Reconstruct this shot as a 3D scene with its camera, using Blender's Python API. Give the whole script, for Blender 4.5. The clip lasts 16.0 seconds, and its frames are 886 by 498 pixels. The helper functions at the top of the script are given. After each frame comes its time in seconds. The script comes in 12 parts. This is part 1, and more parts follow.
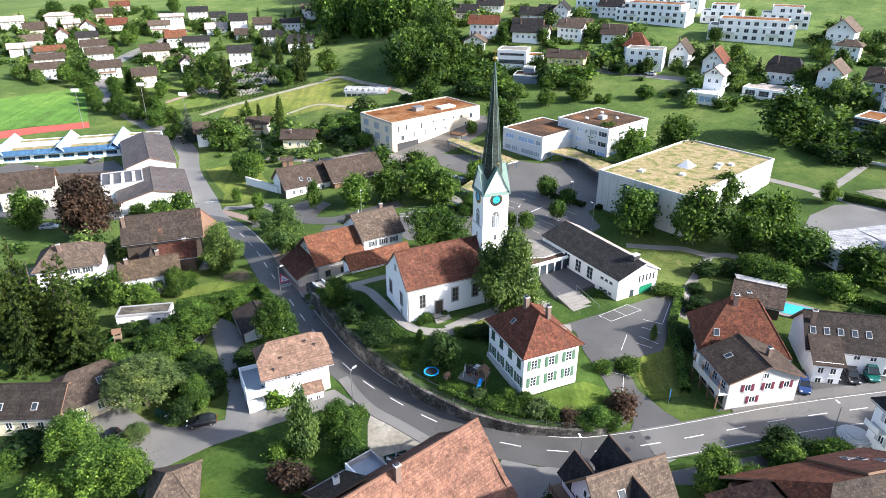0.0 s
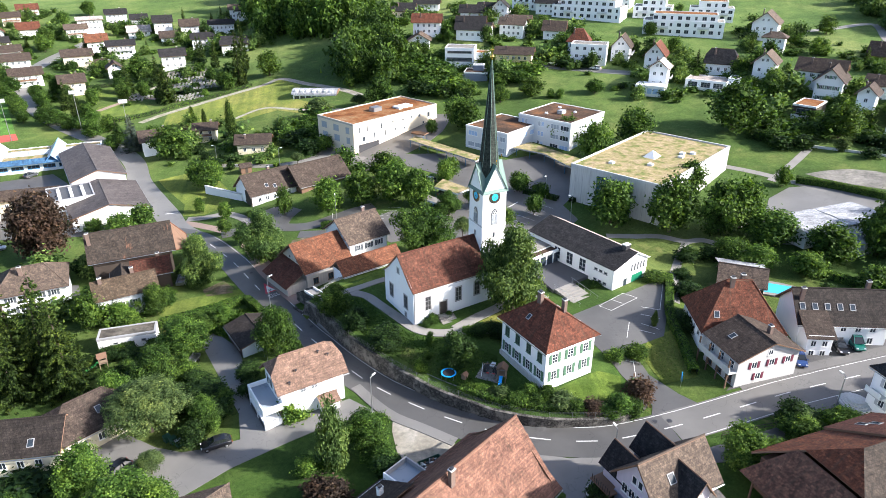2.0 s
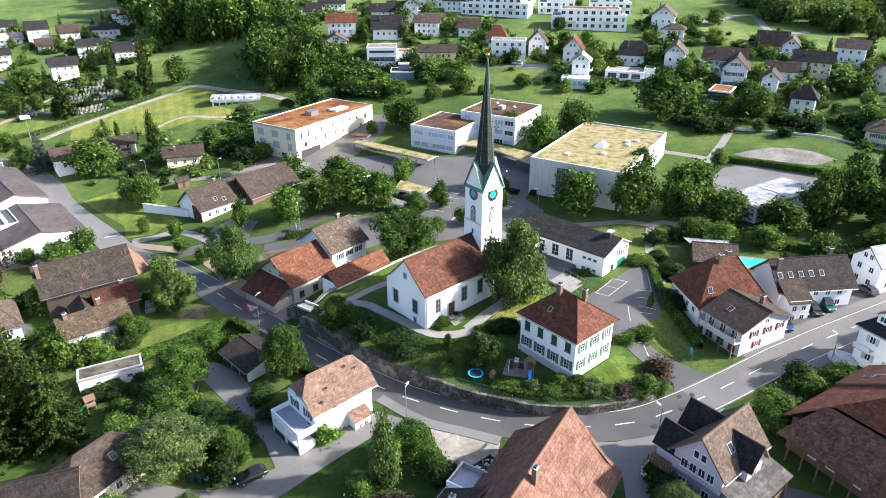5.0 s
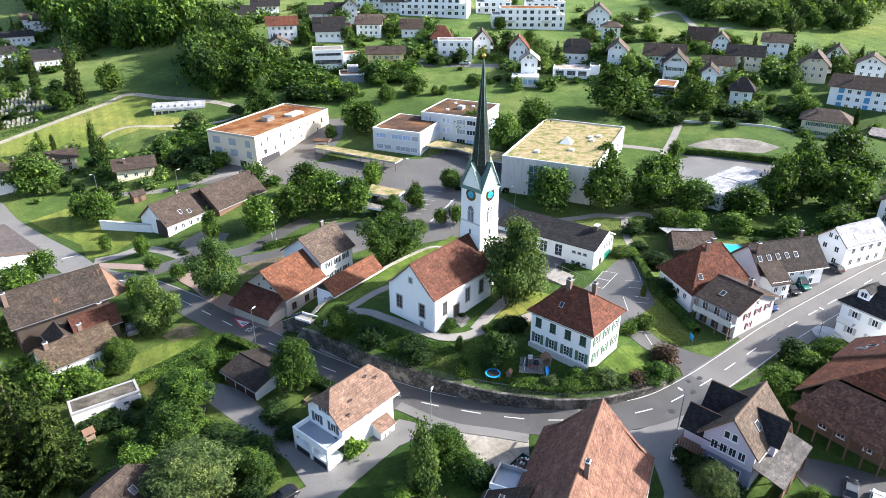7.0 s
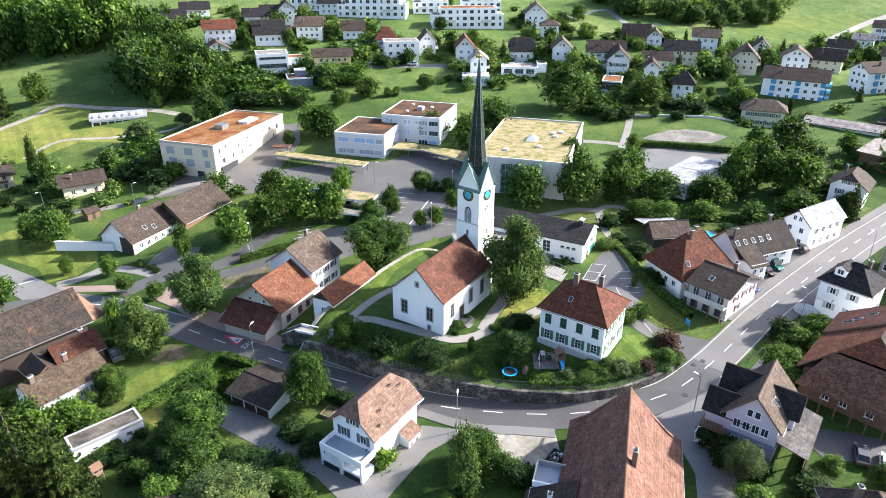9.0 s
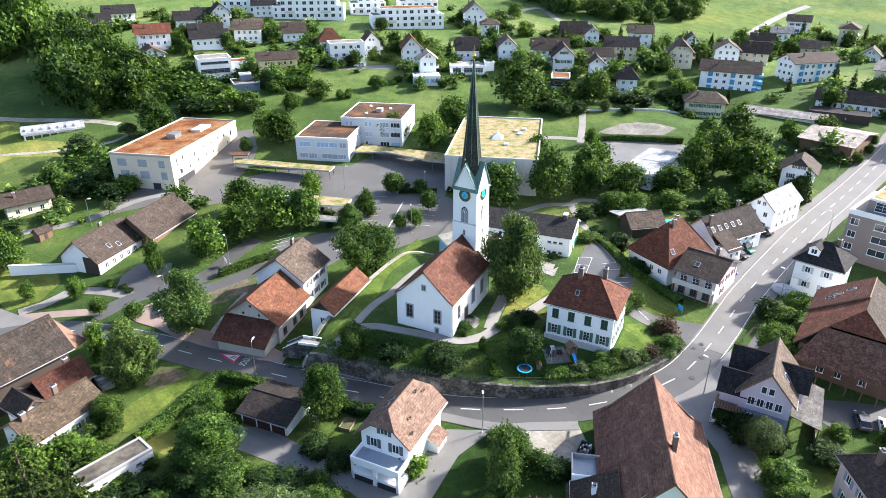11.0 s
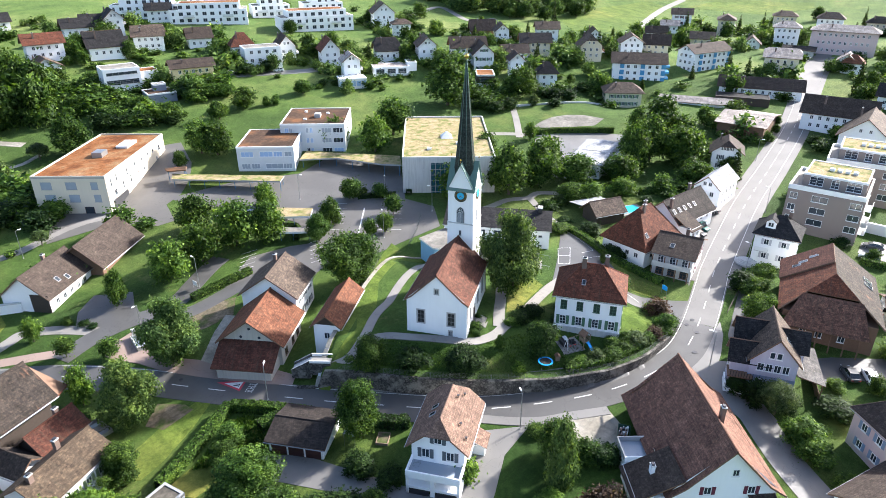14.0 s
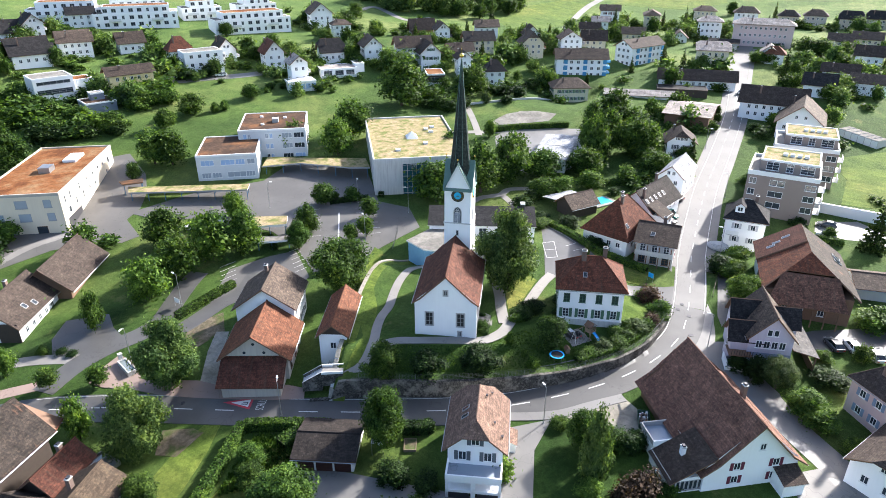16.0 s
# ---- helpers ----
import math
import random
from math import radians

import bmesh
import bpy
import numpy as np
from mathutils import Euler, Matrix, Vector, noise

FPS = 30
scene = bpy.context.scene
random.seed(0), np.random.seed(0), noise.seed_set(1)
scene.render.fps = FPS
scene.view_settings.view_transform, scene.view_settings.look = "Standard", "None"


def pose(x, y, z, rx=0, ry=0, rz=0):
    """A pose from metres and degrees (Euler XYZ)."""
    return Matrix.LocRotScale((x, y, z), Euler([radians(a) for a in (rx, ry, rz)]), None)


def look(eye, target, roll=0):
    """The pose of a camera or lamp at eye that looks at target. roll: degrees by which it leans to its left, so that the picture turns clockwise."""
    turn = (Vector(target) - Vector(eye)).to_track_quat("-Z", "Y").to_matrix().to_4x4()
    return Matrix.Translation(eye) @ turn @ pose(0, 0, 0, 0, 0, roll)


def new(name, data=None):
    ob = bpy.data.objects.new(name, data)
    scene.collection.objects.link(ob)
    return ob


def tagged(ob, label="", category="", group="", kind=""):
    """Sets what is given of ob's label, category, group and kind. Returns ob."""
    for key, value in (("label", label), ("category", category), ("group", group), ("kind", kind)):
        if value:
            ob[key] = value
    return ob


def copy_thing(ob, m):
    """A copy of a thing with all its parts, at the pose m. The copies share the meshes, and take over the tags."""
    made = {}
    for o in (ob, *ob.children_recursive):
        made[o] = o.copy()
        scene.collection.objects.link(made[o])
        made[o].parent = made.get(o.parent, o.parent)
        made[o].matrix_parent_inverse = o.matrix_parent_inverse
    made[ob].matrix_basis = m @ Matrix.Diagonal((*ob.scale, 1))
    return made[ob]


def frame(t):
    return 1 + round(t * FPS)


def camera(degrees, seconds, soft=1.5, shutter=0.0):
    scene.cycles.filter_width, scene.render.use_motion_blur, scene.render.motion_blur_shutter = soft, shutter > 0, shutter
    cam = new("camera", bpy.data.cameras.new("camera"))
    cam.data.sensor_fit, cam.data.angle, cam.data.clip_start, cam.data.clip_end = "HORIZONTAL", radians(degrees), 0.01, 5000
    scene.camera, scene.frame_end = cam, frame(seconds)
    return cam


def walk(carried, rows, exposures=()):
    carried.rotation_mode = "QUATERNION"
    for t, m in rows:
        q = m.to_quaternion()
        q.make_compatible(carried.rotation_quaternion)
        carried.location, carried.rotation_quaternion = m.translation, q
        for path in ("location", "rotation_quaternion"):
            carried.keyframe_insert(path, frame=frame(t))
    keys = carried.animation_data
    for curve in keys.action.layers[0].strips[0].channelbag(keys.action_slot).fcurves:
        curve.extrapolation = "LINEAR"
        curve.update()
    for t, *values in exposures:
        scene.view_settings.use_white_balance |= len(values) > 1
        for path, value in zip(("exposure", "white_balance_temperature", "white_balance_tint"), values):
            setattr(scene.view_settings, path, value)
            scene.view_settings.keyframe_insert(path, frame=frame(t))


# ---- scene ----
cam = camera(68.2, 16.0, soft=0.55)
METRES, EYE, TILT, LEAN, TURN = 107.0, 71.0, 4.222, -3.976, 0.0
ROWS = [
    (0.0, 0.0, 0.0, 0.0, -2.21, -29.98, 3.83),
    (0.5, -0.031, 0.0029, 0.002, -4.0, -30.12, 3.7),
    (1.0, -0.0617, 0.0071, 0.0038, -5.8, -30.26, 3.58),
    (1.5, -0.0923, 0.0125, 0.0055, -7.61, -30.4, 3.43),
    (2.0, -0.123, 0.0185, 0.0073, -9.42, -30.55, 3.28),
    (2.5, -0.1531, 0.0256, 0.0089, -11.17, -30.67, 3.13),
    (3.0, -0.1835, 0.0335, 0.0105, -12.94, -30.79, 2.97),
    (3.5, -0.2136, 0.0426, 0.0117, -14.73, -30.89, 2.79),
    (4.0, -0.2431, 0.0527, 0.0131, -16.53, -31.01, 2.62),
    (6.5, -0.3862, 0.115, 0.0202, -25.56, -31.38, 1.74),
    (7.0, -0.4138, 0.1303, 0.0211, -27.37, -31.42, 1.54),
    (7.5, -0.4406, 0.1465, 0.022, -29.19, -31.47, 1.37),
    (8.0, -0.467, 0.1636, 0.0227, -31.0, -31.5, 1.18),
    (8.5, -0.4928, 0.1812, 0.0231, -32.83, -31.53, 1.01),
    (9.0, -0.5181, 0.2001, 0.0235, -34.65, -31.55, 0.83),
    (11.5, -0.6329, 0.304, 0.0239, -43.72, -31.62, -0.07),
    (12.0, -0.6541, 0.3267, 0.0236, -45.54, -31.6, -0.24),
    (12.5, -0.6746, 0.3504, 0.0234, -47.36, -31.59, -0.43),
    (13.0, -0.6943, 0.3747, 0.023, -49.2, -31.58, -0.59),
    (13.5, -0.7133, 0.3998, 0.0229, -51.04, -31.58, -0.77),
    (14.0, -0.7314, 0.4252, 0.0223, -52.82, -31.57, -0.93),
    (14.5, -0.7488, 0.4514, 0.0216, -54.63, -31.55, -1.12),
    (15.0, -0.7651, 0.4779, 0.0211, -56.47, -31.54, -1.28),
    (15.5, -0.781, 0.505, 0.0204, -58.31, -31.5, -1.45),
    (16.0, -0.796, 0.5326, 0.0195, -60.16, -31.48, -1.62),
]
walk(cam, [(t, pose(0, 0, EYE, TILT, LEAN, TURN) @ pose(METRES * x, METRES * y, METRES * z, 90 + pitch, roll, yaw)) for t, x, y, z, yaw, pitch, roll in ROWS],
     exposures=((0.0, 1.45, 6100, 13), (7.0, 1.63, 6100, 13), (14.0, 1.76, 6100, 13), (16.0, 1.68, 6100, 13)))

# ---- sky and sun ----
SUN_DIR = Vector((0.88, -0.30, 0.52)).normalized()
world = bpy.data.worlds.new("sky")
scene.world = world
world.use_nodes = True
wn = world.node_tree
sky = wn.nodes.new("ShaderNodeTexSky")
sky.sky_type = "NISHITA"
sky.sun_disc = False
sky.air_density, sky.dust_density, sky.ozone_density = 0.9, 2.2, 0.8
sky.sun_elevation = math.asin(SUN_DIR.z)
sky.sun_rotation = math.atan2(SUN_DIR.x, SUN_DIR.y)
wn.nodes["Background"].inputs[1].default_value = 0.115
wn.links.new(sky.outputs[0], wn.nodes["Background"].inputs[0])
sun = new("sun", bpy.data.lights.new("sun", "SUN"))
sun.data.energy = 4.7
sun.data.angle = radians(1.6)
sun.data.color = (1.0, 0.94, 0.85)
sun.matrix_world = look(SUN_DIR * 100, (0, 0, 0))

# ---- materials ----
def nodes_of(name, rough=0.8, metal=0.0, spec=0.35):
    m = bpy.data.materials.new(name)
    m.use_nodes = True
    nt = m.node_tree
    b = nt.nodes["Principled BSDF"]
    b.inputs["Roughness"].default_value = rough
    b.inputs["Metallic"].default_value = metal
    b.inputs["Specular IOR Level"].default_value = spec
    return m, nt, b


def node(nt, kind, **kw):
    n = nt.nodes.new(kind)
    for k, v in kw.items():
        n.inputs[k].default_value = v
    return n


def coords(nt, kind="Object"):
    return nt.nodes.new("ShaderNodeTexCoord").outputs[kind]


def noise_tex(nt, vec, scale, detail=4, rough=0.55):
    n = node(nt, "ShaderNodeTexNoise", Scale=scale, Detail=detail, Roughness=rough)
    nt.links.new(vec, n.inputs["Vector"])
    return n.outputs["Fac"]


def ramp(nt, fac, stops):
    r = nt.nodes.new("ShaderNodeValToRGB")
    e = r.color_ramp.elements
    while len(e) < len(stops):
        e.new(0.5)
    for el, (p, c) in zip(e, stops):
        el.position, el.color = p, (*c, 1)
    nt.links.new(fac, r.inputs[0])
    return r.outputs[0]


def mix(nt, fac, a, b, blend="MIX"):
    m = nt.nodes.new("ShaderNodeMix")
    m.data_type, m.blend_type = "RGBA", blend
    for sock, v in ((m.inputs[0], fac), (m.inputs[6], a), (m.inputs[7], b)):
        if isinstance(v, (int, float)):
            sock.default_value = v
        elif isinstance(v, tuple):
            sock.default_value = (*v, 1)
        else:
            nt.links.new(v, sock)
    return m.outputs[2]


def bump(nt, b, height, strength=0.4, dist=0.05):
    n = node(nt, "ShaderNodeBump", Strength=strength, Distance=dist)
    nt.links.new(height, n.inputs["Height"])
    nt.links.new(n.outputs[0], b.inputs["Normal"])


def rand_tint(nt, col, amount):
    """Each object a little lighter or darker than its neighbour."""
    o = nt.nodes.new("ShaderNodeObjectInfo")
    r = node(nt, "ShaderNodeMapRange")
    r.inputs["To Min"].default_value = 1 - amount
    r.inputs["To Max"].default_value = 1 + amount
    nt.links.new(o.outputs["Random"], r.inputs[0])
    h = node(nt, "ShaderNodeHueSaturation")
    nt.links.new(r.outputs[0], h.inputs["Value"])
    nt.links.new(col, h.inputs["Color"])
    return h.outputs[0]


def plain(name, col, rough=0.7, metal=0.0, var=0.12, scale=1.2, spec=0.35, tint=0.0):
    """A painted or cast surface with stains at two scales."""
    m, nt, b = nodes_of(name, rough, metal, spec)
    v = coords(nt)
    c1 = tuple(min(1, x * (1 + var)) for x in col)
    c0 = tuple(x * (1 - var) for x in col)
    c = mix(nt, noise_tex(nt, v, scale), c0, c1)
    c = mix(nt, 0.35, c, mix(nt, noise_tex(nt, v, scale * 9, 3), c0, c1))
    if tint:
        c = rand_tint(nt, c, tint)
    nt.links.new(c, b.inputs["Base Color"])
    bump(nt, b, noise_tex(nt, v, 25), 0.12, 0.01)
    return m


def render_wall(name, col, streak=0.25):
    """Rendered plaster: fine grain, broad weathering and rain streaks."""
    m, nt, b = nodes_of(name, 0.88)
    v = coords(nt)
    mp = node(nt, "ShaderNodeMapping")
    mp.inputs["Scale"].default_value = (2.2, 2.2, 0.16)
    nt.links.new(v, mp.inputs[0])
    dirt = ramp(nt, noise_tex(nt, mp.outputs[0], 1.4, 5), [(0.42, (0, 0, 0)), (0.8, (1, 1, 1))])
    base = mix(nt, noise_tex(nt, v, 0.5), tuple(x * 0.93 for x in col), col)
    dark = tuple(x * 0.66 for x in col)
    f = nt.nodes.new("ShaderNodeMath")
    f.operation = "MULTIPLY"
    nt.links.new(dirt, f.inputs[0])
    f.inputs[1].default_value = streak
    c = mix(nt, f.outputs[0], base, dark)
    nt.links.new(rand_tint(nt, c, 0.04), b.inputs["Base Color"])
    bump(nt, b, noise_tex(nt, v, 40, 3), 0.15, 0.01)
    return m


def tiles(name, c0, c1, moss=(0.09, 0.085, 0.06), mossy=0.35, w=0.3, h=0.36, pale=None, rough=0.82, patch=None):
    """Roof tiles in courses: the UV runs in metres along the eave and up the slope."""
    m, nt, b = nodes_of(name, rough, spec=0.12)
    uv = coords(nt, "UV")
    br = node(nt, "ShaderNodeTexBrick", Scale=1.0)
    br.inputs["Mortar Size"].default_value = 0.022
    br.inputs["Mortar Smooth"].default_value = 0.3
    br.inputs["Brick Width"].default_value = w
    br.inputs["Row Height"].default_value = h
    br.inputs["Color1"].default_value = (*c0, 1)
    br.inputs["Color2"].default_value = (*[0.85 * y for y in c1], 1)
    br.inputs["Mortar"].default_value = (*[x * 0.5 for x in c0], 1)
    nt.links.new(uv, br.inputs[0])
    c = br.outputs[0]
    fine = ramp(nt, noise_tex(nt, uv, 2.6, 8, 0.85), [(0.30, (0.42, 0.43, 0.46)), (0.46, (0.84, 0.84, 0.85)), (0.58, (1.12, 1.1, 1.06)), (0.72, (1.62, 1.48, 1.3))])
    c = mix(nt, 1.0, c, fine, "MULTIPLY")
    blot = noise_tex(nt, uv, 0.42, 5, 0.65)
    c = mix(nt, ramp(nt, blot, [(0.38, (0, 0, 0)), (0.7, (1, 1, 1))]), c, mix(nt, 0.85, c, (0.5, 0.5, 0.51), "MULTIPLY"))
    lichen = ramp(nt, noise_tex(nt, uv, 1.1, 7, 0.8), [(0.6, (0, 0, 0)), (0.74, (0.5, 0.5, 0.5))])
    c = mix(nt, lichen, c, tuple(1.5 * x + 0.015 for x in c1))
    if patch:
        spread = node(nt, "ShaderNodeMapping")
        spread.inputs["Scale"].default_value = (0.2, 0.07, 1)
        nt.links.new(uv, spread.inputs[0])
        renewed = ramp(nt, noise_tex(nt, spread.outputs[0], 1.0, 4, 0.75), [(0.57, (0, 0, 0)), (0.62, (0.75, 0.75, 0.75))])
        c = mix(nt, renewed, c, mix(nt, 1.0, patch, fine, "MULTIPLY"))
    mid = ramp(nt, noise_tex(nt, uv, 1.25, 8, 0.8), [(0.32, (0.6, 0.6, 0.62)), (0.5, (1, 1, 1)), (0.68, (1.38, 1.34, 1.28))])
    c = mix(nt, 1.0, c, mid, "MULTIPLY")
    courses = node(nt, "ShaderNodeMapping")
    courses.inputs["Scale"].default_value = (0.1, 1.0 / h, 1)
    nt.links.new(uv, courses.inputs[0])
    c = mix(nt, 1.0, c, ramp(nt, noise_tex(nt, courses.outputs[0], 1.0, 2, 0.6), [(0.35, (0.82, 0.82, 0.84)), (0.65, (1.17, 1.16, 1.14))]), "MULTIPLY")
    mp = node(nt, "ShaderNodeMapping")
    mp.inputs["Scale"].default_value = (1.5, 0.12, 1)
    nt.links.new(uv, mp.inputs[0])
    st = ramp(nt, noise_tex(nt, mp.outputs[0], 1.6, 4), [(0.5, (0, 0, 0)), (0.78, (1, 1, 1))])
    fm = nt.nodes.new("ShaderNodeMath")
    fm.operation = "MULTIPLY"
    fm.inputs[1].default_value = mossy
    nt.links.new(st, fm.inputs[0])
    c = mix(nt, fm.outputs[0], c, moss)
    if pale:
        pf = ramp(nt, noise_tex(nt, uv, 3.0, 5, 0.8), [(0.6, (0, 0, 0)), (0.78, (0.7, 0.7, 0.7))])
        c = mix(nt, pf, c, pale)
    sp = ramp(nt, noise_tex(nt, uv, 7.0, 3, 0.7), [(0.3, (0.62, 0.62, 0.63)), (0.7, (1.34, 1.32, 1.3))])
    c = mix(nt, 1.0, c, sp, "MULTIPLY")
    nt.links.new(rand_tint(nt, c, 0.08), b.inputs["Base Color"])
    wv = node(nt, "ShaderNodeTexWave", Scale=1.0)
    wv.wave_type, wv.wave_profile, wv.bands_direction = "BANDS", "SAW", "Y"
    wv.inputs["Scale"].default_value = 0.157 * 2 / h
    nt.links.new(uv, wv.inputs[0])
    hh = mix(nt, 0.5, br.outputs["Fac"], wv.outputs["Color"])
    bump(nt, b, hh, 0.4, 0.04)
    return m


def ground_mat(name, cols, s1=0.05, s2=0.6, s3=7.0, rough=0.95, bump_d=0.06, spec=0.05):
    """Grass, gravel or asphalt: broad patches, mottling and grain in world metres."""
    m, nt, b = nodes_of(name, rough, spec=spec)
    v = nt.nodes.new("ShaderNodeNewGeometry").outputs["Position"]
    a = ramp(nt, noise_tex(nt, v, s1, 4), [(0.36, cols[0]), (0.5, cols[1]), (0.64, cols[2])])
    d = ramp(nt, noise_tex(nt, v, s2, 5), [(0.3, (0.72, 0.74, 0.7)), (0.7, (1.22, 1.2, 1.15))])
    e = ramp(nt, noise_tex(nt, v, s3, 3), [(0.3, (0.8, 0.8, 0.8)), (0.7, (1.18, 1.18, 1.18))])
    c = mix(nt, 1.0, mix(nt, 1.0, a, d, "MULTIPLY"), e, "MULTIPLY")
    nt.links.new(c, b.inputs["Base Color"])
    bump(nt, b, noise_tex(nt, v, s3, 5), 0.6, bump_d)
    return m


def asphalt(name, col, patch=0.16, rough=0.62):
    m, nt, b = nodes_of(name, rough, spec=0.35)
    v = nt.nodes.new("ShaderNodeNewGeometry").outputs["Position"]
    lo, hi = tuple(x * (1 - patch) for x in col), tuple(x * (1 + patch) for x in col)
    c = mix(nt, ramp(nt, noise_tex(nt, v, 0.13, 3), [(0.4, (0, 0, 0)), (0.6, (1, 1, 1))]), lo, hi)
    c = mix(nt, 0.5, c, mix(nt, noise_tex(nt, v, 1.3, 6, 0.7), lo, hi))
    vo = nt.nodes.new("ShaderNodeTexVoronoi")
    vo.feature = "DISTANCE_TO_EDGE"
    vo.inputs["Scale"].default_value = 0.11
    wob = node(nt, "ShaderNodeTexNoise", Scale=0.5)
    nt.links.new(v, wob.inputs["Vector"])
    vv = nt.nodes.new("ShaderNodeVectorMath")
    vv.operation = "MULTIPLY_ADD"
    nt.links.new(wob.outputs["Color"], vv.inputs[0])
    vv.inputs[1].default_value = (5, 5, 5)
    nt.links.new(v, vv.inputs[2])
    nt.links.new(vv.outputs[0], vo.inputs["Vector"])
    crack = ramp(nt, vo.outputs["Distance"], [(0.0, (1, 1, 1)), (0.007, (0, 0, 0))])
    fm = nt.nodes.new("ShaderNodeMath")
    fm.operation = "MULTIPLY"
    fm.inputs[1].default_value = 0.5
    nt.links.new(crack, fm.inputs[0])
    c = mix(nt, fm.outputs[0], c, tuple(x * 0.4 for x in col))
    nt.links.new(c, b.inputs["Base Color"])
    bump(nt, b, noise_tex(nt, v, 30, 3), 0.25, 0.01)
    return m


def leaf(name, c0, c1, tint=0.22, through_share=0.34):
    """Leaves: every leaf its own green, lighter and darker boughs, with light coming through."""
    m, nt, b = nodes_of(name, 0.6, spec=0.12)
    g = nt.nodes.new("ShaderNodeNewGeometry")
    c = mix(nt, ramp(nt, g.outputs["Random Per Island"], [(0.0, (0, 0, 0)), (0.75, (0.55, 0.55, 0.55)), (1.0, (1, 1, 1))]), c0, c1)
    bough = ramp(nt, noise_tex(nt, g.outputs["Position"], 0.55, 3), [(0.34, (0.5, 0.56, 0.54)), (0.52, (1.0, 1.0, 1.0)), (0.68, (1.5, 1.36, 1.12))])
    stand = ramp(nt, noise_tex(nt, g.outputs["Position"], 0.075, 2), [(0.36, (0.74, 0.8, 0.78)), (0.64, (1.28, 1.18, 1.05))])
    c = mix(nt, 1.0, mix(nt, 1.0, c, bough, "MULTIPLY"), stand, "MULTIPLY")
    c = rand_tint(nt, c, tint)
    nt.links.new(c, b.inputs["Base Color"])
    tr = nt.nodes.new("ShaderNodeBsdfTranslucent")
    nt.links.new(mix(nt, 1.0, c, (1.15, 1.2, 0.5), "MULTIPLY"), tr.inputs[0])
    ms = nt.nodes.new("ShaderNodeMixShader")
    ms.inputs[0].default_value = through_share
    nt.links.new(b.outputs[0], ms.inputs[1])
    nt.links.new(tr.outputs[0], ms.inputs[2])
    nt.links.new(ms.outputs[0], nt.nodes["Material Output"].inputs[0])
    return m


def glass_mat(name, col=(0.03, 0.04, 0.05), rough=0.08):
    m, nt, b = nodes_of(name, rough, spec=0.6)
    v = coords(nt)
    nt.links.new(mix(nt, noise_tex(nt, v, 0.8), tuple(x * 0.6 for x in col), tuple(x * 1.6 for x in col)), b.inputs["Base Color"])
    return m


WHITE = render_wall("white_render", (0.90, 0.90, 0.89), 0.1)
CREAM = render_wall("cream_render", (0.72, 0.64, 0.47))
BEIGE = render_wall("beige_render", (0.62, 0.55, 0.44))
PINK = render_wall("pink_render", (0.62, 0.47, 0.44))
GREYW = render_wall("grey_render", (0.50, 0.49, 0.47))
LILAC = render_wall("lilac_render", (0.56, 0.52, 0.58))
YELLOW = render_wall("yellow_render", (0.76, 0.64, 0.36))
TAUPE = render_wall("taupe_render", (0.27, 0.215, 0.185), 0.1)
SCHOOLW = render_wall("pale_brick_render", (0.72, 0.62, 0.47), 0.15)
CONCRETE = render_wall("streaked_concrete", (0.55, 0.55, 0.53), 0.75)
OLDWALL = render_wall("stained_old_render", (0.52, 0.48, 0.42), 0.6)
BLUEW = plain("blue_panel", (0.10, 0.28, 0.50), 0.5)
PANELW = plain("pale_panel", (0.62, 0.63, 0.63), 0.5)
DARKWOOD = plain("dark_timber", (0.055, 0.042, 0.033), 0.85, var=0.35, scale=3)
BROWNWOOD = plain("brown_timber", (0.16, 0.095, 0.06), 0.8, var=0.3, scale=3)
REDTILE = tiles("red_clay_tiles", (0.183, 0.068, 0.041), (0.110, 0.046, 0.031), mossy=0.35)
CHURCHTILE = tiles("church_clay_tiles", (0.169, 0.071, 0.046), (0.106, 0.048, 0.035), mossy=0.35)
ORANGETILE = tiles("orange_clay_tiles", (0.229, 0.096, 0.053), (0.156, 0.068, 0.041), mossy=0.4)
SALMONTILE = tiles("faded_salmon_tiles", (0.25, 0.165, 0.125), (0.21, 0.14, 0.105), mossy=0.12)
BARNTILE = tiles("weathered_barn_tiles", (0.255, 0.138, 0.098), (0.19, 0.102, 0.075), mossy=0.25, pale=(0.33, 0.24, 0.18))
BROWNTILE = tiles("brown_concrete_tiles", (0.092, 0.071, 0.058), (0.066, 0.052, 0.044), mossy=0.3)
GREYTILE = tiles("grey_brown_tiles", (0.155, 0.12, 0.095), (0.10, 0.078, 0.062), mossy=0.3)
COTTAGETILE = tiles("old_cottage_tiles", (0.125, 0.092, 0.062), (0.075, 0.058, 0.042), mossy=0.3)
PATCHTILE = tiles("patched_old_tiles", (0.085, 0.068, 0.055), (0.05, 0.044, 0.038), moss=(0.05, 0.045, 0.04), mossy=0.5, patch=(0.185, 0.10, 0.064))
SLATE = tiles("dark_slate", (0.042, 0.041, 0.042), (0.028, 0.028, 0.03), moss=(0.05, 0.05, 0.047), mossy=0.15, w=0.4, h=0.3)
SHINGLE = tiles("spire_shingles", (0.055, 0.07, 0.062), (0.028, 0.036, 0.034), moss=(0.10, 0.13, 0.11), mossy=0.35, w=0.25, h=0.25, rough=0.55)
COPPER = plain("green_copper", (0.10, 0.17, 0.145), 0.55, var=0.3, scale=2)
ETERNIT = tiles("pale_fibre_cement", (0.50, 0.45, 0.40), (0.45, 0.40, 0.36), mossy=0.2, w=1.1, h=1.6)
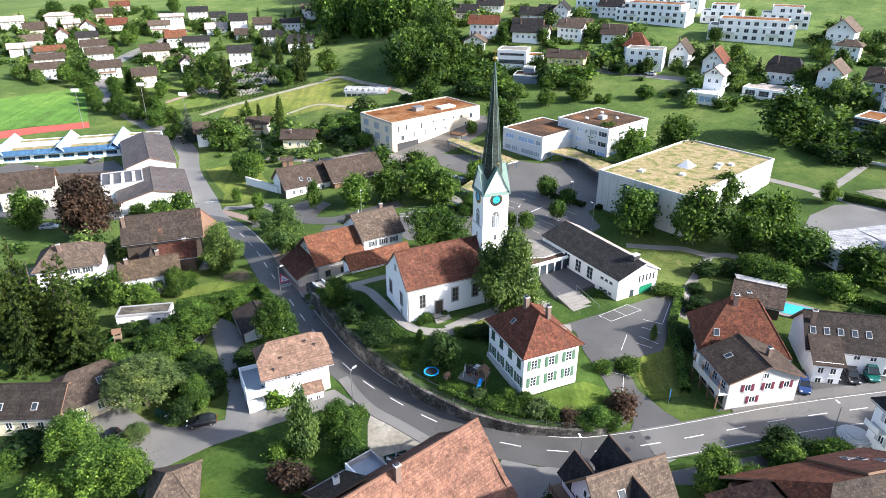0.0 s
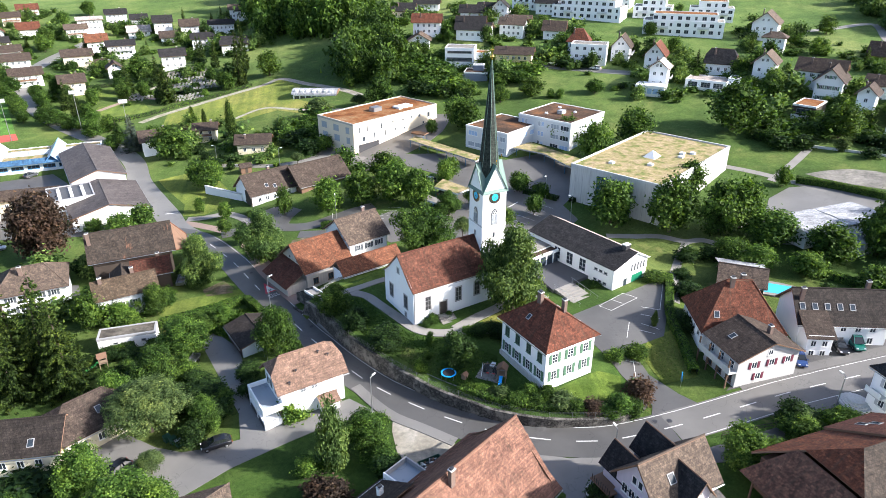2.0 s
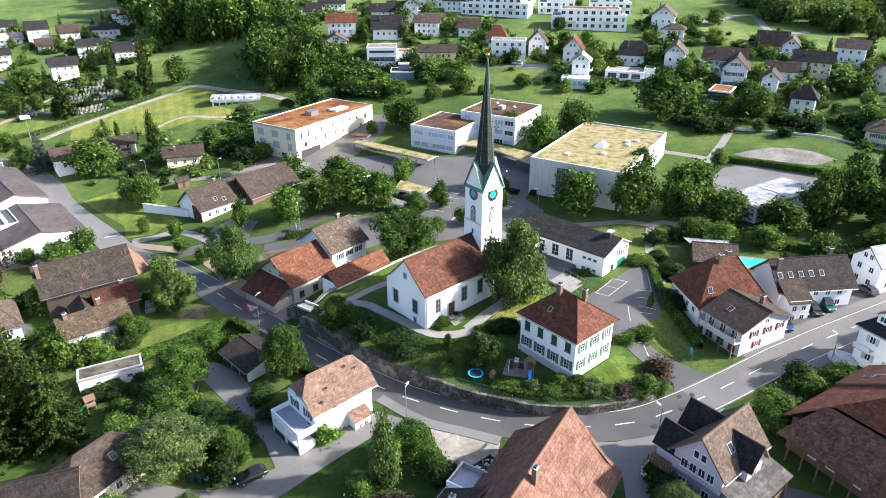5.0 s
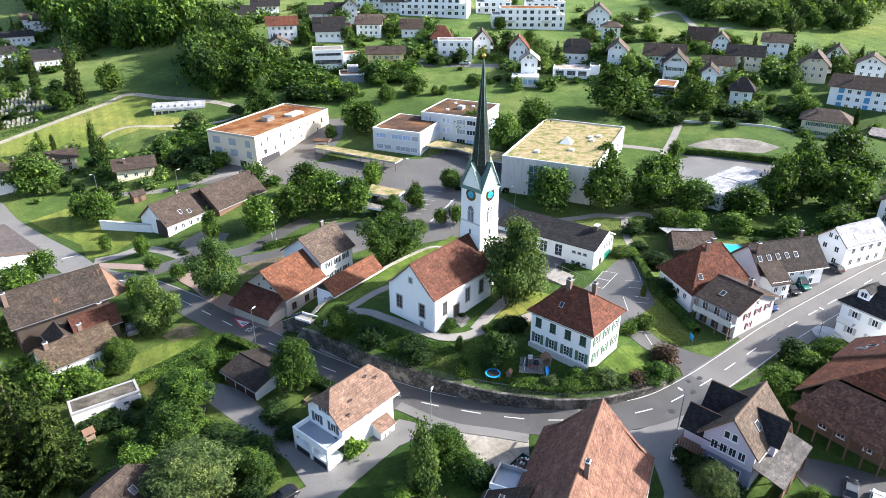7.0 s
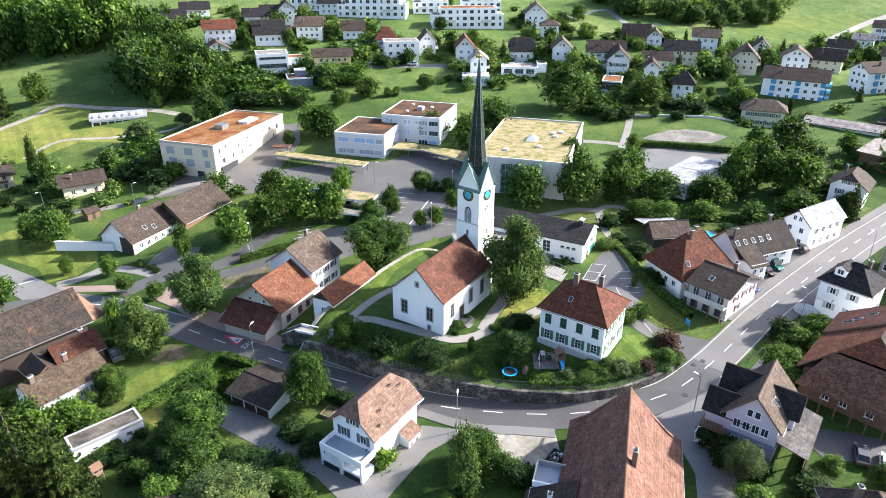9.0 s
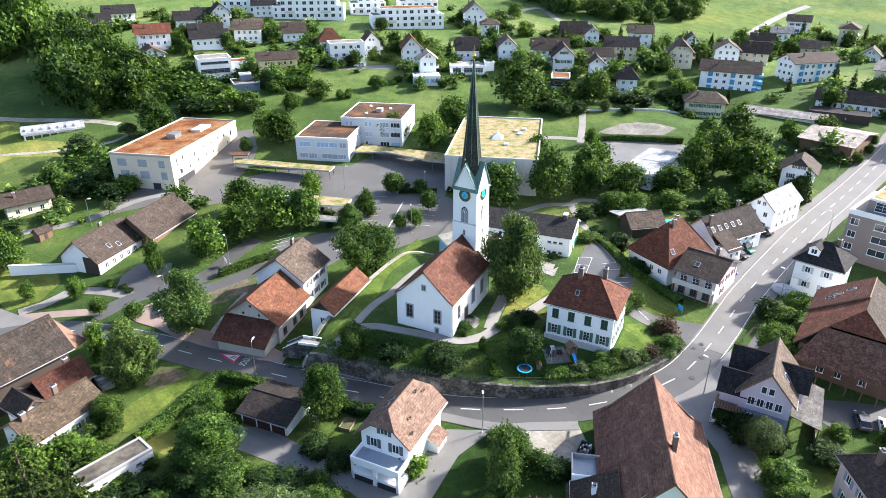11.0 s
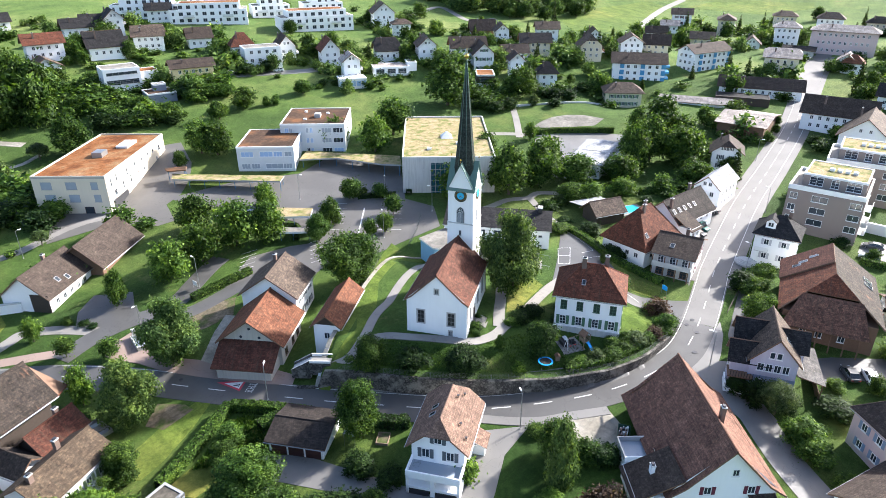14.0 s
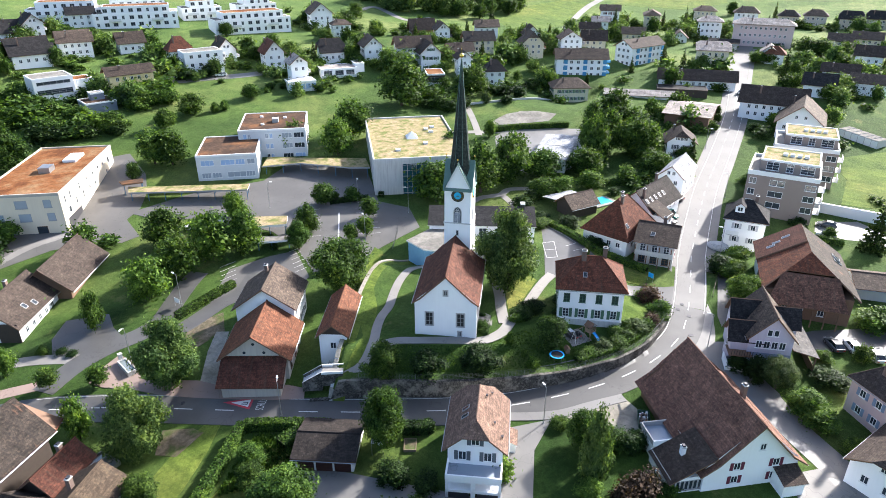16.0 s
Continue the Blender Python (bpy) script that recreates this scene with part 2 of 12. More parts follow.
WHITEROOF = tiles("white_sheet_roof", (0.44, 0.46, 0.48), (0.38, 0.40, 0.42), mossy=0.1, w=2.0, h=1.5)
GRAVELRED = ground_mat("red_gravel_roof", ((0.11, 0.045, 0.022), (0.20, 0.085, 0.036), (0.24, 0.15, 0.085)), 0.16, 1.1, 9)
GRAVELBROWN = ground_mat("brown_gravel_roof", ((0.055, 0.038, 0.03), (0.085, 0.055, 0.04), (0.17, 0.085, 0.045)), 0.14, 1.1, 9)
SEDUM = ground_mat("sedum_roof", ((0.14, 0.16, 0.055), (0.27, 0.225, 0.12), (0.33, 0.26, 0.17)), 0.42, 1.6, 8)


def turf(name, cols, rows=0.0, dry=(0.20, 0.175, 0.075), dry_at=0.62, high=None):
    """Grass: lush and thin patches, dry spots, mottling, blades, and the pale bloom that low light gives a sward."""
    m, nt, b = nodes_of(name, 0.9, spec=0.08)
    v = nt.nodes.new("ShaderNodeNewGeometry").outputs["Position"]
    broad = ramp(nt, noise_tex(nt, v, 0.028, 5, 0.6), [(0.36, cols[0]), (0.5, cols[1]), (0.64, cols[2])])
    # higher ground blends to lighter meadow green, with distance haze painted in
    if high:
        upper = ramp(nt, noise_tex(nt, v, 0.028, 5, 0.6), [(0.36, high[0]), (0.5, high[1]), (0.64, high[2])])
        sep = nt.nodes.new("ShaderNodeSeparateXYZ")
        nt.links.new(v, sep.inputs[0])
        rise = node(nt, "ShaderNodeMapRange")
        rise.inputs["From Min"].default_value, rise.inputs["From Max"].default_value = 12.0, 24.0
        nt.links.new(sep.outputs["Z"], rise.inputs[0])
        broad = mix(nt, rise.outputs[0], broad, upper)
    patch = ramp(nt, noise_tex(nt, v, 0.21, 5, 0.65), [(0.3, (0.62, 0.68, 0.6)), (0.52, (1.0, 1.0, 1.0)), (0.72, (1.34, 1.26, 1.2))])
    mottle = ramp(nt, noise_tex(nt, v, 1.5, 4, 0.7), [(0.3, (0.7, 0.74, 0.7)), (0.7, (1.3, 1.26, 1.2))])
    fine = noise_tex(nt, v, 9.0, 3, 0.7)
    blades = ramp(nt, fine, [(0.28, (0.66, 0.68, 0.66)), (0.72, (1.32, 1.3, 1.26))])
    c = mix(nt, 1.0, mix(nt, 1.0, mix(nt, 1.0, broad, patch, "MULTIPLY"), mottle, "MULTIPLY"), blades, "MULTIPLY")
    spot = ramp(nt, noise_tex(nt, v, 0.11, 6, 0.7), [(dry_at, (0, 0, 0)), (dry_at + 0.14, (0.75, 0.75, 0.75))])
    c = mix(nt, spot, c, mix(nt, 1.0, dry, mottle, "MULTIPLY"))
    if rows:
        mp = node(nt, "ShaderNodeMapping")
        mp.inputs["Rotation"].default_value = (0, 0, rows)
        mp.inputs["Scale"].default_value = (0.5, 0.02, 0.1)
        nt.links.new(v, mp.inputs[0])
        c = mix(nt, 1.0, c, ramp(nt, noise_tex(nt, mp.outputs[0], 1.0, 3), [(0.36, (0.8, 0.84, 0.8)), (0.62, (1.22, 1.18, 1.12))]), "MULTIPLY")
    nt.links.new(c, b.inputs["Base Color"])
    b.inputs["Sheen Weight"].default_value = 0.1
    b.inputs["Sheen Roughness"].default_value = 0.45
    b.inputs["Sheen Tint"].default_value = (0.75, 0.95, 0.35, 1)
    bump(nt, b, mix(nt, 0.45, fine, noise_tex(nt, v, 1.5, 4, 0.7)), 0.8, 0.16)
    return m


GRASS = turf("lawn_grass", ((0.019, 0.045, 0.010), (0.040, 0.077, 0.016), (0.084, 0.11, 0.03)), high=((0.034, 0.072, 0.017), (0.066, 0.112, 0.028), (0.125, 0.155, 0.052)))
PITCHGRASS = turf("sports_turf", ((0.045, 0.125, 0.022), (0.06, 0.15, 0.026), (0.085, 0.17, 0.032)), 0.9, dry_at=0.75)
MEADOW = turf("meadow_grass", ((0.075, 0.11, 0.02), (0.13, 0.15, 0.032), (0.19, 0.175, 0.055)), 0.5)
# brighter green for mown lawns and for patches painted as sunlit
BRIGHTGRASS = turf("mown_and_sunlit_grass", ((0.05, 0.09, 0.016), (0.082, 0.12, 0.023), (0.125, 0.14, 0.036)), 1.1)
ASPHALT = asphalt("asphalt", (0.082, 0.08, 0.077), 0.2, 0.45)
LIGHTASPHALT = asphalt("pale_asphalt", (0.165, 0.16, 0.15), 0.16, 0.48)
PAVING = asphalt("paving", (0.22, 0.208, 0.19), 0.14, 0.75)
REDPAVING = asphalt("reddish_paving", (0.25, 0.185, 0.155), 0.12, 0.8)
GRAVEL = ground_mat("gravel", ((0.24, 0.22, 0.19), (0.29, 0.27, 0.235), (0.33, 0.31, 0.28)), 0.2, 1.2, 12, bump_d=0.03)
SCHOOLRIM = plain("school_coping", (0.42, 0.38, 0.32), 0.6)
STONE = render_wall("dark_rubble_stone", (0.25, 0.235, 0.21), 0.9)
PAINT = plain("road_paint", (0.62, 0.62, 0.60), 0.6, var=0.25, scale=3)
REDPAINT = plain("red_road_paint", (0.45, 0.05, 0.07), 0.6)
FRAMEW = plain("white_frame", (0.75, 0.75, 0.73), 0.45, var=0.04)
FRAMEG = plain("grey_frame", (0.32, 0.32, 0.32), 0.45, var=0.06)
GLASS = glass_mat("dark_window_glass")
DARKPANE = glass_mat("leaded_church_glass", (0.012, 0.013, 0.015), 0.35)
BLIND = plain("grey_blind", (0.33, 0.36, 0.39), 0.5)
BLUEBLIND = plain("blue_blind", (0.33, 0.46, 0.66), 0.5)
GREENSH = plain("green_shutter", (0.08, 0.16, 0.10), 0.55)
MAROONSH = plain("maroon_shutter", (0.14, 0.03, 0.05), 0.55)
BLUESH = plain("blue_shutter", (0.07, 0.26, 0.46), 0.5)
GREYSH = plain("slate_shutter", (0.10, 0.115, 0.13), 0.55)
METAL = plain("grey_metal", (0.35, 0.36, 0.37), 0.4, 0.8, var=0.06)
DARKMETAL = plain("dark_metal", (0.06, 0.06, 0.065), 0.45, 0.5)
GOLD = plain("gilt", (0.75, 0.5, 0.12), 0.25, 1.0, var=0.05)
BRICKC = plain("chimney_brick", (0.15, 0.105, 0.085), 0.85, var=0.2, scale=5)
LEAVES = leaf("broad_leaves", (0.011, 0.035, 0.007), (0.125, 0.215, 0.042))
LEAFYEL = leaf("yellow_green_leaves", (0.024, 0.062, 0.012), (0.145, 0.24, 0.045))
# lighter leaf green: distance haze painted into far foliage, also one bright linden
LEAFPALE = leaf("hazed_and_pale_leaves", (0.028, 0.065, 0.018), (0.175, 0.26, 0.075))
LEAFDARK = leaf("dark_leaves", (0.007, 0.021, 0.007), (0.055, 0.105, 0.028))
LEAFSILVER = leaf("silver_leaves", (0.03, 0.058, 0.02), (0.145, 0.2, 0.075))
LEAFPURPLE = leaf("copper_leaves", (0.035, 0.022, 0.018), (0.12, 0.08, 0.06))
NEEDLE = leaf("needles", (0.006, 0.02, 0.006), (0.1, 0.155, 0.03))
NEEDLELIGHT = leaf("light_needles", (0.045, 0.085, 0.025), (0.14, 0.2, 0.06))
NEEDLEBLUE = leaf("blue_needles", (0.06, 0.085, 0.075), (0.12, 0.15, 0.14))
# near-black green for the shaded inside of hedges
HEDGESHADE = plain("hedge_inner_shade", (0.02, 0.026, 0.012), 0.95)
BARK = plain("bark", (0.085, 0.066, 0.05), 0.9, var=0.35, scale=4)
REDPAINTED = asphalt("red_track", (0.34, 0.075, 0.055), 0.12, 0.8)
GARDEN = ground_mat("garden_soil", ((0.07, 0.10, 0.03), (0.12, 0.10, 0.07), (0.18, 0.15, 0.11)), 0.35, 1.4, 8)
CLOCKBLUE = plain("clock_blue", (0.03, 0.42, 0.72), 0.4, var=0.05)
GREENDOOR = plain("green_door_paint", (0.012, 0.17, 0.09), 0.5, var=0.1)
BLUEPALE = plain("pale_blue_wall", (0.25, 0.45, 0.60), 0.6)
DARKPAVE = asphalt("dark_paving", (0.075, 0.075, 0.08), 0.15, 0.6)
GREENFRAME = plain("green_frame", (0.07, 0.13, 0.09), 0.5)
PALEFLOOR = asphalt("pale_terrace_floor", (0.30, 0.34, 0.38), 0.1)
BLUEGREY = render_wall("blue_grey_render", (0.25, 0.29, 0.38))
OLDETERNIT = tiles("weathered_fibre_cement", (0.13, 0.125, 0.12), (0.10, 0.097, 0.093), mossy=0.5, w=1.0, h=1.4)
TROUGHWATER = plain("trough_water", (0.16, 0.19, 0.19), 0.06, var=0.08, spec=0.6)
POOL = plain("pool_water", (0.05, 0.42, 0.55), 0.08, var=0.08, spec=0.6)
PATCHRED = tiles("dark_red_tiles", (0.137, 0.055, 0.037), (0.092, 0.041, 0.030), mossy=0.45)
GREENPALE = plain("pale_green_shutter", (0.22, 0.27, 0.15), 0.6)
MAROONDOOR = plain("maroon_door", (0.055, 0.022, 0.02), 0.55)
BLUEGREYSH = plain("blue_grey_shutter", (0.20, 0.27, 0.36), 0.55)
DARKGRAVEL = ground_mat("dark_gravel_roof", ((0.07, 0.063, 0.055), (0.095, 0.086, 0.075), (0.13, 0.118, 0.10)), 0.3, 1.2, 9)
GRAVELGREY = ground_mat("grey_gravel_roof", ((0.16, 0.15, 0.14), (0.20, 0.19, 0.175), (0.25, 0.235, 0.215)), 0.2, 1.1, 9)
FARMRED = tiles("rust_red_tiles", (0.210, 0.077, 0.041), (0.119, 0.050, 0.034), mossy=0.4)
REDBROWN = tiles("red_brown_tiles", (0.146, 0.064, 0.046), (0.119, 0.053, 0.039), mossy=0.15)
DARKTILE = tiles("dark_old_tiles", (0.052, 0.044, 0.039), (0.036, 0.031, 0.028), moss=(0.05, 0.046, 0.04), mossy=0.3)
PATCHBROWN = tiles("mottled_brown_tiles", (0.202, 0.105, 0.071), (0.100, 0.060, 0.043), mossy=0.35)
GREYSHP = plain("pale_grey_shutter", (0.45, 0.46, 0.47), 0.55)
TEALGLASS = glass_mat("teal_glass", (0.02, 0.07, 0.09))
BLUESTEEL = plain("blue_steel", (0.06, 0.16, 0.27), 0.5)
BLUEGREYP = plain("blue_grey_cladding", (0.16, 0.19, 0.24), 0.5)
GREYBROWNSHEET = tiles("grey_brown_sheet", (0.125, 0.11, 0.105), (0.115, 0.10, 0.095), mossy=0.08, w=0.6, h=12.0, rough=0.6)
BLUEROOF = tiles("blue_sheet", (0.075, 0.17, 0.30), (0.065, 0.15, 0.27), mossy=0.05, w=0.5, h=9.0, rough=0.5)
PALEGLASSROOF = tiles("pale_roof_glass", (0.55, 0.62, 0.68), (0.5, 0.58, 0.64), mossy=0.05, w=0.8, h=2.0, rough=0.35)


def rubble(name, c0, c1):
    """Old rubble masonry: rounded stones in recessed mortar, with pale lime patches and dark runs."""
    m, nt, b = nodes_of(name, 0.92)
    v = nt.nodes.new("ShaderNodeNewGeometry").outputs["Position"]
    vo = nt.nodes.new("ShaderNodeTexVoronoi")
    vo.inputs["Scale"].default_value = 2.6
    nt.links.new(v, vo.inputs["Vector"])
    ve = nt.nodes.new("ShaderNodeTexVoronoi")
    ve.feature = "DISTANCE_TO_EDGE"
    ve.inputs["Scale"].default_value = 2.6
    nt.links.new(v, ve.inputs["Vector"])
    sep = nt.nodes.new("ShaderNodeSeparateColor")
    nt.links.new(vo.outputs["Color"], sep.inputs[0])
    c = mix(nt, sep.outputs[0], c0, c1)
    joint = ramp(nt, ve.outputs["Distance"], [(0.02, (1, 1, 1)), (0.1, (0, 0, 0))])
    c = mix(nt, joint, c, tuple(x * 0.4 for x in c0))
    lime = ramp(nt, noise_tex(nt, v, 0.55, 6, 0.65), [(0.5, (0, 0, 0)), (0.62, (1, 1, 1))])
    c = mix(nt, lime, c, mix(nt, noise_tex(nt, v, 6.0, 3), c1, (0.24, 0.225, 0.195)))
    nt.links.new(c, b.inputs["Base Color"])
    bump(nt, b, ve.outputs["Distance"], 0.9, 0.12)
    return m


RUBBLE = rubble("rubble_masonry", (0.04, 0.038, 0.034), (0.115, 0.108, 0.095))
TYRE = plain("tyre_rubber", (0.02, 0.02, 0.02), 0.8)
CARGLASS = glass_mat("car_glass", (0.015, 0.018, 0.02), 0.05)
LAMPRED = plain("tail_lamp_red", (0.35, 0.02, 0.02), 0.3)
LAMPCLEAR = plain("clear_lamp", (0.7, 0.7, 0.72), 0.15)
BLUEPLASTIC = plain("blue_plastic", (0.02, 0.33, 0.75), 0.35)
GREENPLASTIC = plain("green_plastic", (0.05, 0.32, 0.08), 0.4)
BLACKNET = plain("black_net", (0.02, 0.02, 0.022), 0.9)
REDPLASTIC = plain("red_plastic", (0.5, 0.05, 0.04), 0.4)
WEATHEREDWOOD = plain("weathered_timber", (0.22, 0.16, 0.11), 0.85, var=0.3, scale=4)
PLANTERGREEN = plain("dark_green_steel", (0.02, 0.07, 0.045), 0.5)
WIRE = plain("galvanised_wire", (0.17, 0.18, 0.17), 0.5, 0.5)
GRAVESTONE = plain("grey_gravestone", (0.35, 0.34, 0.33), 0.6, var=0.25)


def car_paint(name, col):
    m, nt, b = nodes_of(name, 0.28, 0.25, 0.6)
    v = coords(nt)
    nt.links.new(mix(nt, noise_tex(nt, v, 3.0), tuple(x * 0.93 for x in col), tuple(min(1, x * 1.06) for x in col)), b.inputs["Base Color"])
    b.inputs["Coat Weight"].default_value = 0.6
    return m


CAR_PAINTS = {"black": car_paint("black_car_paint", (0.012, 0.012, 0.014)), "white": car_paint("white_car_paint", (0.75, 0.75, 0.75)), "silver": car_paint("silver_car_paint", (0.42, 0.43, 0.44)),
              "dark grey": car_paint("grey_car_paint", (0.07, 0.075, 0.08)), "green": car_paint("green_car_paint", (0.01, 0.13, 0.10)), "blue": car_paint("blue_car_paint", (0.02, 0.05, 0.16)), "red": car_paint("red_car_paint", (0.28, 0.02, 0.02))}

SCHOOLASPHALT = asphalt("school_asphalt", (0.112, 0.107, 0.10), 0.16, 0.6)
# paler than the other asphalt: low sun glare put into the base colour
EASTASPHALT = asphalt("sun_glare_asphalt", (0.135, 0.13, 0.122), 0.14, 0.62)
DARKSHUTTER = plain("dark_green_shutter", (0.018, 0.04, 0.03), 0.55)

# ---- mesh tools ----
class MB:
    """Collects vertices and faces of one mesh, with material slots and UVs in metres."""

    def __init__(self):
        self.v, self.f, self.m, self.uv, self.slots = [], [], [], [], []

    def slot(self, mat):
        if mat not in self.slots:
            self.slots.append(mat)
        return self.slots.index(mat)

    def face(self, pts, mat, uvs=None):
        i = len(self.v)
        self.v += [tuple(p) for p in pts]
        self.f.append(tuple(range(i, i + len(pts))))
        self.m.append(self.slot(mat))
        if uvs is None:
            a = Vector(pts[1]) - Vector(pts[0])
            n = a.cross(Vector(pts[2]) - Vector(pts[0]))
            a = a.normalized() if a.length > 1e-6 else Vector((1, 0, 0))
            c = n.normalized().cross(a) if n.length > 1e-9 else Vector((0, 1, 0))
            uvs = [((Vector(p) - Vector(pts[0])).dot(a), (Vector(p) - Vector(pts[0])).dot(c)) for p in pts]
        self.uv += uvs
        return self

    def box(self, x0, y0, z0, x1, y1, z1, mat, top=None):
        p = [(x0, y0, z0), (x1, y0, z0), (x1, y1, z0), (x0, y1, z0), (x0, y0, z1), (x1, y0, z1), (x1, y1, z1), (x0, y1, z1)]
        for q in ((3, 2, 1, 0), (0, 1, 5, 4), (1, 2, 6, 5), (2, 3, 7, 6), (3, 0, 4, 7)):
            self.face([p[i] for i in q], mat)
        return self.face([p[i] for i in (4, 5, 6, 7)], top or mat)

    def prism(self, poly, z0, z1, mat, top=None):
        """A flat outline, counter-clockwise, drawn up from z0 to z1."""
        n = len(poly)
        for i in range(n):
            a, c = poly[i], poly[(i + 1) % n]
            self.face([(*a, z0), (*c, z0), (*c, z1), (*a, z1)], mat)
        self.face([(*p, z1) for p in poly], top or mat)
        return self.face([(*p, z0) for p in reversed(poly)], mat)

    def tube(self, p0, p1, r0, r1, mat, n=8):
        p0, p1 = Vector(p0), Vector(p1)
        d = (p1 - p0).normalized()
        a = d.orthogonal().normalized()
        c = d.cross(a)
        ring = [a * math.cos(k * math.tau / n) + c * math.sin(k * math.tau / n) for k in range(n)]
        for k in range(n):
            e, g = ring[k], ring[(k + 1) % n]
            self.face([p0 + e * r0, p0 + g * r0, p1 + g * r1, p1 + e * r1], mat)
        self.face([p1 + e * r1 for e in ring], mat)
        return self.face([p0 + e * r0 for e in reversed(ring)], mat)

    def slab(self, pts, thick, mat, under):
        """A roof plane with thickness: pts run along the eave first, then up."""
        p = [Vector(q) for q in pts]
        n = (p[1] - p[0]).cross(p[-1] - p[0]).normalized()
        lo = [q - n * thick for q in p]
        self.face(p, mat)
        self.face(list(reversed(lo)), under)
        for i in range(len(p)):
            j = (i + 1) % len(p)
            self.face([lo[i], lo[j], p[j], p[i]], under)
        return self

    def mesh(self, name):
        me = bpy.data.meshes.new(name)
        me.from_pydata(self.v, [], self.f)
        for s in self.slots:
            me.materials.append(s)
        me.polygons.foreach_set("material_index", self.m)
        uv = me.uv_layers.new(name="uv")
        uv.data.foreach_set("uv", [c for p in self.uv for c in p])
        me.update()
        return me


def part(name, mb, parent, label="", at=None):
    ob = new(name, mb.mesh(name) if isinstance(mb, MB) else mb)
    ob.parent = parent
    if at is not None:
        ob.matrix_basis = at
    return tagged(ob, label)


def thing(name, x, y, z, rot=0, label="", category="", group="", kind=""):
    ob = new(name)
    ob.matrix_basis = pose(x, y, z, 0, 0, rot)
    return tagged(ob, label, category, group, kind)


def solid(name, mb, x, y, z, rot=0, label="", category="", group="", kind=""):
    ob = new(name, mb.mesh(name))
    ob.matrix_basis = pose(x, y, z, 0, 0, rot)
    return tagged(ob, label, category, group, kind)


# ---- lie of the land ----
HILLS = [
    5.9, 9.83, 6.63, 21.03, 17.29, 2.8, 6.55, 7.52, 6.87,
    -13.27, -14.84, -13.09, -1.13, -16.97, -9.84, 3.62, 18.1, 2.21,
    3.66, 2.44, 7.11, 0.4, -13.61, -15.99, 3.4, 4.31, -1.42,
    -12.31, 2.35, 12.61, -0.13, -8.28, -6.94, 7.04, 4.59, -15.4,
    -11.22, -0.79, 3.88, -4.88, -17.5, -9.92, 11.75, 7.08, 2.74,
]
YARD_WALL = [(-24.6, 116.0), (-22.7, 113.2), (-20.0, 109.6), (-16.9, 104.0), (-13.2, 97.4), (-7.6, 89.6), (-4.2, 85.6), (-0.9, 82.0), (4.0, 78.0), (7.2, 75.8), (13.8, 73.2), (20.5, 72.2), (24.4, 72.1), (28.9, 74.0), (30.2, 76.4)]
BACK_WALL = [(-22.9, 113.2), (-15.0, 116.6), (-4.6, 121.7), (2.9, 125.1), (9.0, 127.3), (13.6, 127.6), (17.0, 126.4), (20.0, 125.0)]
YARD_BACK = [(36.5, 84.0), (50.0, 92.0), (56.0, 112.0), (38.0, 132.0), (24.0, 130.0)] + BACK_WALL[::-1]


def inside(poly, x, y):
    r = False
    for (ax, ay), (bx, by) in zip(poly, poly[1:] + poly[:1]):
        if (ay > y) != (by > y) and x < (bx - ax) * (y - ay) / (by - ay) + ax:
            r = not r
    return r


def far_from(line, x, y):
    best = 1e9
    for (ax, ay), (bx, by) in zip(line, line[1:]):
        dx, dy = bx - ax, by - ay
        k = max(0, min(1, ((x - ax) * dx + (y - ay) * dy) / (dx * dx + dy * dy)))
        best = min(best, math.hypot(ax + k * dx - x, ay + k * dy - y))
    return best


def land(x, y):
    """Height of the natural ground."""
    x, y = max(-350.0, min(450.0, x)), max(-150.0, min(600.0, y))
    z = HILLS[0] + HILLS[1] * x / 100 + HILLS[2] * y / 100
    k = 3
    for gx in range(-200, 401, 100):
        for gy in range(0, 501, 100):
            z += HILLS[k] * math.exp(-((x - gx) ** 2 + (y - gy) ** 2) / 22050.0)
            k += 1
    return z


TERRACES = [(73, 315, -1.8), (48, 302, 2.4), (104, 267, -2.3), (139, 220, 3.2), (174, 189, 3.4), (154, 171, -2.2), (158, 141, -3.9), (227, 187, -3.0), (204, 158, 2.9), (213, 150, 1.8), (304, 171, 1.8), (258, 145, -1.9), (312, 149, -3.0), (-87, 330, 4.3), (-135, 372, -4), (-156, 439, 4.1), (-151, 464, -4), (-130, 441, -2.1), (-133, 459, 2.3), (-115, 439, 3.5), (-81, 447, -3.8), (-109, 428, -4), (-123, 300, 2.6), (-60, 241, -2.7), (29, 309, 4.5)]


def smooth(t):
    t = max(0.0, min(1.0, t))
    return t * t * (3 - 2 * t)


def ground_z(x, y):
    z = land(x, y)
    if y > 130:
        for hx, hy, dz in TERRACES:
            q = (x - hx) ** 2 + (y - hy) ** 2
            if q < 900:
                z += dz * math.exp(-q / 180.0)
    if -26 < x < 57 and 71 < y < 133 and inside(YARD_WALL + YARD_BACK, x, y):
        k = smooth(far_from([YARD_WALL[-1]] + YARD_BACK[:6], x, y) / 9.0)
        k *= max(0.0, min(1.0, far_from(BACK_WALL, x, y) / 0.4))
        d = far_from(YARD_WALL, x, y)
        k *= max(0.0, min(1.0, (d - 0.75) / 0.3))
        edge = 7.4 - 0.35 * smooth((x - 4) / 18.0)
        yard = 8.6 + 1.5 * smooth((y - 82) / 22.0)
        z += (edge + (yard - edge) * smooth(d / 7.0) - z) * k
    return z

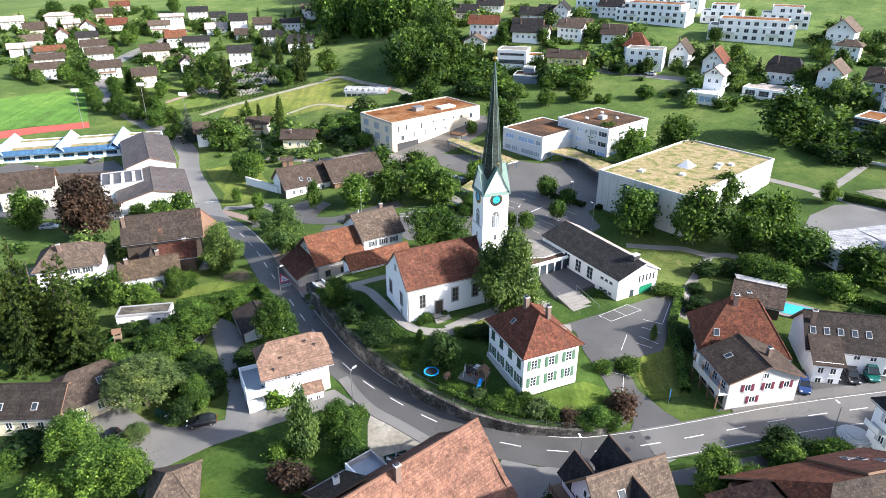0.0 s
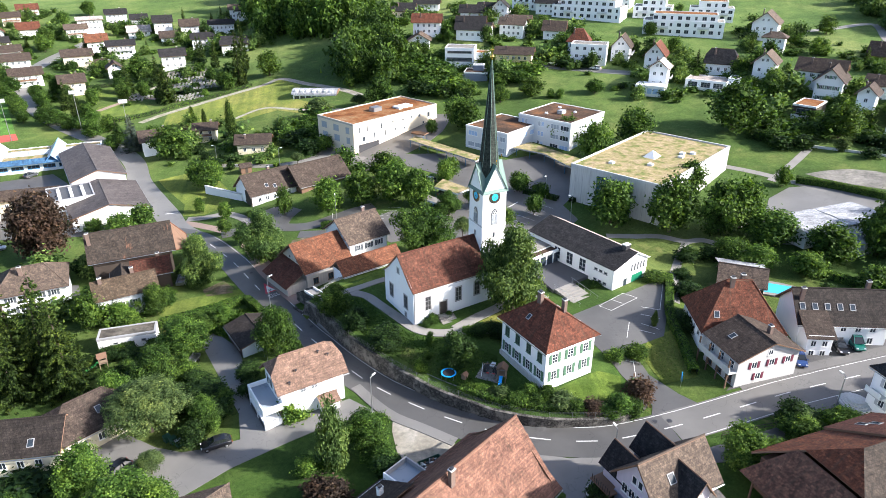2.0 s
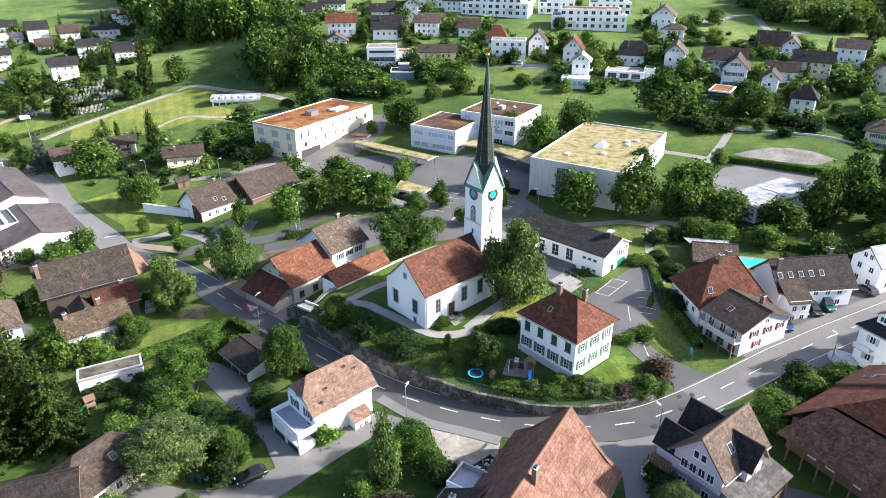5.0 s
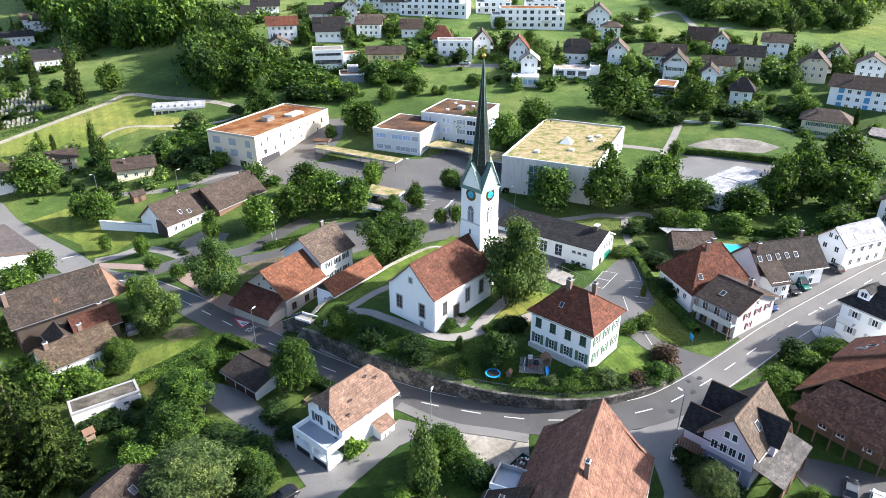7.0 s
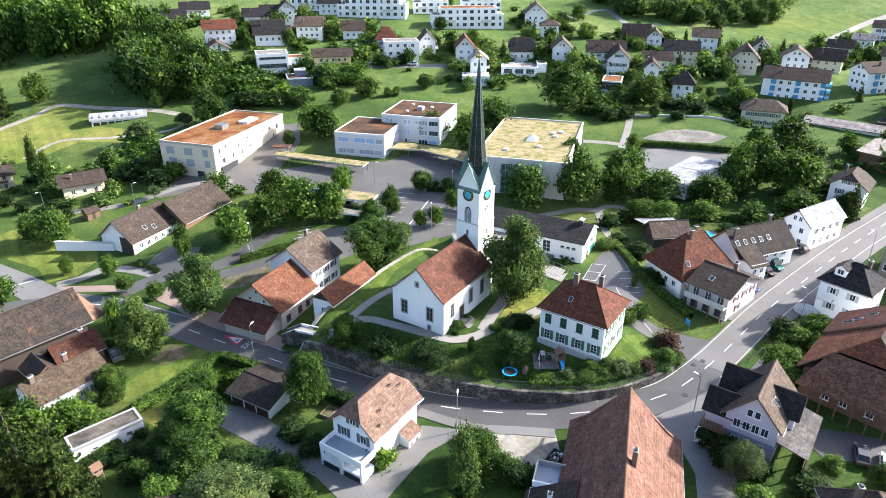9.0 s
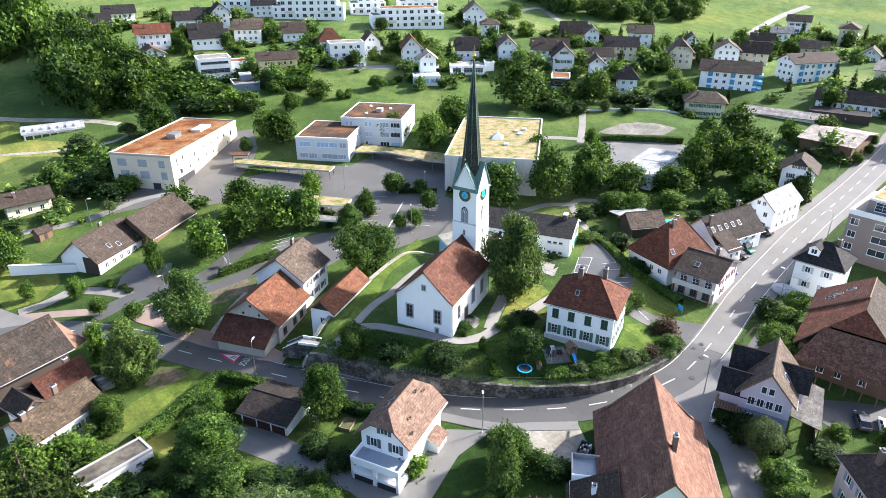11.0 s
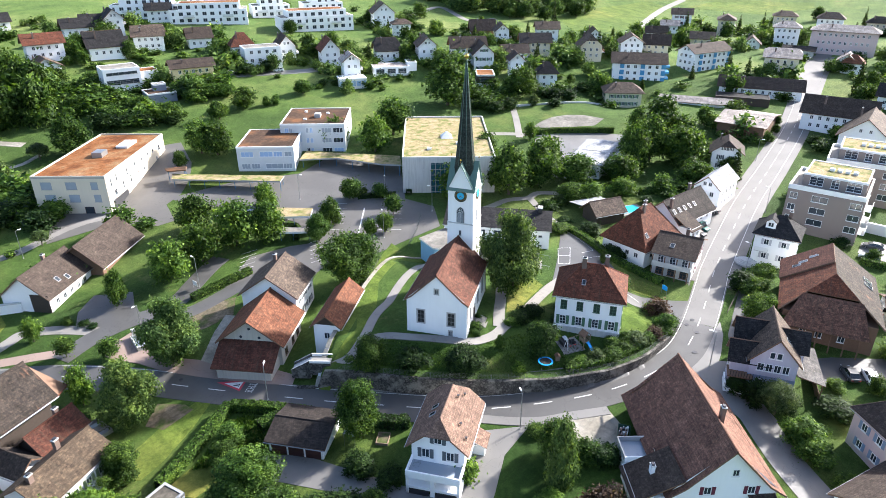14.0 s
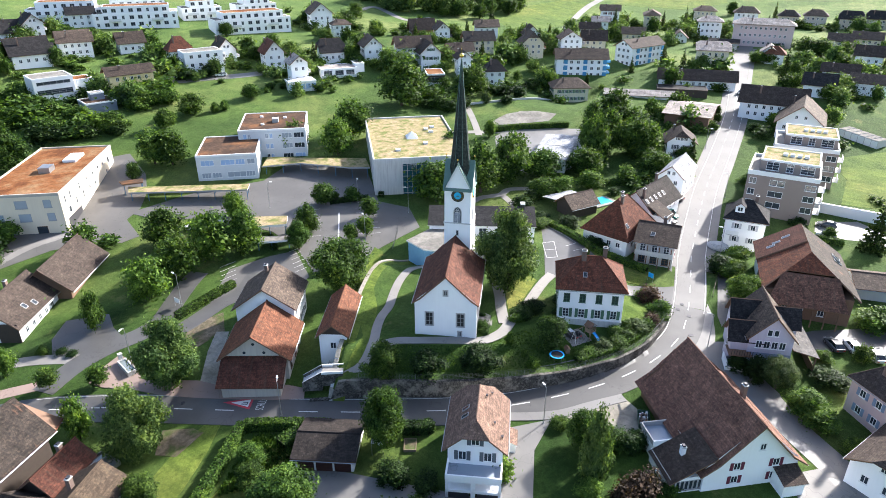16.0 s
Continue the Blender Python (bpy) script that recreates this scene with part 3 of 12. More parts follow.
# ---- ground ----
def spaced(stops):
    """Coordinates from (start, step) pairs up to the last start."""
    r = []
    for (a, s), (c, _) in zip(stops, stops[1:]):
        r += [a + i * s for i in range(int(round((c - a) / s)))]
    return r + [stops[-1][0]]


GXS = spaced([(-3000, 600), (-600, 100), (-300, 20), (-140, 3), (-44, 1.5), (-30, 0.6), (60, 3), (150, 6), (300, 20), (600, 100), (1200, 600), (3000, 1)])
GYS = spaced([(-2000, 500), (-500, 100), (-100, 20), (0, 3), (69, 0.6), (135, 2), (240, 4), (400, 20), (700, 100), (1200, 600), (3000, 1)])
HEIGHT = [[ground_z(x, y) for x in GXS] for y in GYS]
gme = bpy.data.meshes.new("ground")
nx = len(GXS)
gme.from_pydata([(x, y, HEIGHT[j][i]) for j, y in enumerate(GYS) for i, x in enumerate(GXS)], [],
                [(j * nx + i, j * nx + i + 1, j * nx + nx + i + 1, j * nx + nx + i) for j in range(len(GYS) - 1) for i in range(nx - 1)])
gme.materials.append(GRASS)
gme.polygons.foreach_set("use_smooth", [True] * len(gme.polygons))
ground = tagged(new("ground", gme), "green grass hillside of the village", "ground", kind="structure")


def on_ground(x, y):
    """Height of the ground sheet itself."""
    i = max(0, min(nx - 2, int(np.searchsorted(GXS, x, 'right')) - 1))
    j = max(0, min(len(GYS) - 2, int(np.searchsorted(GYS, y, 'right')) - 1))
    u, v = (x - GXS[i]) / (GXS[i + 1] - GXS[i]), (y - GYS[j]) / (GYS[j + 1] - GYS[j])
    a, c = HEIGHT[j], HEIGHT[j + 1]
    return (a[i] * (1 - u) + a[i + 1] * u) * (1 - v) + (c[i] * (1 - u) + c[i + 1] * u) * v


def rounded(pts, n=6):
    """A smooth line through the points (Catmull-Rom)."""
    p = [Vector(q) for q in pts]
    p = [p[0] * 2 - p[1]] + p + [p[-1] * 2 - p[-2]]
    r = []
    for a, c, d, e in zip(p, p[1:], p[2:], p[3:]):
        k = max(n, int((d - c).length / 1.6))
        r += [0.5 * (2 * c + (d - a) * (i / k) + (2 * a - 5 * c + 4 * d - e) * (i / k) ** 2 + (3 * c - a - 3 * d + e) * (i / k) ** 3) for i in range(k)]
    return r + [p[-2]]


def side_line(line, off):
    r = []
    for i, p in enumerate(line):
        d = (line[min(i + 1, len(line) - 1)] - line[max(i - 1, 0)]).normalized()
        r.append(p + Vector((-d.y, d.x)) * off)
    return r


def strip(name, pts, off0, off1, mat, lift, label="", category="", smooth_line=True, level=None, kind="structure", z_of=None):
    """A road, path or kerb laid on the ground between two offsets from a line, with a skirt."""
    line = rounded(pts) if smooth_line else [Vector(p) for p in pts]
    n = max(1, int(abs(off1 - off0) / 1.4))
    rows = [side_line(line, off0 + (off1 - off0) * k / n) for k in range(n + 1)]
    zf = z_of or on_ground
    mb = MB()
    zs = [[zf(p.x, p.y) + lift for p in row] for row in rows]
    if level:
        zs = [[level(p.x, p.y) + lift for p in row] for row in rows]
    for k in range(n):
        for i in range(len(line) - 1):
            q = [(k, i), (k, i + 1), (k + 1, i + 1), (k + 1, i)]
            if off1 > off0:
                q = q
            else:
                q = q[::-1]
            mb.face([(rows[a][c].x, rows[a][c].y, zs[a][c]) for a, c in q], mat)
    for k in (0, n):
        for i in range(len(line) - 1):
            a, c = rows[k][i], rows[k][i + 1]
            mb.face([(a.x, a.y, zs[k][i]), (c.x, c.y, zs[k][i + 1]), (c.x, c.y, zs[k][i + 1] - lift - 0.25), (a.x, a.y, zs[k][i] - lift - 0.25)], mat)
    ob = new(name, mb.mesh(name))
    return tagged(ob, label, category, kind=kind)


def area(name, poly, mat, lift, label="", category="", step=1.5, kind="structure", soft=0.0):
    """A yard, lawn or car park laid on the ground inside an outline."""
    bm = bmesh.new()
    vs = [bm.verts.new((x, y, 0)) for x, y in poly]
    bm.faces.new(vs)
    xs, ys = [p[0] for p in poly], [p[1] for p in poly]
    for axis, lo, hi in ((Vector((1, 0, 0)), min(xs), max(xs)), (Vector((0, 1, 0)), min(ys), max(ys))):
        k = math.ceil(lo / step) * step
        while k < hi:
            bmesh.ops.bisect_plane(bm, geom=bm.verts[:] + bm.edges[:] + bm.faces[:], plane_co=axis * k, plane_no=axis)
            k += step
    bmesh.ops.recalc_face_normals(bm, faces=bm.faces[:])
    for f in bm.faces:
        if f.normal.z < 0:
            f.normal_flip()
    for v in bm.verts:
        v.co.z = on_ground(v.co.x, v.co.y) + lift
    edge = [e for e in bm.edges if e.is_boundary]
    r = bmesh.ops.extrude_edge_only(bm, edges=edge)
    for v in r["geom"]:
        if isinstance(v, bmesh.types.BMVert):
            v.co.z -= lift + 0.25
    me = bpy.data.meshes.new(name)
    bm.to_mesh(me)
    bm.free()
    me.materials.append(mat)
    return tagged(new(name, me), label, category, kind=kind)


MAIN = [(330.0, 97.0), (262.0, 92.0), (205.3, 86.5), (163.6, 81.7), (123.8, 79.4), (95.0, 78.1), (71.8, 75.8), (53.5, 73.6), (46.1, 72.3), (38.5, 70.9), (31.0, 69.7), (22.9, 69.0), (17.0, 69.7), (10.0, 72.0), (3.7, 75.4), (-1.4, 79.2), (-4.5, 82.0), (-8.2, 85.6), (-11.5, 89.5), (-16.0, 96.0), (-19.6, 102.1), (-22.7, 107.4), (-30.3, 121.9), (-35.4, 132.2), (-39.5, 140.4), (-47.5, 153.0), (-56.0, 160.0), (-72.0, 166.0), (-95.0, 168.0), (-150.0, 172.0)]
strip("road_main", MAIN[10:], -3.1, 3.1, ASPHALT, 0.07, "two-lane grey asphalt village main road", "road")
# the eastern stretch carries the painted glare tone
strip("road_east", MAIN[:11], -3.1, 3.1, EASTASPHALT, 0.07, "asphalt main road towards the east, sun glare painted into its pale colour", "road")
ZONE = [(-50.0, 155.0), (-56.3, 163.5), (-60.6, 173.3), (-73.1, 199.0), (-80.0, 218.7), (-91.5, 236.0), (-127.1, 276.5), (-152.6, 321.1), (-160.0, 373.4), (-150.0, 440.0)]
strip("road_zone", ZONE, -3.2, 3.2, LIGHTASPHALT, 0.055, "pale asphalt side street", "road")

# ---- building kit ----
WINDOWS = {}


def window_mesh(w, h, frame_mat, pane_mat, bars):
    """Frame with glazing bars, and its pane, around a middle in the x-z plane, facing -y."""
    key = (round(w, 2), round(h, 2), frame_mat.name, pane_mat.name, bars)
    if key not in WINDOWS:
        f, t = MB(), 0.09
        x, z = w / 2, h / 2
        for q in ((-x, -z, x, -z + t), (-x, z - t, x, z), (-x, -z + t, -x + t, z - t), (x - t, -z + t, x, z - t)):
            f.box(q[0], -0.05, q[1], q[2], 0.06, q[3], frame_mat)
        for k in range(1, bars):
            c = -x + w * k / bars
            f.box(c - 0.035, -0.035, -z + t, c + 0.035, 0.05, z - t, frame_mat)
        if h > 1.5 and bars > 1:
            for zz in (-h / 6, h / 6):
                f.box(-x + t, -0.03, zz - 0.025, x - t, 0.045, zz + 0.025, frame_mat)
        f.box(-x - 0.08, -0.14, -z - 0.07, x + 0.08, 0.05, -z, frame_mat)
        g = MB()
        g.box(-x + t * 0.7, -0.012, -z + t * 0.7, x - t * 0.7, 0.03, z - t * 0.7, pane_mat)
        WINDOWS[key] = (f.mesh("window"), g.mesh("pane"))
    return WINDOWS[key]


SHUTTERS = {}


def shutter_mesh(w, h, mat):
    key = (round(w, 2), round(h, 2), mat.name)
    if key not in SHUTTERS:
        s = MB()
        s.box(-w / 2, -0.05, -h / 2, w / 2, 0, h / 2, mat)
        n = max(3, int(h / 0.22))
        for k in range(n):
            z = -h / 2 + h * (k + 0.25) / n
            s.box(-w / 2 + 0.06, -0.075, z, w / 2 - 0.06, -0.05, z + h / n * 0.5, mat)
        SHUTTERS[key] = s.mesh("shutter")
    return SHUTTERS[key]


def add_window(parent, m, w, h, rim=None, pane=None, bars=2, shutter=None, far=False, name="window"):
    """m: where the middle of the window sits on the wall; its -y looks outwards."""
    fm, gm2 = window_mesh(w, h, rim or FRAMEW, pane or GLASS, bars)
    if far:
        key = (fm.name, gm2.name, "far", shutter.name if shutter else "")
        if key not in WINDOWS:
            mb = MB()
            t = 0.1
            x, z = w / 2, h / 2
            mb.box(-x, -0.03, -z, x, 0.05, z, rim or FRAMEW)
            for k in range(bars):
                a = -x + t + (w - t) * k / bars
                mb.box(a, -0.045, -z + t, a + (w - t) / bars - t, 0.0, z - t, pane or GLASS)
            if shutter:
                for sx in (-1, 1):
                    c = sx * (x + w * 0.26)
                    mb.box(c - w * 0.23, -0.06, -z, c + w * 0.23, 0.02, z, shutter)
            WINDOWS[key] = mb.mesh(name)
        return part(name, WINDOWS[key], parent, at=m)
    ob = part(name, fm, parent, at=m)
    part("pane", gm2, ob)
    if shutter:
        sm = shutter_mesh(w * 0.48, h * 1.04, shutter)
        for sx in (-1, 1):
            part("shutter", sm, ob, at=pose(sx * (w / 2 + w * 0.26), -0.02, 0))
    return ob




def wall_spot(hl, hw, side, along, z):
    """A pose on a wall of a box of half-sizes hl, hw; along runs to the right as seen from outside."""
    if side == "s":
        return pose(along, -hw, z, 0, 0, 0)
    if side == "e":
        return pose(hl, along, z, 0, 0, 90)
    if side == "n":
        return pose(-along, hw, z, 0, 0, 180)
    return pose(-hl, -along, z, 0, 0, 270)


def window_row(parent, hl, hw, side, z, n, w=1.0, h=1.3, span=None, shift=0.0, **kw):
    width = (hl if side in "sn" else hw) * 2
    span = span or width * 0.82
    for k in range(n):
        a = shift + (0 if n == 1 else -span / 2 + span * (k + 0.5) / n)
        add_window(parent, wall_spot(hl, hw, side, a, z), w, h, **kw)


def roof_parts(parent, L, W, he, hr, mat, kind="gable", inset=0.0, over=None, under=None, thick=0.22, ridge=True, name="roof", flare=0.0):
    """Roof over eaves L x W at heights he and hr. kind gable, hip or half; inset is how far hips run in."""
    under = under or BROWNWOOD
    x, y = L / 2, W / 2
    made = []

    def lay_slope(pts):
        made.append(part(name + "_slope", MB().slab(pts, thick, mat, under), parent))

    if kind == "gable":
        if flare:
            ym, zm = y * (1 - flare), he + (hr - he) * flare * 0.72
            for s in (-1, 1):
                lay_slope([(-x * s, ym * -s, zm), (x * s, ym * -s, zm), (x * s, 0, hr), (-x * s, 0, hr)])
                lay_slope([(-x * s, y * -s, he), (x * s, y * -s, he), (x * s, ym * -s, zm), (-x * s, ym * -s, zm)])
        else:
            for s in (-1, 1):
                lay_slope([(-x * s, y * -s, he), (x * s, y * -s, he), (x * s, 0, hr), (-x * s, 0, hr)])
        rx = x
    elif kind == "hip":
        rx = x - inset
        for s in (-1, 1):
            lay_slope([(-x * s, y * -s, he), (x * s, y * -s, he), (rx * s, 0, hr), (-rx * s, 0, hr)])
            lay_slope([(x * s, -y * s, he), (x * s, y * s, he), (rx * s, 0, hr)])
    else:
        # half hip: the gable is cut back only above a height
        rx = x - inset
        k = 0.45
        zc, yc = hr - (hr - he) * k, y * k
        for s in (-1, 1):
            lay_slope([(-x * s, y * -s, he), (x * s, y * -s, he), (x * s, yc * -s, zc), (rx * s, 0, hr), (-rx * s, 0, hr), (-x * s, yc * -s, zc)])
            lay_slope([(x * s, -yc * s, zc), (x * s, yc * s, zc), (rx * s, 0, hr)])
    ob = made[0]
    if ridge:
        r = MB()
        n = max(3, int(2 * rx / 0.42))
        for k in range(n):
            a, c = -rx + 2 * rx * k / n, -rx + 2 * rx * (k + 1) / n
            r.tube((a, 0, hr - 0.03), (c + 0.03, 0, hr - 0.03), 0.13, 0.15, mat, 6)
        if kind == "hip":
            for sx in (-1, 1):
                for sy in (-1, 1):
                    r.tube((sx * x, sy * y, he - 0.02), (sx * rx, 0, hr - 0.02), 0.12, 0.12, mat, 6)
        part("ridge_tiles", r, ob)
    return ob


def gutter(parent, L, W, he, sides="sn"):
    for s in sides:
        g = MB()
        if s in "sn":
            y = (W / 2 + 0.06) * (-1 if s == "s" else 1)
            g.tube((-L / 2, y, he - 0.2), (L / 2, y, he - 0.2), 0.075, 0.075, METAL, 6)
        else:
            x = (L / 2 + 0.06) * (-1 if s == "w" else 1)
            g.tube((x, -W / 2, he - 0.2), (x, W / 2, he - 0.2), 0.075, 0.075, METAL, 6)
        part("gutter", g, parent)


def chimney(parent, x, y, z0, z1, s=0.7, mat=None):
    c = MB()
    c.box(-s / 2, -s * 0.4, z0, s / 2, s * 0.4, z1, mat or BRICKC)
    c.box(-s / 2 - 0.06, -s * 0.4 - 0.06, z1, s / 2 + 0.06, s * 0.4 + 0.06, z1 + 0.1, CONCRETE)
    c.box(-s / 2 + 0.1, -s * 0.4 + 0.1, z1 + 0.1, s / 2 - 0.1, s * 0.4 - 0.1, z1 + 0.32, DARKMETAL)
    return part("chimney", c, parent, at=pose(x, y, 0))


def skylight(parent, x, t, side, L, W, he, hr, w=0.9, h=1.2):
    """A roof window on the slope: x along the ridge, t from eave 0 to ridge 1."""
    s = -1 if side == "s" else 1
    ang = math.degrees(math.atan2(hr - he, W / 2))
    y, z = s * W / 2 * (1 - t), he + (hr - he) * t
    m = pose(x, y, z, ang if s < 0 else ang, 0, 0 if s < 0 else 180)
    f, g = MB(), MB()
    f.box(-w / 2, -h / 2, -0.05, w / 2, h / 2, 0.09, FRAMEG)
    g.box(-w / 2 + 0.09, -h / 2 + 0.09, 0.05, w / 2 - 0.09, h / 2 - 0.09, 0.1, GLASS)
    ob = part("skylight", f, parent, at=m)
    part("pane", g, ob)
    return ob


def gable_walls(hl, hw, zb, he, hr, W, wall, gable=None, kind="gable"):
    """Walls under a roof whose eaves stand W apart at he, ridge hr."""
    mb = MB()
    rise = (hr - he) / (W / 2)
    zt = he + rise * (W / 2 - hw) - 0.14
    top = hr - 0.24
    for s in (-1, 1):
        mb.face([(-hl * s, hw * -s, zb), (hl * s, hw * -s, zb), (hl * s, hw * -s, zt), (-hl * s, hw * -s, zt)], wall)
        if kind == "gable":
            mb.face([(hl * s, -hw * s, zb), (hl * s, hw * s, zb), (hl * s, hw * s, zt), (hl * s, -hw * s, zt)], wall)
            mb.face([(hl * s, -hw * s, zt), (hl * s, hw * s, zt), (hl * s, 0, top)], gable or wall)
        elif kind == "half":
            k = 0.45
            zc, yc = hr - (hr - he) * k - 0.2, W / 2 * k
            mb.face([(hl * s, -hw * s, zb), (hl * s, hw * s, zb), (hl * s, hw * s, zt), (hl * s, -hw * s, zt)], wall)
            mb.face([(hl * s, -hw * s, zt), (hl * s, hw * s, zt), (hl * s, yc * s, zc), (hl * s, -yc * s, zc)], gable or wall)
        else:
            mb.face([(hl * s, -hw * s, zb), (hl * s, hw * s, zb), (hl * s, hw * s, zt), (hl * s, -hw * s, zt)], wall)
    return mb


def house(name, x, y, rot, L, W, z0, he, hr, wall, roof, kind="gable", inset=None, over=0.6, overx=None, label="", rows=2, wins="snew", shutter=None,
          far=False, chimneys=((0.2, 0.3),), sky=(), gable=None, group="", category="house", ww=1.0, wh=1.25, every=2.6, under=None, flare=0.0, door=None, depth=3.0, dormer=None, frame_mat=None):
    """A house under a pitched roof. L and W are the eaves, he and hr heights of eave and ridge, all in the world; wins: the walls with windows."""
    ob = thing(name, x, y, z0, rot, label, category, group)
    e, r = he - z0, hr - z0
    if far and over == 0.6:
        over = 0.95
    overx = over if overx is None else overx
    hl, hw = L / 2 - overx, W / 2 - over
    inset = W / 2 if inset is None and kind == "hip" else (inset or 0)
    part("wall", gable_walls(hl, hw, -depth, e, r, W, wall, gable, kind), ob)
    roof_parts(ob, L, W, e, r, roof, kind, inset, under=under, ridge=not far, flare=flare)
    if not far:
        gutter(ob, L, W, e)
    storey = max(2.3, (e - 0.2) / max(1, rows))
    for side in wins:
        width = (hl if side in "sn" else hw) * 2
        n = max(1, int(width / every))
        for k in range(rows):
            window_row(ob, hl, hw, side, storey * k + storey * 0.55, n, ww, wh, shutter=shutter, far=far, rim=frame_mat)
        if side in "ew" and kind != "hip" and r - e > 2.4:
            window_row(ob, hl, hw, side, e + (r - e) * 0.36, 2 if width > 6 else 1, ww * 0.85, wh * 0.85, span=width * 0.4, shutter=shutter, far=far, rim=frame_mat)
    if far and category == "house" and rows >= 2 and L < 17 and int(abs(x * 3 + y)) % 3 != 1:
        b = MB()
        z1 = storey * (rows - 1)
        side_w = hl * 0.6 if int(abs(x + y)) % 2 else hl * 0.9
        b.box(-side_w, -hw - 1.3, z1, side_w, -hw, z1 + 0.16, CONCRETE)
        b.box(-side_w, -hw - 1.3, z1 + 0.16, side_w, -hw - 1.22, z1 + 1.0, BROWNWOOD if int(abs(y)) % 2 else FRAMEG)
        part("balcony", b, ob, "balcony with a solid parapet")
    for fx, t in chimneys:
        yy = W / 2 * (1 - t) * (1 if fx >= 0 else -1) * 0.6
        chimney(ob, fx * L, yy, e + (r - e) * 0.5, r + (0.25 if far else 0.7), 0.55 if far else 0.7)
    for fx, t, side in sky:
        skylight(ob, fx * L, t, side, L, W, e, r)
    if dormer:
        for fx, side in dormer:
            add_dormer(ob, fx * L, side, L, W, e, r, wall, roof)
    return ob


def add_dormer(parent, x, side, L, W, he, hr, wall, roof, w=1.9, t=0.35, h=1.5):
    """A small gabled dormer standing on the slope."""
    s = -1 if side == "s" else 1
    y0, z0 = W / 2 * (1 - t), he + (hr - he) * t
    slope = (hr - he) / (W / 2)
    depth = min((h + 0.7) / slope, y0 - 0.1)
    d = MB()
    m = pose(x, s * y0, 0, 0, 0, 0 if s < 0 else 180)
    d.face([(-w / 2, 0, z0 - 0.2), (w / 2, 0, z0 - 0.2), (w / 2, 0, z0 + h), (-w / 2, 0, z0 + h)], wall)
    d.face([(-w / 2, 0, z0 + h), (w / 2, 0, z0 + h), (0, 0, z0 + h + 0.7)], wall)
    for q in (-1, 1):
        p = [(q * w / 2, 0, z0 - 0.2), (q * w / 2, depth, z0 + h), (q * w / 2, 0, z0 + h)]
        d.face(p if q > 0 else p[::-1], wall)
    dm = part("dormer", d, parent, at=m)
    rf = MB()
    for q in (-1, 1):
        p = [(q * (w / 2 + 0.25), -0.3, z0 + h - 0.12), (q * (w / 2 + 0.25), depth + 0.4, z0 + h - 0.12), (0, depth + 0.9, z0 + h + 0.78), (0, -0.3, z0 + h + 0.78)]
        rf.slab(p if q > 0 else p[::-1], 0.12, roof, BROWNWOOD)
    part("dormer_roof", rf, dm)
    add_window(dm, pose(0, 0, z0 + h * 0.52), 1.1, 1.0, far=True)
    return dm


def flat_block(parent, x0, y0, x1, y1, z0, z1, wall, top, rim=None, name="block", para=0.35):
    """A flat-roofed block with a parapet round its roof surface."""
    mb = MB()
    mb.box(x0, y0, z0, x1, y1, z1 - 0.12, wall, top)
    ob = part(name, mb, parent)
    r = MB()
    rim = rim or wall
    t = 0.3
    for q in ((x0 - 0.06, y0 - 0.06, x1 + 0.06, y0 + t), (x0 - 0.06, y1 - t, x1 + 0.06, y1 + 0.06), (x0 - 0.06, y0 + t, x0 + t, y1 - t), (x1 - t, y0 + t, x1 + 0.06, y1 - t)):
        r.box(q[0], q[1], z1 - 0.45, q[2], q[3], z1 + para - 0.3, rim)
    part("parapet", r, ob)
    return ob

# ---- plant kit ----
def unit(v):
    return v / (np.linalg.norm(v, axis=1)[:, None] + 1e-9)


def leaf_faces(rng, p, nrm, along, s):
    """One pointed leaf at each place, lying across nrm and pointing along."""
    a = unit(along - nrm * np.sum(along * nrm, 1)[:, None])
    b = np.cross(nrm, a)
    s = s[:, None]
    w = 0.5 + 0.25 * rng.random((len(p), 1))
    v = np.stack([p + a * s * 0.95, p - a * s * 0.55 + b * s * w, p - a * s * 0.55 - b * s * w], 1).reshape(-1, 3)
    return v, np.arange(len(v)).reshape(-1, 3)


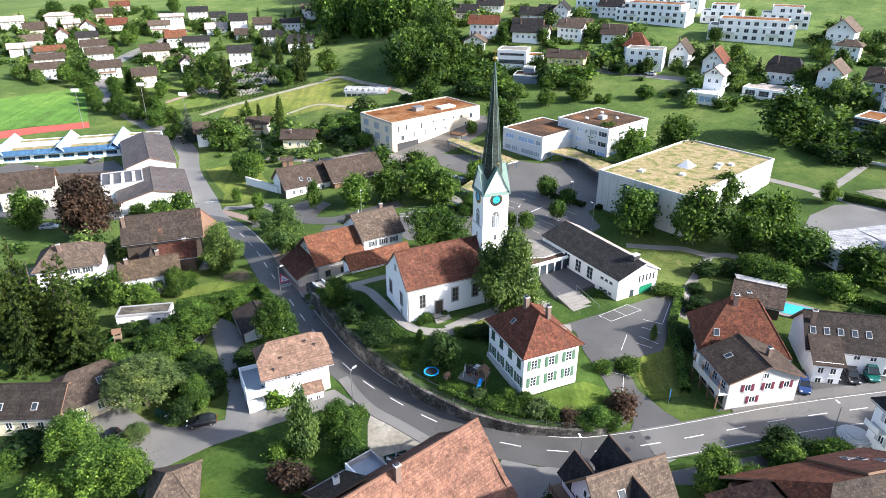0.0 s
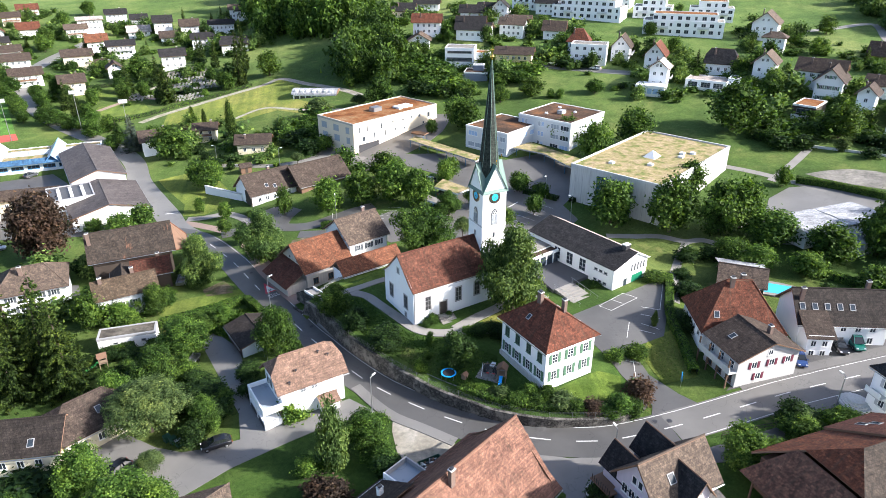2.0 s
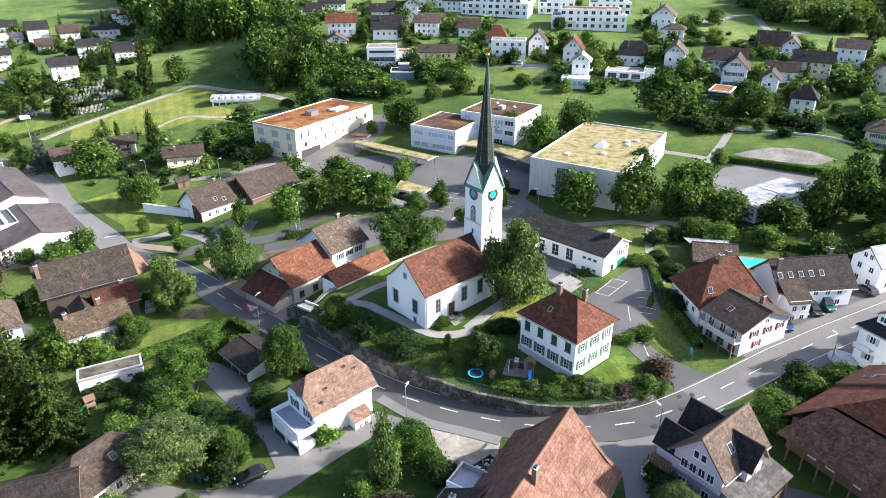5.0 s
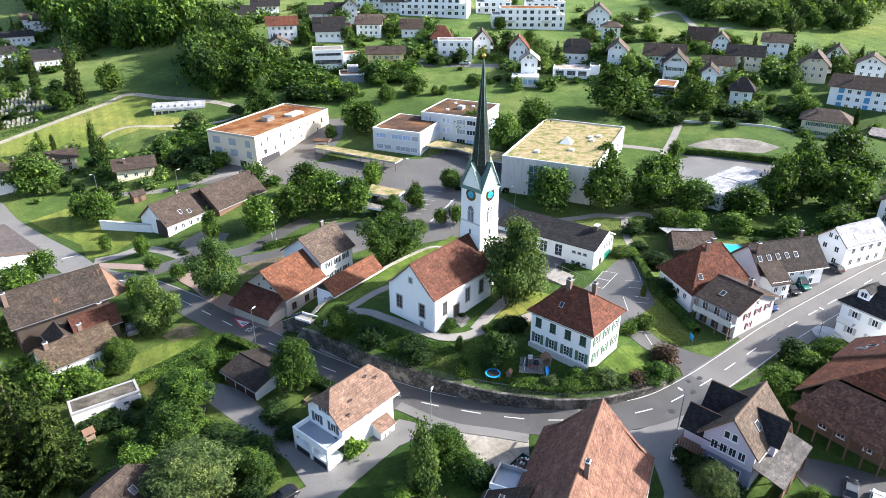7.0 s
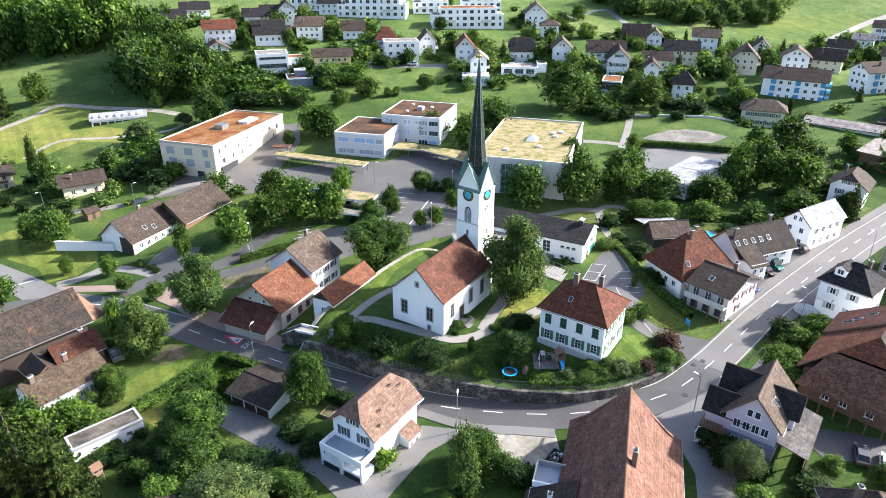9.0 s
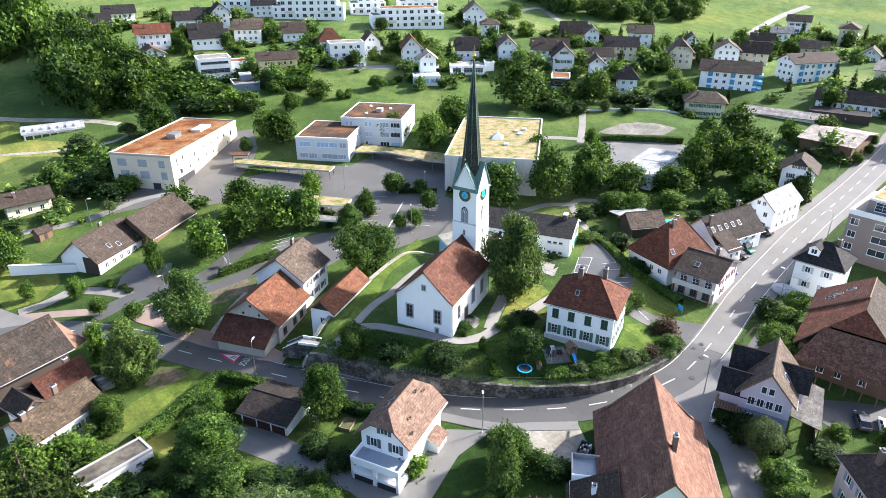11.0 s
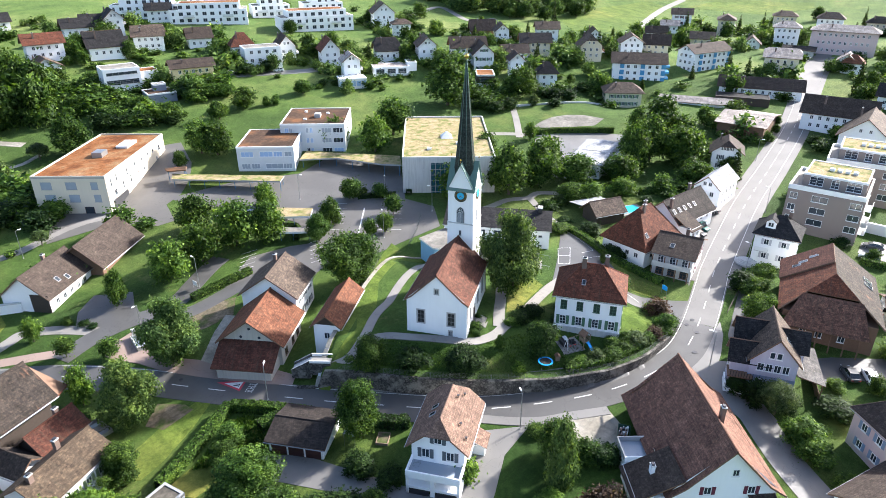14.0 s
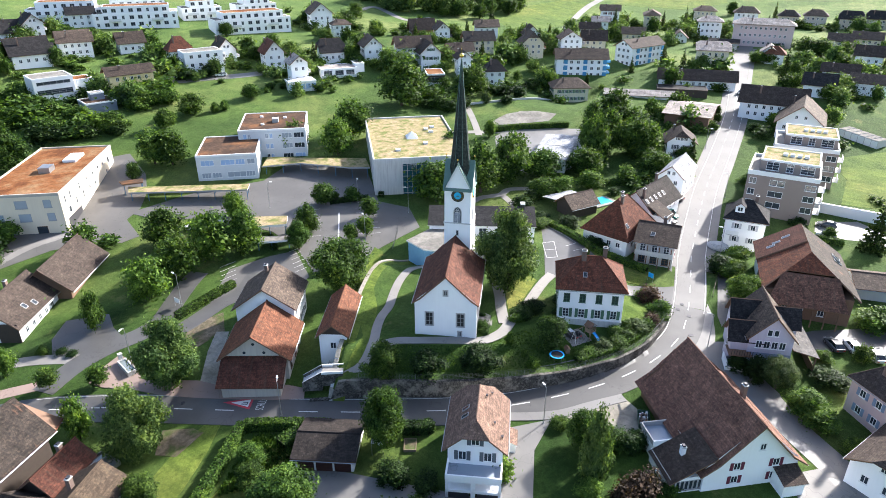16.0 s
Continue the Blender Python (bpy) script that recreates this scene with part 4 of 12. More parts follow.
def leaf_cloud(rng, centres, radii, count, size, flat=0.0, droop=0.0, spray=13):
    """Leaf sprays at the twig ends of many boughs, with darker gaps between them, and sparser leaves within."""
    area_w = np.array([r[0] * r[1] + r[1] * r[2] + r[0] * r[2] for r in radii])
    area_w = area_w / area_w.sum()
    C, R = np.array(centres), np.array(radii)
    n_s = max(8, int(count * 0.84) // spray)
    pick = rng.choice(len(C), n_s, p=area_w)
    d = unit(rng.normal(size=(n_s, 3)) + np.array([0, 0, 0.25]))
    ends = C[pick] + d * R[pick] * (0.86 + 0.26 * rng.random(n_s) ** 2)[:, None]
    k = np.repeat(np.arange(n_s), spray)
    reach = size * (1.2 + 1.5 * rng.random(n_s))[k][:, None]
    off = rng.normal(size=(len(k), 3)) * reach
    off -= d[k] * np.sum(off * d[k], 1)[:, None] * 0.45
    off[:, 2] -= droop * 1.6 * np.abs(off[:, 2])
    p1, n1 = ends[k] + off, unit(d[k] * 0.8 + rng.normal(size=(len(k), 3)) * 0.5 + np.array([0, 0, 0.45 + flat]))
    n_i = max(4, count - len(k))
    pick = rng.choice(len(C), n_i, p=area_w)
    d2 = unit(rng.normal(size=(n_i, 3)))
    p2, n2 = C[pick] + d2 * R[pick] * (0.45 + 0.3 * rng.random(n_i))[:, None], unit(d2 + rng.normal(size=(n_i, 3)) * 0.3)
    p, nrm = np.concatenate([p1, p2]), np.concatenate([n1, n2])
    s = size * (0.65 + 0.7 * rng.random(len(p)))
    s[len(p1):] *= 1.7
    along = rng.normal(size=p.shape) + np.array([0, 0, -3.0 * droop])
    return leaf_faces(rng, p, nrm, along, s)


def fir_boughs(rng, count, size, whorls, width):
    """Layered drooping boughs round a straight stem, with lifted tips and hanging twigs."""
    spec = []
    for k in range(whorls):
        t = (k + 0.4 * rng.random()) / whorls
        n = 4 + int(4 * (1 - t))
        for j in range(n):
            u = width * (1 - t) ** 0.85 * (0.66 + 0.5 * rng.random()) + 0.15
            spec.append((0.4 + 9.4 * t + rng.normal() * 0.12, (j + rng.random() * 0.7) * math.tau / n + k * 1.7, u))
    spec = np.array(spec)
    w = spec[:, 2] ** 1.4
    pick = rng.choice(len(spec), count, p=w / w.sum())
    z0, a, u = spec[pick].T
    q = rng.random(count) ** 0.6
    side = rng.normal(size=count) * 0.105 * u * (1.2 - q)
    ca, sa = np.cos(a), np.sin(a)
    z = z0 - 0.30 * u * q + 0.2 * u * q ** 3 - np.abs(rng.normal(size=count)) * 0.07 * (0.4 + 0.3 * u) + rng.normal(size=count) * 0.05
    p = np.stack([ca * u * q - sa * side, sa * u * q + ca * side, z], 1)
    outward = np.stack([ca, sa, np.full(count, -0.35)], 1)
    nrm = unit(np.array([0, 0, 1.0]) + outward * 0.25 + rng.normal(size=(count, 3)) * 0.38)
    along = outward + np.stack([-sa * np.sign(side), ca * np.sign(side), np.zeros(count)], 1) * 0.7 + rng.normal(size=(count, 3)) * 0.25
    return leaf_faces(rng, p, nrm, along, size * (0.7 + 0.6 * rng.random(count)))


def crown_mesh(name, v, f, mat):
    me = bpy.data.meshes.new(name)
    me.from_pydata(v.tolist(), [], f.tolist())
    me.materials.append(mat)
    me.update()
    return me


def trunk_mesh(rng, h, r, limbs, spread, crown_z):
    mb = MB()
    z, x, y = -0.6, 0.0, 0.0
    steps = 4
    for k in range(steps):
        nz = -0.6 + (h * 0.62 + 0.6) * (k + 1) / steps
        nx_, ny_ = x + rng.normal() * 0.08, y + rng.normal() * 0.08
        mb.tube((x, y, z), (nx_, ny_, nz), r * (1 - 0.2 * k), r * (1 - 0.2 * (k + 1)), BARK, 7)
        x, y, z = nx_, ny_, nz
    for k in range(limbs):
        a = k * 2.4 + rng.random()
        z0 = crown_z * (0.75 + 0.5 * rng.random())
        mb.tube((0, 0, z0), (math.cos(a) * spread, math.sin(a) * spread, z0 + h * (0.16 + 0.14 * rng.random())), r * 0.45, r * 0.12, BARK, 5)
    return mb.mesh("trunk")


KINDS = {}


def kind_of(name, seed, shape, mat, count, size, trunk=True):
    """One plant of 10 m breadth and 10 m height, as trunk and crown meshes."""
    rng = np.random.default_rng(seed)
    cs, rs = [], []
    flat, droop = 0.0, 0.0
    if shape in ("broad", "oval", "ball", "bush"):
        n = {"broad": 30, "oval": 40, "ball": 12, "bush": 15}[shape] + int(rng.integers(8))
        z0, z1 = {"broad": (2.0, 9.0), "oval": (1.2, 9.1), "ball": (3.4, 9.2), "bush": (0.5, 8.3)}[shape]
        lean, skew = rng.random() * 6.28, 0.1 + 0.14 * rng.random()
        bulge = 0.12 + 0.1 * rng.random()
        for k in range(n):
            t = (k + 0.5) / n
            z = z0 + (z1 - z0) * t
            prof = math.sin(math.pi * min(1, bulge + (0.94 - bulge) * t)) ** (0.7 if shape != "oval" else 0.85)
            if shape == "oval":
                prof *= 1.05 - 0.45 * t
            a = k * 2.39996 + rng.normal() * 0.25
            rr = (4.0 if shape == "oval" else 3.3) * prof * math.sqrt(rng.random() * 0.75 + 0.25)
            if shape != "ball":
                rr *= 1 + skew * math.cos(2 * a + lean) + 0.16 * rng.normal()
                z += rng.normal() * 0.35
            cs.append((rr * math.cos(a), rr * math.sin(a), z))
            q = (0.75 + 1.2 * rng.random() ** 1.6) * (0.6 + 0.5 * prof)
            rs.append((q * 1.15, q * 1.15, q * 0.8))
        cs.append((0, 0, (z0 + z1) / 2))
        rs.append((2.4, 2.4, (z1 - z0) * 0.37))
    elif shape == "column":
        droop = -0.3
        for k in range(24):
            t = k / 24
            prof = math.sin(math.pi * (0.12 + 0.86 * t)) ** 0.6 * (1.08 - 0.6 * t)
            a = k * 2.4
            cs.append((1.7 * prof * math.cos(a), 1.7 * prof * math.sin(a), 0.5 + 9.0 * t))
            rs.append(((2.3 + 0.9 * rng.random()) * prof + 0.25, (2.3 + 0.9 * rng.random()) * prof + 0.25, 0.8))
    elif shape == "willow":
        droop = 0.5
        for k in range(26):
            a, rr = k * 2.39996, 3.7 * math.sqrt((k + 0.5) / 26)
            cs.append((rr * math.cos(a), rr * math.sin(a), 7.6 - 0.24 * rr * rr + rng.random()))
            rs.append((1.2 + 0.5 * rng.random(), 1.2 + 0.5 * rng.random(), 1.8))
    if shape == "spruce":
        v, f = fir_boughs(rng, count, size, 24, 4.6)
    else:
        v, f = leaf_cloud(rng, cs, rs, count, size, flat, droop)
    crown = crown_mesh("crown", v, f, mat)
    tm = trunk_mesh(rng, 10 if shape != "spruce" else 15.4, 0.34 if shape != "ball" else 0.25, 5 if shape in ("broad", "oval", "willow") else 0, 2.4, 3.0) if trunk else None
    KINDS.setdefault(name, []).append((crown, tm))


for q in range(4):
    kind_of("broad_tree", 10 + q, "broad", LEAVES, 16500, 0.195)
    kind_of("mid_tree", 70 + q, "broad" if q != 2 else "oval", LEAVES, 4300, 0.36)
    kind_of("far_tree", 40 + q, "broad", LEAVES, 1150, 0.66)
# paler crowns bring the haze of the distance into the leaf colour
kind_of("far_tree", 44, "broad", LEAFPALE, 1150, 0.66)
kind_of("far_tree", 47, "oval", LEAFPALE, 1150, 0.66)
for q in range(3):
    kind_of("wood_tree", 80 + q, "broad" if q else "oval", LEAVES, 1900, 0.52)
kind_of("far_tree", 45, "oval", LEAFYEL, 1150, 0.64)
kind_of("far_spruce", 46, "spruce", NEEDLE, 1300, 0.62)
for q in range(2):
    kind_of("linden", 20 + q, "oval", LEAFPALE if q else LEAVES, 20000, 0.195)
    kind_of("light_tree", 24 + q, "broad", LEAFYEL, 10000, 0.22)
    kind_of("spruce", 30 + q, "spruce", NEEDLE, 19000, 0.17)
    kind_of("dark_bush", 34 + q, "bush", LEAFDARK, 4600, 0.4, False)
    kind_of("bush", 50 + q, "bush", LEAVES, 3600, 0.48, False)
    kind_of("light_bush", 52 + q, "bush", LEAFYEL, 4600, 0.36, False)
kind_of("yew", 65, "bush", LEAFDARK, 9000, 0.3, False)
kind_of("yew", 66, "bush", NEEDLE, 9000, 0.3, False)
kind_of("mid_spruce", 67, "spruce", NEEDLE, 4600, 0.36)
kind_of("mid_bush", 68, "bush", LEAFDARK, 1300, 0.75, False)
kind_of("silver_bush", 54, "bush", LEAFSILVER, 2600, 0.55, False)
kind_of("copper_bush", 55, "bush", LEAFPURPLE, 2600, 0.55, False)
kind_of("far_bush", 56, "bush", LEAVES, 220, 1.3, False)
kind_of("far_bush", 57, "bush", LEAFPALE, 220, 1.3, False)
kind_of("willow", 58, "willow", LEAFSILVER, 22000, 0.13)
kind_of("mid_willow", 58, "willow", LEAFSILVER, 4500, 0.3)
kind_of("mid_linden", 21, "oval", LEAVES, 5000, 0.33)
kind_of("mid_light", 24, "broad", LEAFYEL, 3200, 0.4)
kind_of("copper_beech", 59, "broad", LEAFPURPLE, 9000, 0.27)
kind_of("blue_spruce", 60, "spruce", NEEDLEBLUE, 9000, 0.27)
kind_of("thuja", 61, "column", NEEDLELIGHT, 7500, 0.32)
kind_of("cypress", 62, "column", NEEDLE, 5000, 0.4)
kind_of("ball_tree", 63, "ball", LEAVES, 2600, 0.52)
PLANT_LABELS = {
    "broad_tree": ("leafy green broad-crowned tree on grass", "tree"), "far_tree": ("green leafy garden tree on the hillside", "tree"),
    "far_spruce": ("dark green conifer on the hillside", "tree"), "linden": ("tall dense linden tree with bright green leaves", "tree"),
    "light_tree": ("young yellow-green leafy tree", "tree"), "spruce": ("tall dark green spruce with layered branches", "tree"),
    "dark_bush": ("dense dark green garden bush", "bush"), "bush": ("rounded green garden bush", "bush"), "light_bush": ("bright yellow-green garden bush", "bush"),
    "yew": ("large dense dark green yew on the lawn", "bush"), "silver_bush": ("pale silvery flowering bush", "bush"), "copper_bush": ("dark reddish-purple garden bush", "bush"), "far_bush": ("green bush between the houses", "bush"),
    "willow": ("silvery green willow with drooping twigs", "tree"), "copper_beech": ("large dark copper beech tree", "tree"), "blue_spruce": ("tall blue-grey spruce with dense branches", "tree"),
    "thuja": ("tall light green conical thuja", "tree"), "cypress": ("slender dark green column-shaped conifer", "tree"), "ball_tree": ("small tree with a clipped round crown", "tree"),
}
prng = random.Random(7)


def plant(kind, x, y, w, h, z=None):
    label, cat = PLANT_LABELS[kind]
    away = math.hypot(x - 0, y - 95)
    look_of = {"broad_tree": "mid_tree", "spruce": "mid_spruce", "dark_bush": "mid_bush", "willow": "mid_willow", "linden": "mid_linden", "light_tree": "mid_light"}.get(kind, kind) if away > (88 if kind == "spruce" else 60) else kind
    crown, tm = prng.choice(KINDS[look_of])
    z = on_ground(x, y) if z is None else z
    m = pose(x, y, z, 0, 0, prng.random() * 360) @ Matrix.Diagonal((w / 9.2, w / 9.2, h / 10, 1))
    plain_name = {"far_tree": "tree", "far_spruce": "conifer", "far_bush": "bush"}.get(kind, kind)
    if tm is None:
        ob = tagged(new(plain_name, crown), label, cat)
    else:
        ob = tagged(new(plain_name, tm), label, cat)
        part("crown", crown, ob)
    ob.matrix_basis = m
    return ob


def hedge(pts, width, height, mat=None, label="clipped green garden hedge", dense=170):
    """A clipped hedge along a line: leaf sprays over its whole skin."""
    rng = np.random.default_rng(len(pts) * 17 + int(abs(pts[0][0]) * 10))
    line = rounded(pts, 2)
    ps, ns = [], []
    for a, c in zip(line, line[1:]):
        d = c - a
        ln = d.length
        k = max(2, int(ln * (width + 2 * height) * dense / 3))
        t = rng.random(k)
        s = rng.random(k) * (width + 2 * height)
        side = Vector((-d.y, d.x)).normalized()
        for ti, si in zip(t, s):
            q = a + d * ti
            z = on_ground(q.x, q.y)
            if si < height:
                o, zz, nn = -width / 2, si, (-side.x, -side.y, 0.3)
            elif si < height + width:
                o, zz, nn = si - height - width / 2, height, (0, 0, 1)
            else:
                o, zz, nn = width / 2, si - height - width, (side.x, side.y, 0.3)
            j = rng.normal(size=3) * 0.06
            ps.append((q.x + side.x * o + j[0], q.y + side.y * o + j[1], z + zz + j[2]))
            ns.append(nn)
    p, n = np.array(ps), np.array(ns) + rng.normal(size=(len(ps), 3)) * 0.45
    n /= np.linalg.norm(n, axis=1)[:, None]
    a = np.cross(n, rng.normal(size=p.shape))
    a /= np.linalg.norm(a, axis=1)[:, None]
    b = np.cross(n, a)
    s = (0.12 + 0.1 * rng.random(len(p)))[:, None]
    v = np.stack([p - a * s, p + b * s * 0.7, p + a * s, p - b * s * 0.7], 1).reshape(-1, 3)
    i = np.arange(len(p))[:, None] * 4
    f = np.concatenate([i + [[0, 1, 2]], i + [[0, 2, 3]]], 0)
    ob = tagged(new("hedge", crown_mesh("hedge", v, f, mat or LEAVES)), label, "hedge")
    # closed sheets under the leaves, coloured as the shade within the hedge
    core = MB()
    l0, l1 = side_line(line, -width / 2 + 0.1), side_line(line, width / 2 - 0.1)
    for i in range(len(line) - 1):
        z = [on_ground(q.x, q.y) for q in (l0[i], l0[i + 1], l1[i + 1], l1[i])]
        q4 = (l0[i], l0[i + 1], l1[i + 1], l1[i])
        core.face([(q.x, q.y, zz + height - 0.1) for q, zz in zip(q4, z)], HEDGESHADE)
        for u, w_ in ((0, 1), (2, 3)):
            core.face([(q4[u].x, q4[u].y, z[u] - 0.2), (q4[w_].x, q4[w_].y, z[w_] - 0.2), (q4[w_].x, q4[w_].y, z[w_] + height - 0.1), (q4[u].x, q4[u].y, z[u] + height - 0.1)], HEDGESHADE)
    part("twig_core", core, ob, "near-black core sheets for the shade inside the hedge")
    return ob


def wood(name, poly, spacing, kinds, w, h, seed, label, mat=None):
    """A wood too dense to count: one object of joined crowns and trunks."""
    rng = np.random.default_rng(seed)
    xs, ys = [p[0] for p in poly], [p[1] for p in poly]
    vs, fs, off = [], [], 0
    protos = []
    for crown, _ in [c for k in kinds for c in KINDS[k]]:
        co = np.empty(len(crown.vertices) * 3)
        crown.vertices.foreach_get("co", co)
        fi = np.empty(len(crown.polygons) * 3, int)
        crown.polygons.foreach_get("vertices", fi)
        protos.append((co.reshape(-1, 3), fi.reshape(-1, 3)))
    x = min(xs)
    while x < max(xs):
        y = min(ys)
        while y < max(ys):
            px_, py_ = x + rng.normal() * spacing * 0.25, y + rng.normal() * spacing * 0.25
            if inside(poly, px_, py_):
                co, fi = protos[rng.integers(len(protos))]
                a, s = rng.random() * 6.28, 0.75 + 0.5 * rng.random()
                q = co * np.array([w * s / 9.2, w * s / 9.2, h * s / 10])
                vs.append(np.stack([q[:, 0] * math.cos(a) - q[:, 1] * math.sin(a) + px_, q[:, 0] * math.sin(a) + q[:, 1] * math.cos(a) + py_, q[:, 2] + on_ground(px_, py_) - h * 0.06], 1))
                fs.append(fi + off)
                off += len(co)
            y += spacing
        x += spacing
    return tagged(new(name, crown_mesh(name, np.concatenate(vs), np.concatenate(fs), mat or LEAVES)), label, "wood", kind="stuff")

# ---- church ----
def build_church():
    c = thing("church", 2.6, 105.8, 10.1, 23.2, "white rendered church nave with red-brown tiled roof", "church")
    L, W, e, r = 16.8, 11.1, 6.2, 11.3
    hl, hw = L / 2 - 0.2, W / 2 - 0.4
    part("wall", gable_walls(hl, hw, -2.5, e, r, W, WHITE), c)
    roof_parts(c, L, W, e, r, CHURCHTILE, flare=0.22)
    gutter(c, L, W, e)
    surround = render_wall("grey_stone_surround", (0.45, 0.43, 0.40), 0.3)
    for side, a, z, w, h, bars in (("s", -5.3, 3.3, 1.2, 2.7, 3), ("s", 1.0, 3.3, 1.2, 2.7, 3), ("s", 5.0, 3.3, 1.2, 2.7, 3), ("n", -5.0, 3.3, 1.2, 2.7, 3), ("n", 0.0, 3.3, 1.2, 2.7, 3), ("n", 5.0, 3.3, 1.2, 2.7, 3),
                                   ("w", -2.7, 3.2, 1.25, 2.5, 3), ("w", 2.5, 3.2, 1.25, 2.5, 3), ("w", 0.0, 8.2, 0.62, 0.9, 2), ("w", 2.4, 0.5, 0.55, 1.0, 2)):
        ob = add_window(c, wall_spot(hl, hw, side, a, z), w, h, FRAMEG, DARKPANE, bars=bars - 1 if bars > 2 else bars)
        s = MB()
        t = 0.16
        for q in ((-w / 2 - t, -h / 2 - t, w / 2 + t, -h / 2), (-w / 2 - t, h / 2, w / 2 + t, h / 2 + t), (-w / 2 - t, -h / 2, -w / 2, h / 2), (w / 2, -h / 2, w / 2 + t, h / 2)):
            s.box(q[0], -0.045, q[1], q[2], 0.02, q[3], surround)
        part("surround", s, ob, "grey stone surround")
    d = MB()
    d.box(-0.7, -0.08, 0, 0.7, 0.02, 2.5, DARKWOOD)
    d.box(-0.85, -0.14, 2.5, 0.85, 0.04, 2.68, surround)
    d.box(-0.86, -0.1, 0, -0.7, 0.03, 2.5, surround)
    d.box(0.7, -0.1, 0, 0.86, 0.03, 2.5, surround)
    part("door", d, c, "dark wooden side door", at=wall_spot(hl, hw, "s", -2.2, 0.3))
    for k in range(7):
        st = MB()
        st.box(-1.5, -1.0 - 0.36 * (k + 1), -1.4, 1.5, -1.0 - 0.36 * k + 0.02, 0.28 - 0.18 * k, PAVING)
        part("step", st, c, at=wall_spot(hl, hw, "s", -2.2, 0))
    st = MB()
    st.box(-1.5, -1.0, -1.4, 1.5, 0, 0.3, PAVING)
    part("landing", st, c, "grey stone landing", at=wall_spot(hl, hw, "s", -2.2, 0))
    for x_ in (hl, -hl + 0.2):
        p = MB()
        p.tube((x_, -hw - 0.08, -1), (x_, -hw - 0.08, e), 0.06, 0.06, METAL, 6)
        part("downpipe", p, c)
    return c


build_church()


def build_tower():
    t = thing("church_tower", 12.2, 109.3, 10.0, 17.8, "white square church tower with blue clocks and dark shingled spire", "tower")
    s = 2.45
    b = MB()
    b.box(-s, -s, -2, s, s, 13.8, WHITE)
    b.box(-s + 0.06, -s + 0.06, 13.8, s - 0.06, s - 0.06, 20.2, WHITE)
    part("shaft", b, t)
    k = MB()
    k.box(-s - 0.09, -s - 0.09, 13.7, s + 0.09, s + 0.09, 13.9, CONCRETE)
    part("string_course", k, t, "grey stone string course")
    q = s - 0.06
    for i in range(4):
        m = pose(0, 0, 0, 0, 0, 90 * i)
        g = MB()
        g.face([(-q, -q, 20.2), (q, -q, 20.2), (0, -q, 24.95)], WHITE)
        part("gable", g, t, at=m)
        a = MB()
        # two copper slopes over this gable, running in to the spire
        for sx in (-1, 1):
            pts = [(sx * (s + 0.22), -s - 0.2, 19.95), (0, -s - 0.2, 25.1), (0, 0, 25.1), (sx * (s + 0.22), 0, 19.95)]
            a.slab(pts if sx < 0 else pts[::-1], 0.1, COPPER, COPPER)
        ro = part("gable_roof", a, t, "green-grey copper gable roof", at=m)
        f = MB()
        f.tube((0, -s - 0.1, 25.1), (0, -s - 0.1, 26.0), 0.03, 0.02, GOLD, 5)
        f.tube((0, -s - 0.1, 25.7), (0, -s - 0.1, 25.95), 0.13, 0.08, GOLD, 8)
        part("finial", f, ro, "small gilt finial")
        # clock
        c = MB()
        n = 32
        ring = lambda rr, y: [(rr * math.cos(j * math.tau / n), y, rr * math.sin(j * math.tau / n)) for j in range(n)]
        c.face(ring(1.16, -0.06), DARKMETAL)
        for j in range(n):
            u, v = ring(1.16, -0.06), ring(1.16, 0.05)
            c.face([u[(j + 1) % n], u[j], v[j], v[(j + 1) % n]], GOLD)
        c.face(ring(0.66, -0.075), CLOCKBLUE)
        ck = part("clock_face", c, t, "round clock face with blue centre and gilt numerals", at=m @ pose(0, -q - 0.02, 19.1))
        for j in range(12):
            nm = MB()
            nm.box(-0.07, -0.1, 0.74, 0.07, -0.065, 1.06, GOLD)
            part("numeral", nm, ck, at=pose(0, 0, 0, 0, 30 * j, 0))
        hd = MB()
        for aa, ln, w in ((math.radians(125), 0.9, 0.055), (math.radians(222), 0.62, 0.075)):
            dx, dz = math.sin(aa), math.cos(aa)
            hd.face([(-dz * w, -0.1, dx * w), (dx * ln, -0.1, dz * ln), (dz * w, -0.1, -dx * w)][::-1], GOLD)
        part("clock_pointers", hd, ck, "gilt pointers")
        # belfry opening: pointed arch with tracery over louvres
        w = MB()
        arch = [(-0.62, 0), (0.62, 0), (0.62, 1.9)] + [(0.62 * math.cos(x_) , 1.9 + 1.0 * math.sin(x_)) for x_ in (0.35, 0.7, 1.05, 1.35)] + [(0, 2.95)] + [(-0.62 * math.cos(x_), 1.9 + 1.0 * math.sin(x_)) for x_ in (1.35, 1.05, 0.7, 0.35)] + [(-0.62, 1.9)]
        w.face([(x_ * 1.25, -0.03, z_ * 1.05 - 0.06) for x_, z_ in arch], CONCRETE)
        w.face([(x_, -0.045, z_) for x_, z_ in arch], GLASS)
        bf = part("belfry_window", w, t, "pointed belfry window with louvres and tracery", at=m @ pose(0, -q, 13.95))
        lo = MB()
        for j in range(9):
            lo.box(-0.56, -0.11, 0.1 + j * 0.2, 0.56, -0.04, 0.22 + j * 0.2, BLIND)
        part("louvres", lo, bf)
        tr = MB()
        for x_, z_ in ((-0.28, 2.1), (0.28, 2.1), (0, 2.5)):
            for j in range(8):
                p0 = (x_ + 0.2 * math.cos(j * math.tau / 8), -0.07, z_ + 0.2 * math.sin(j * math.tau / 8))
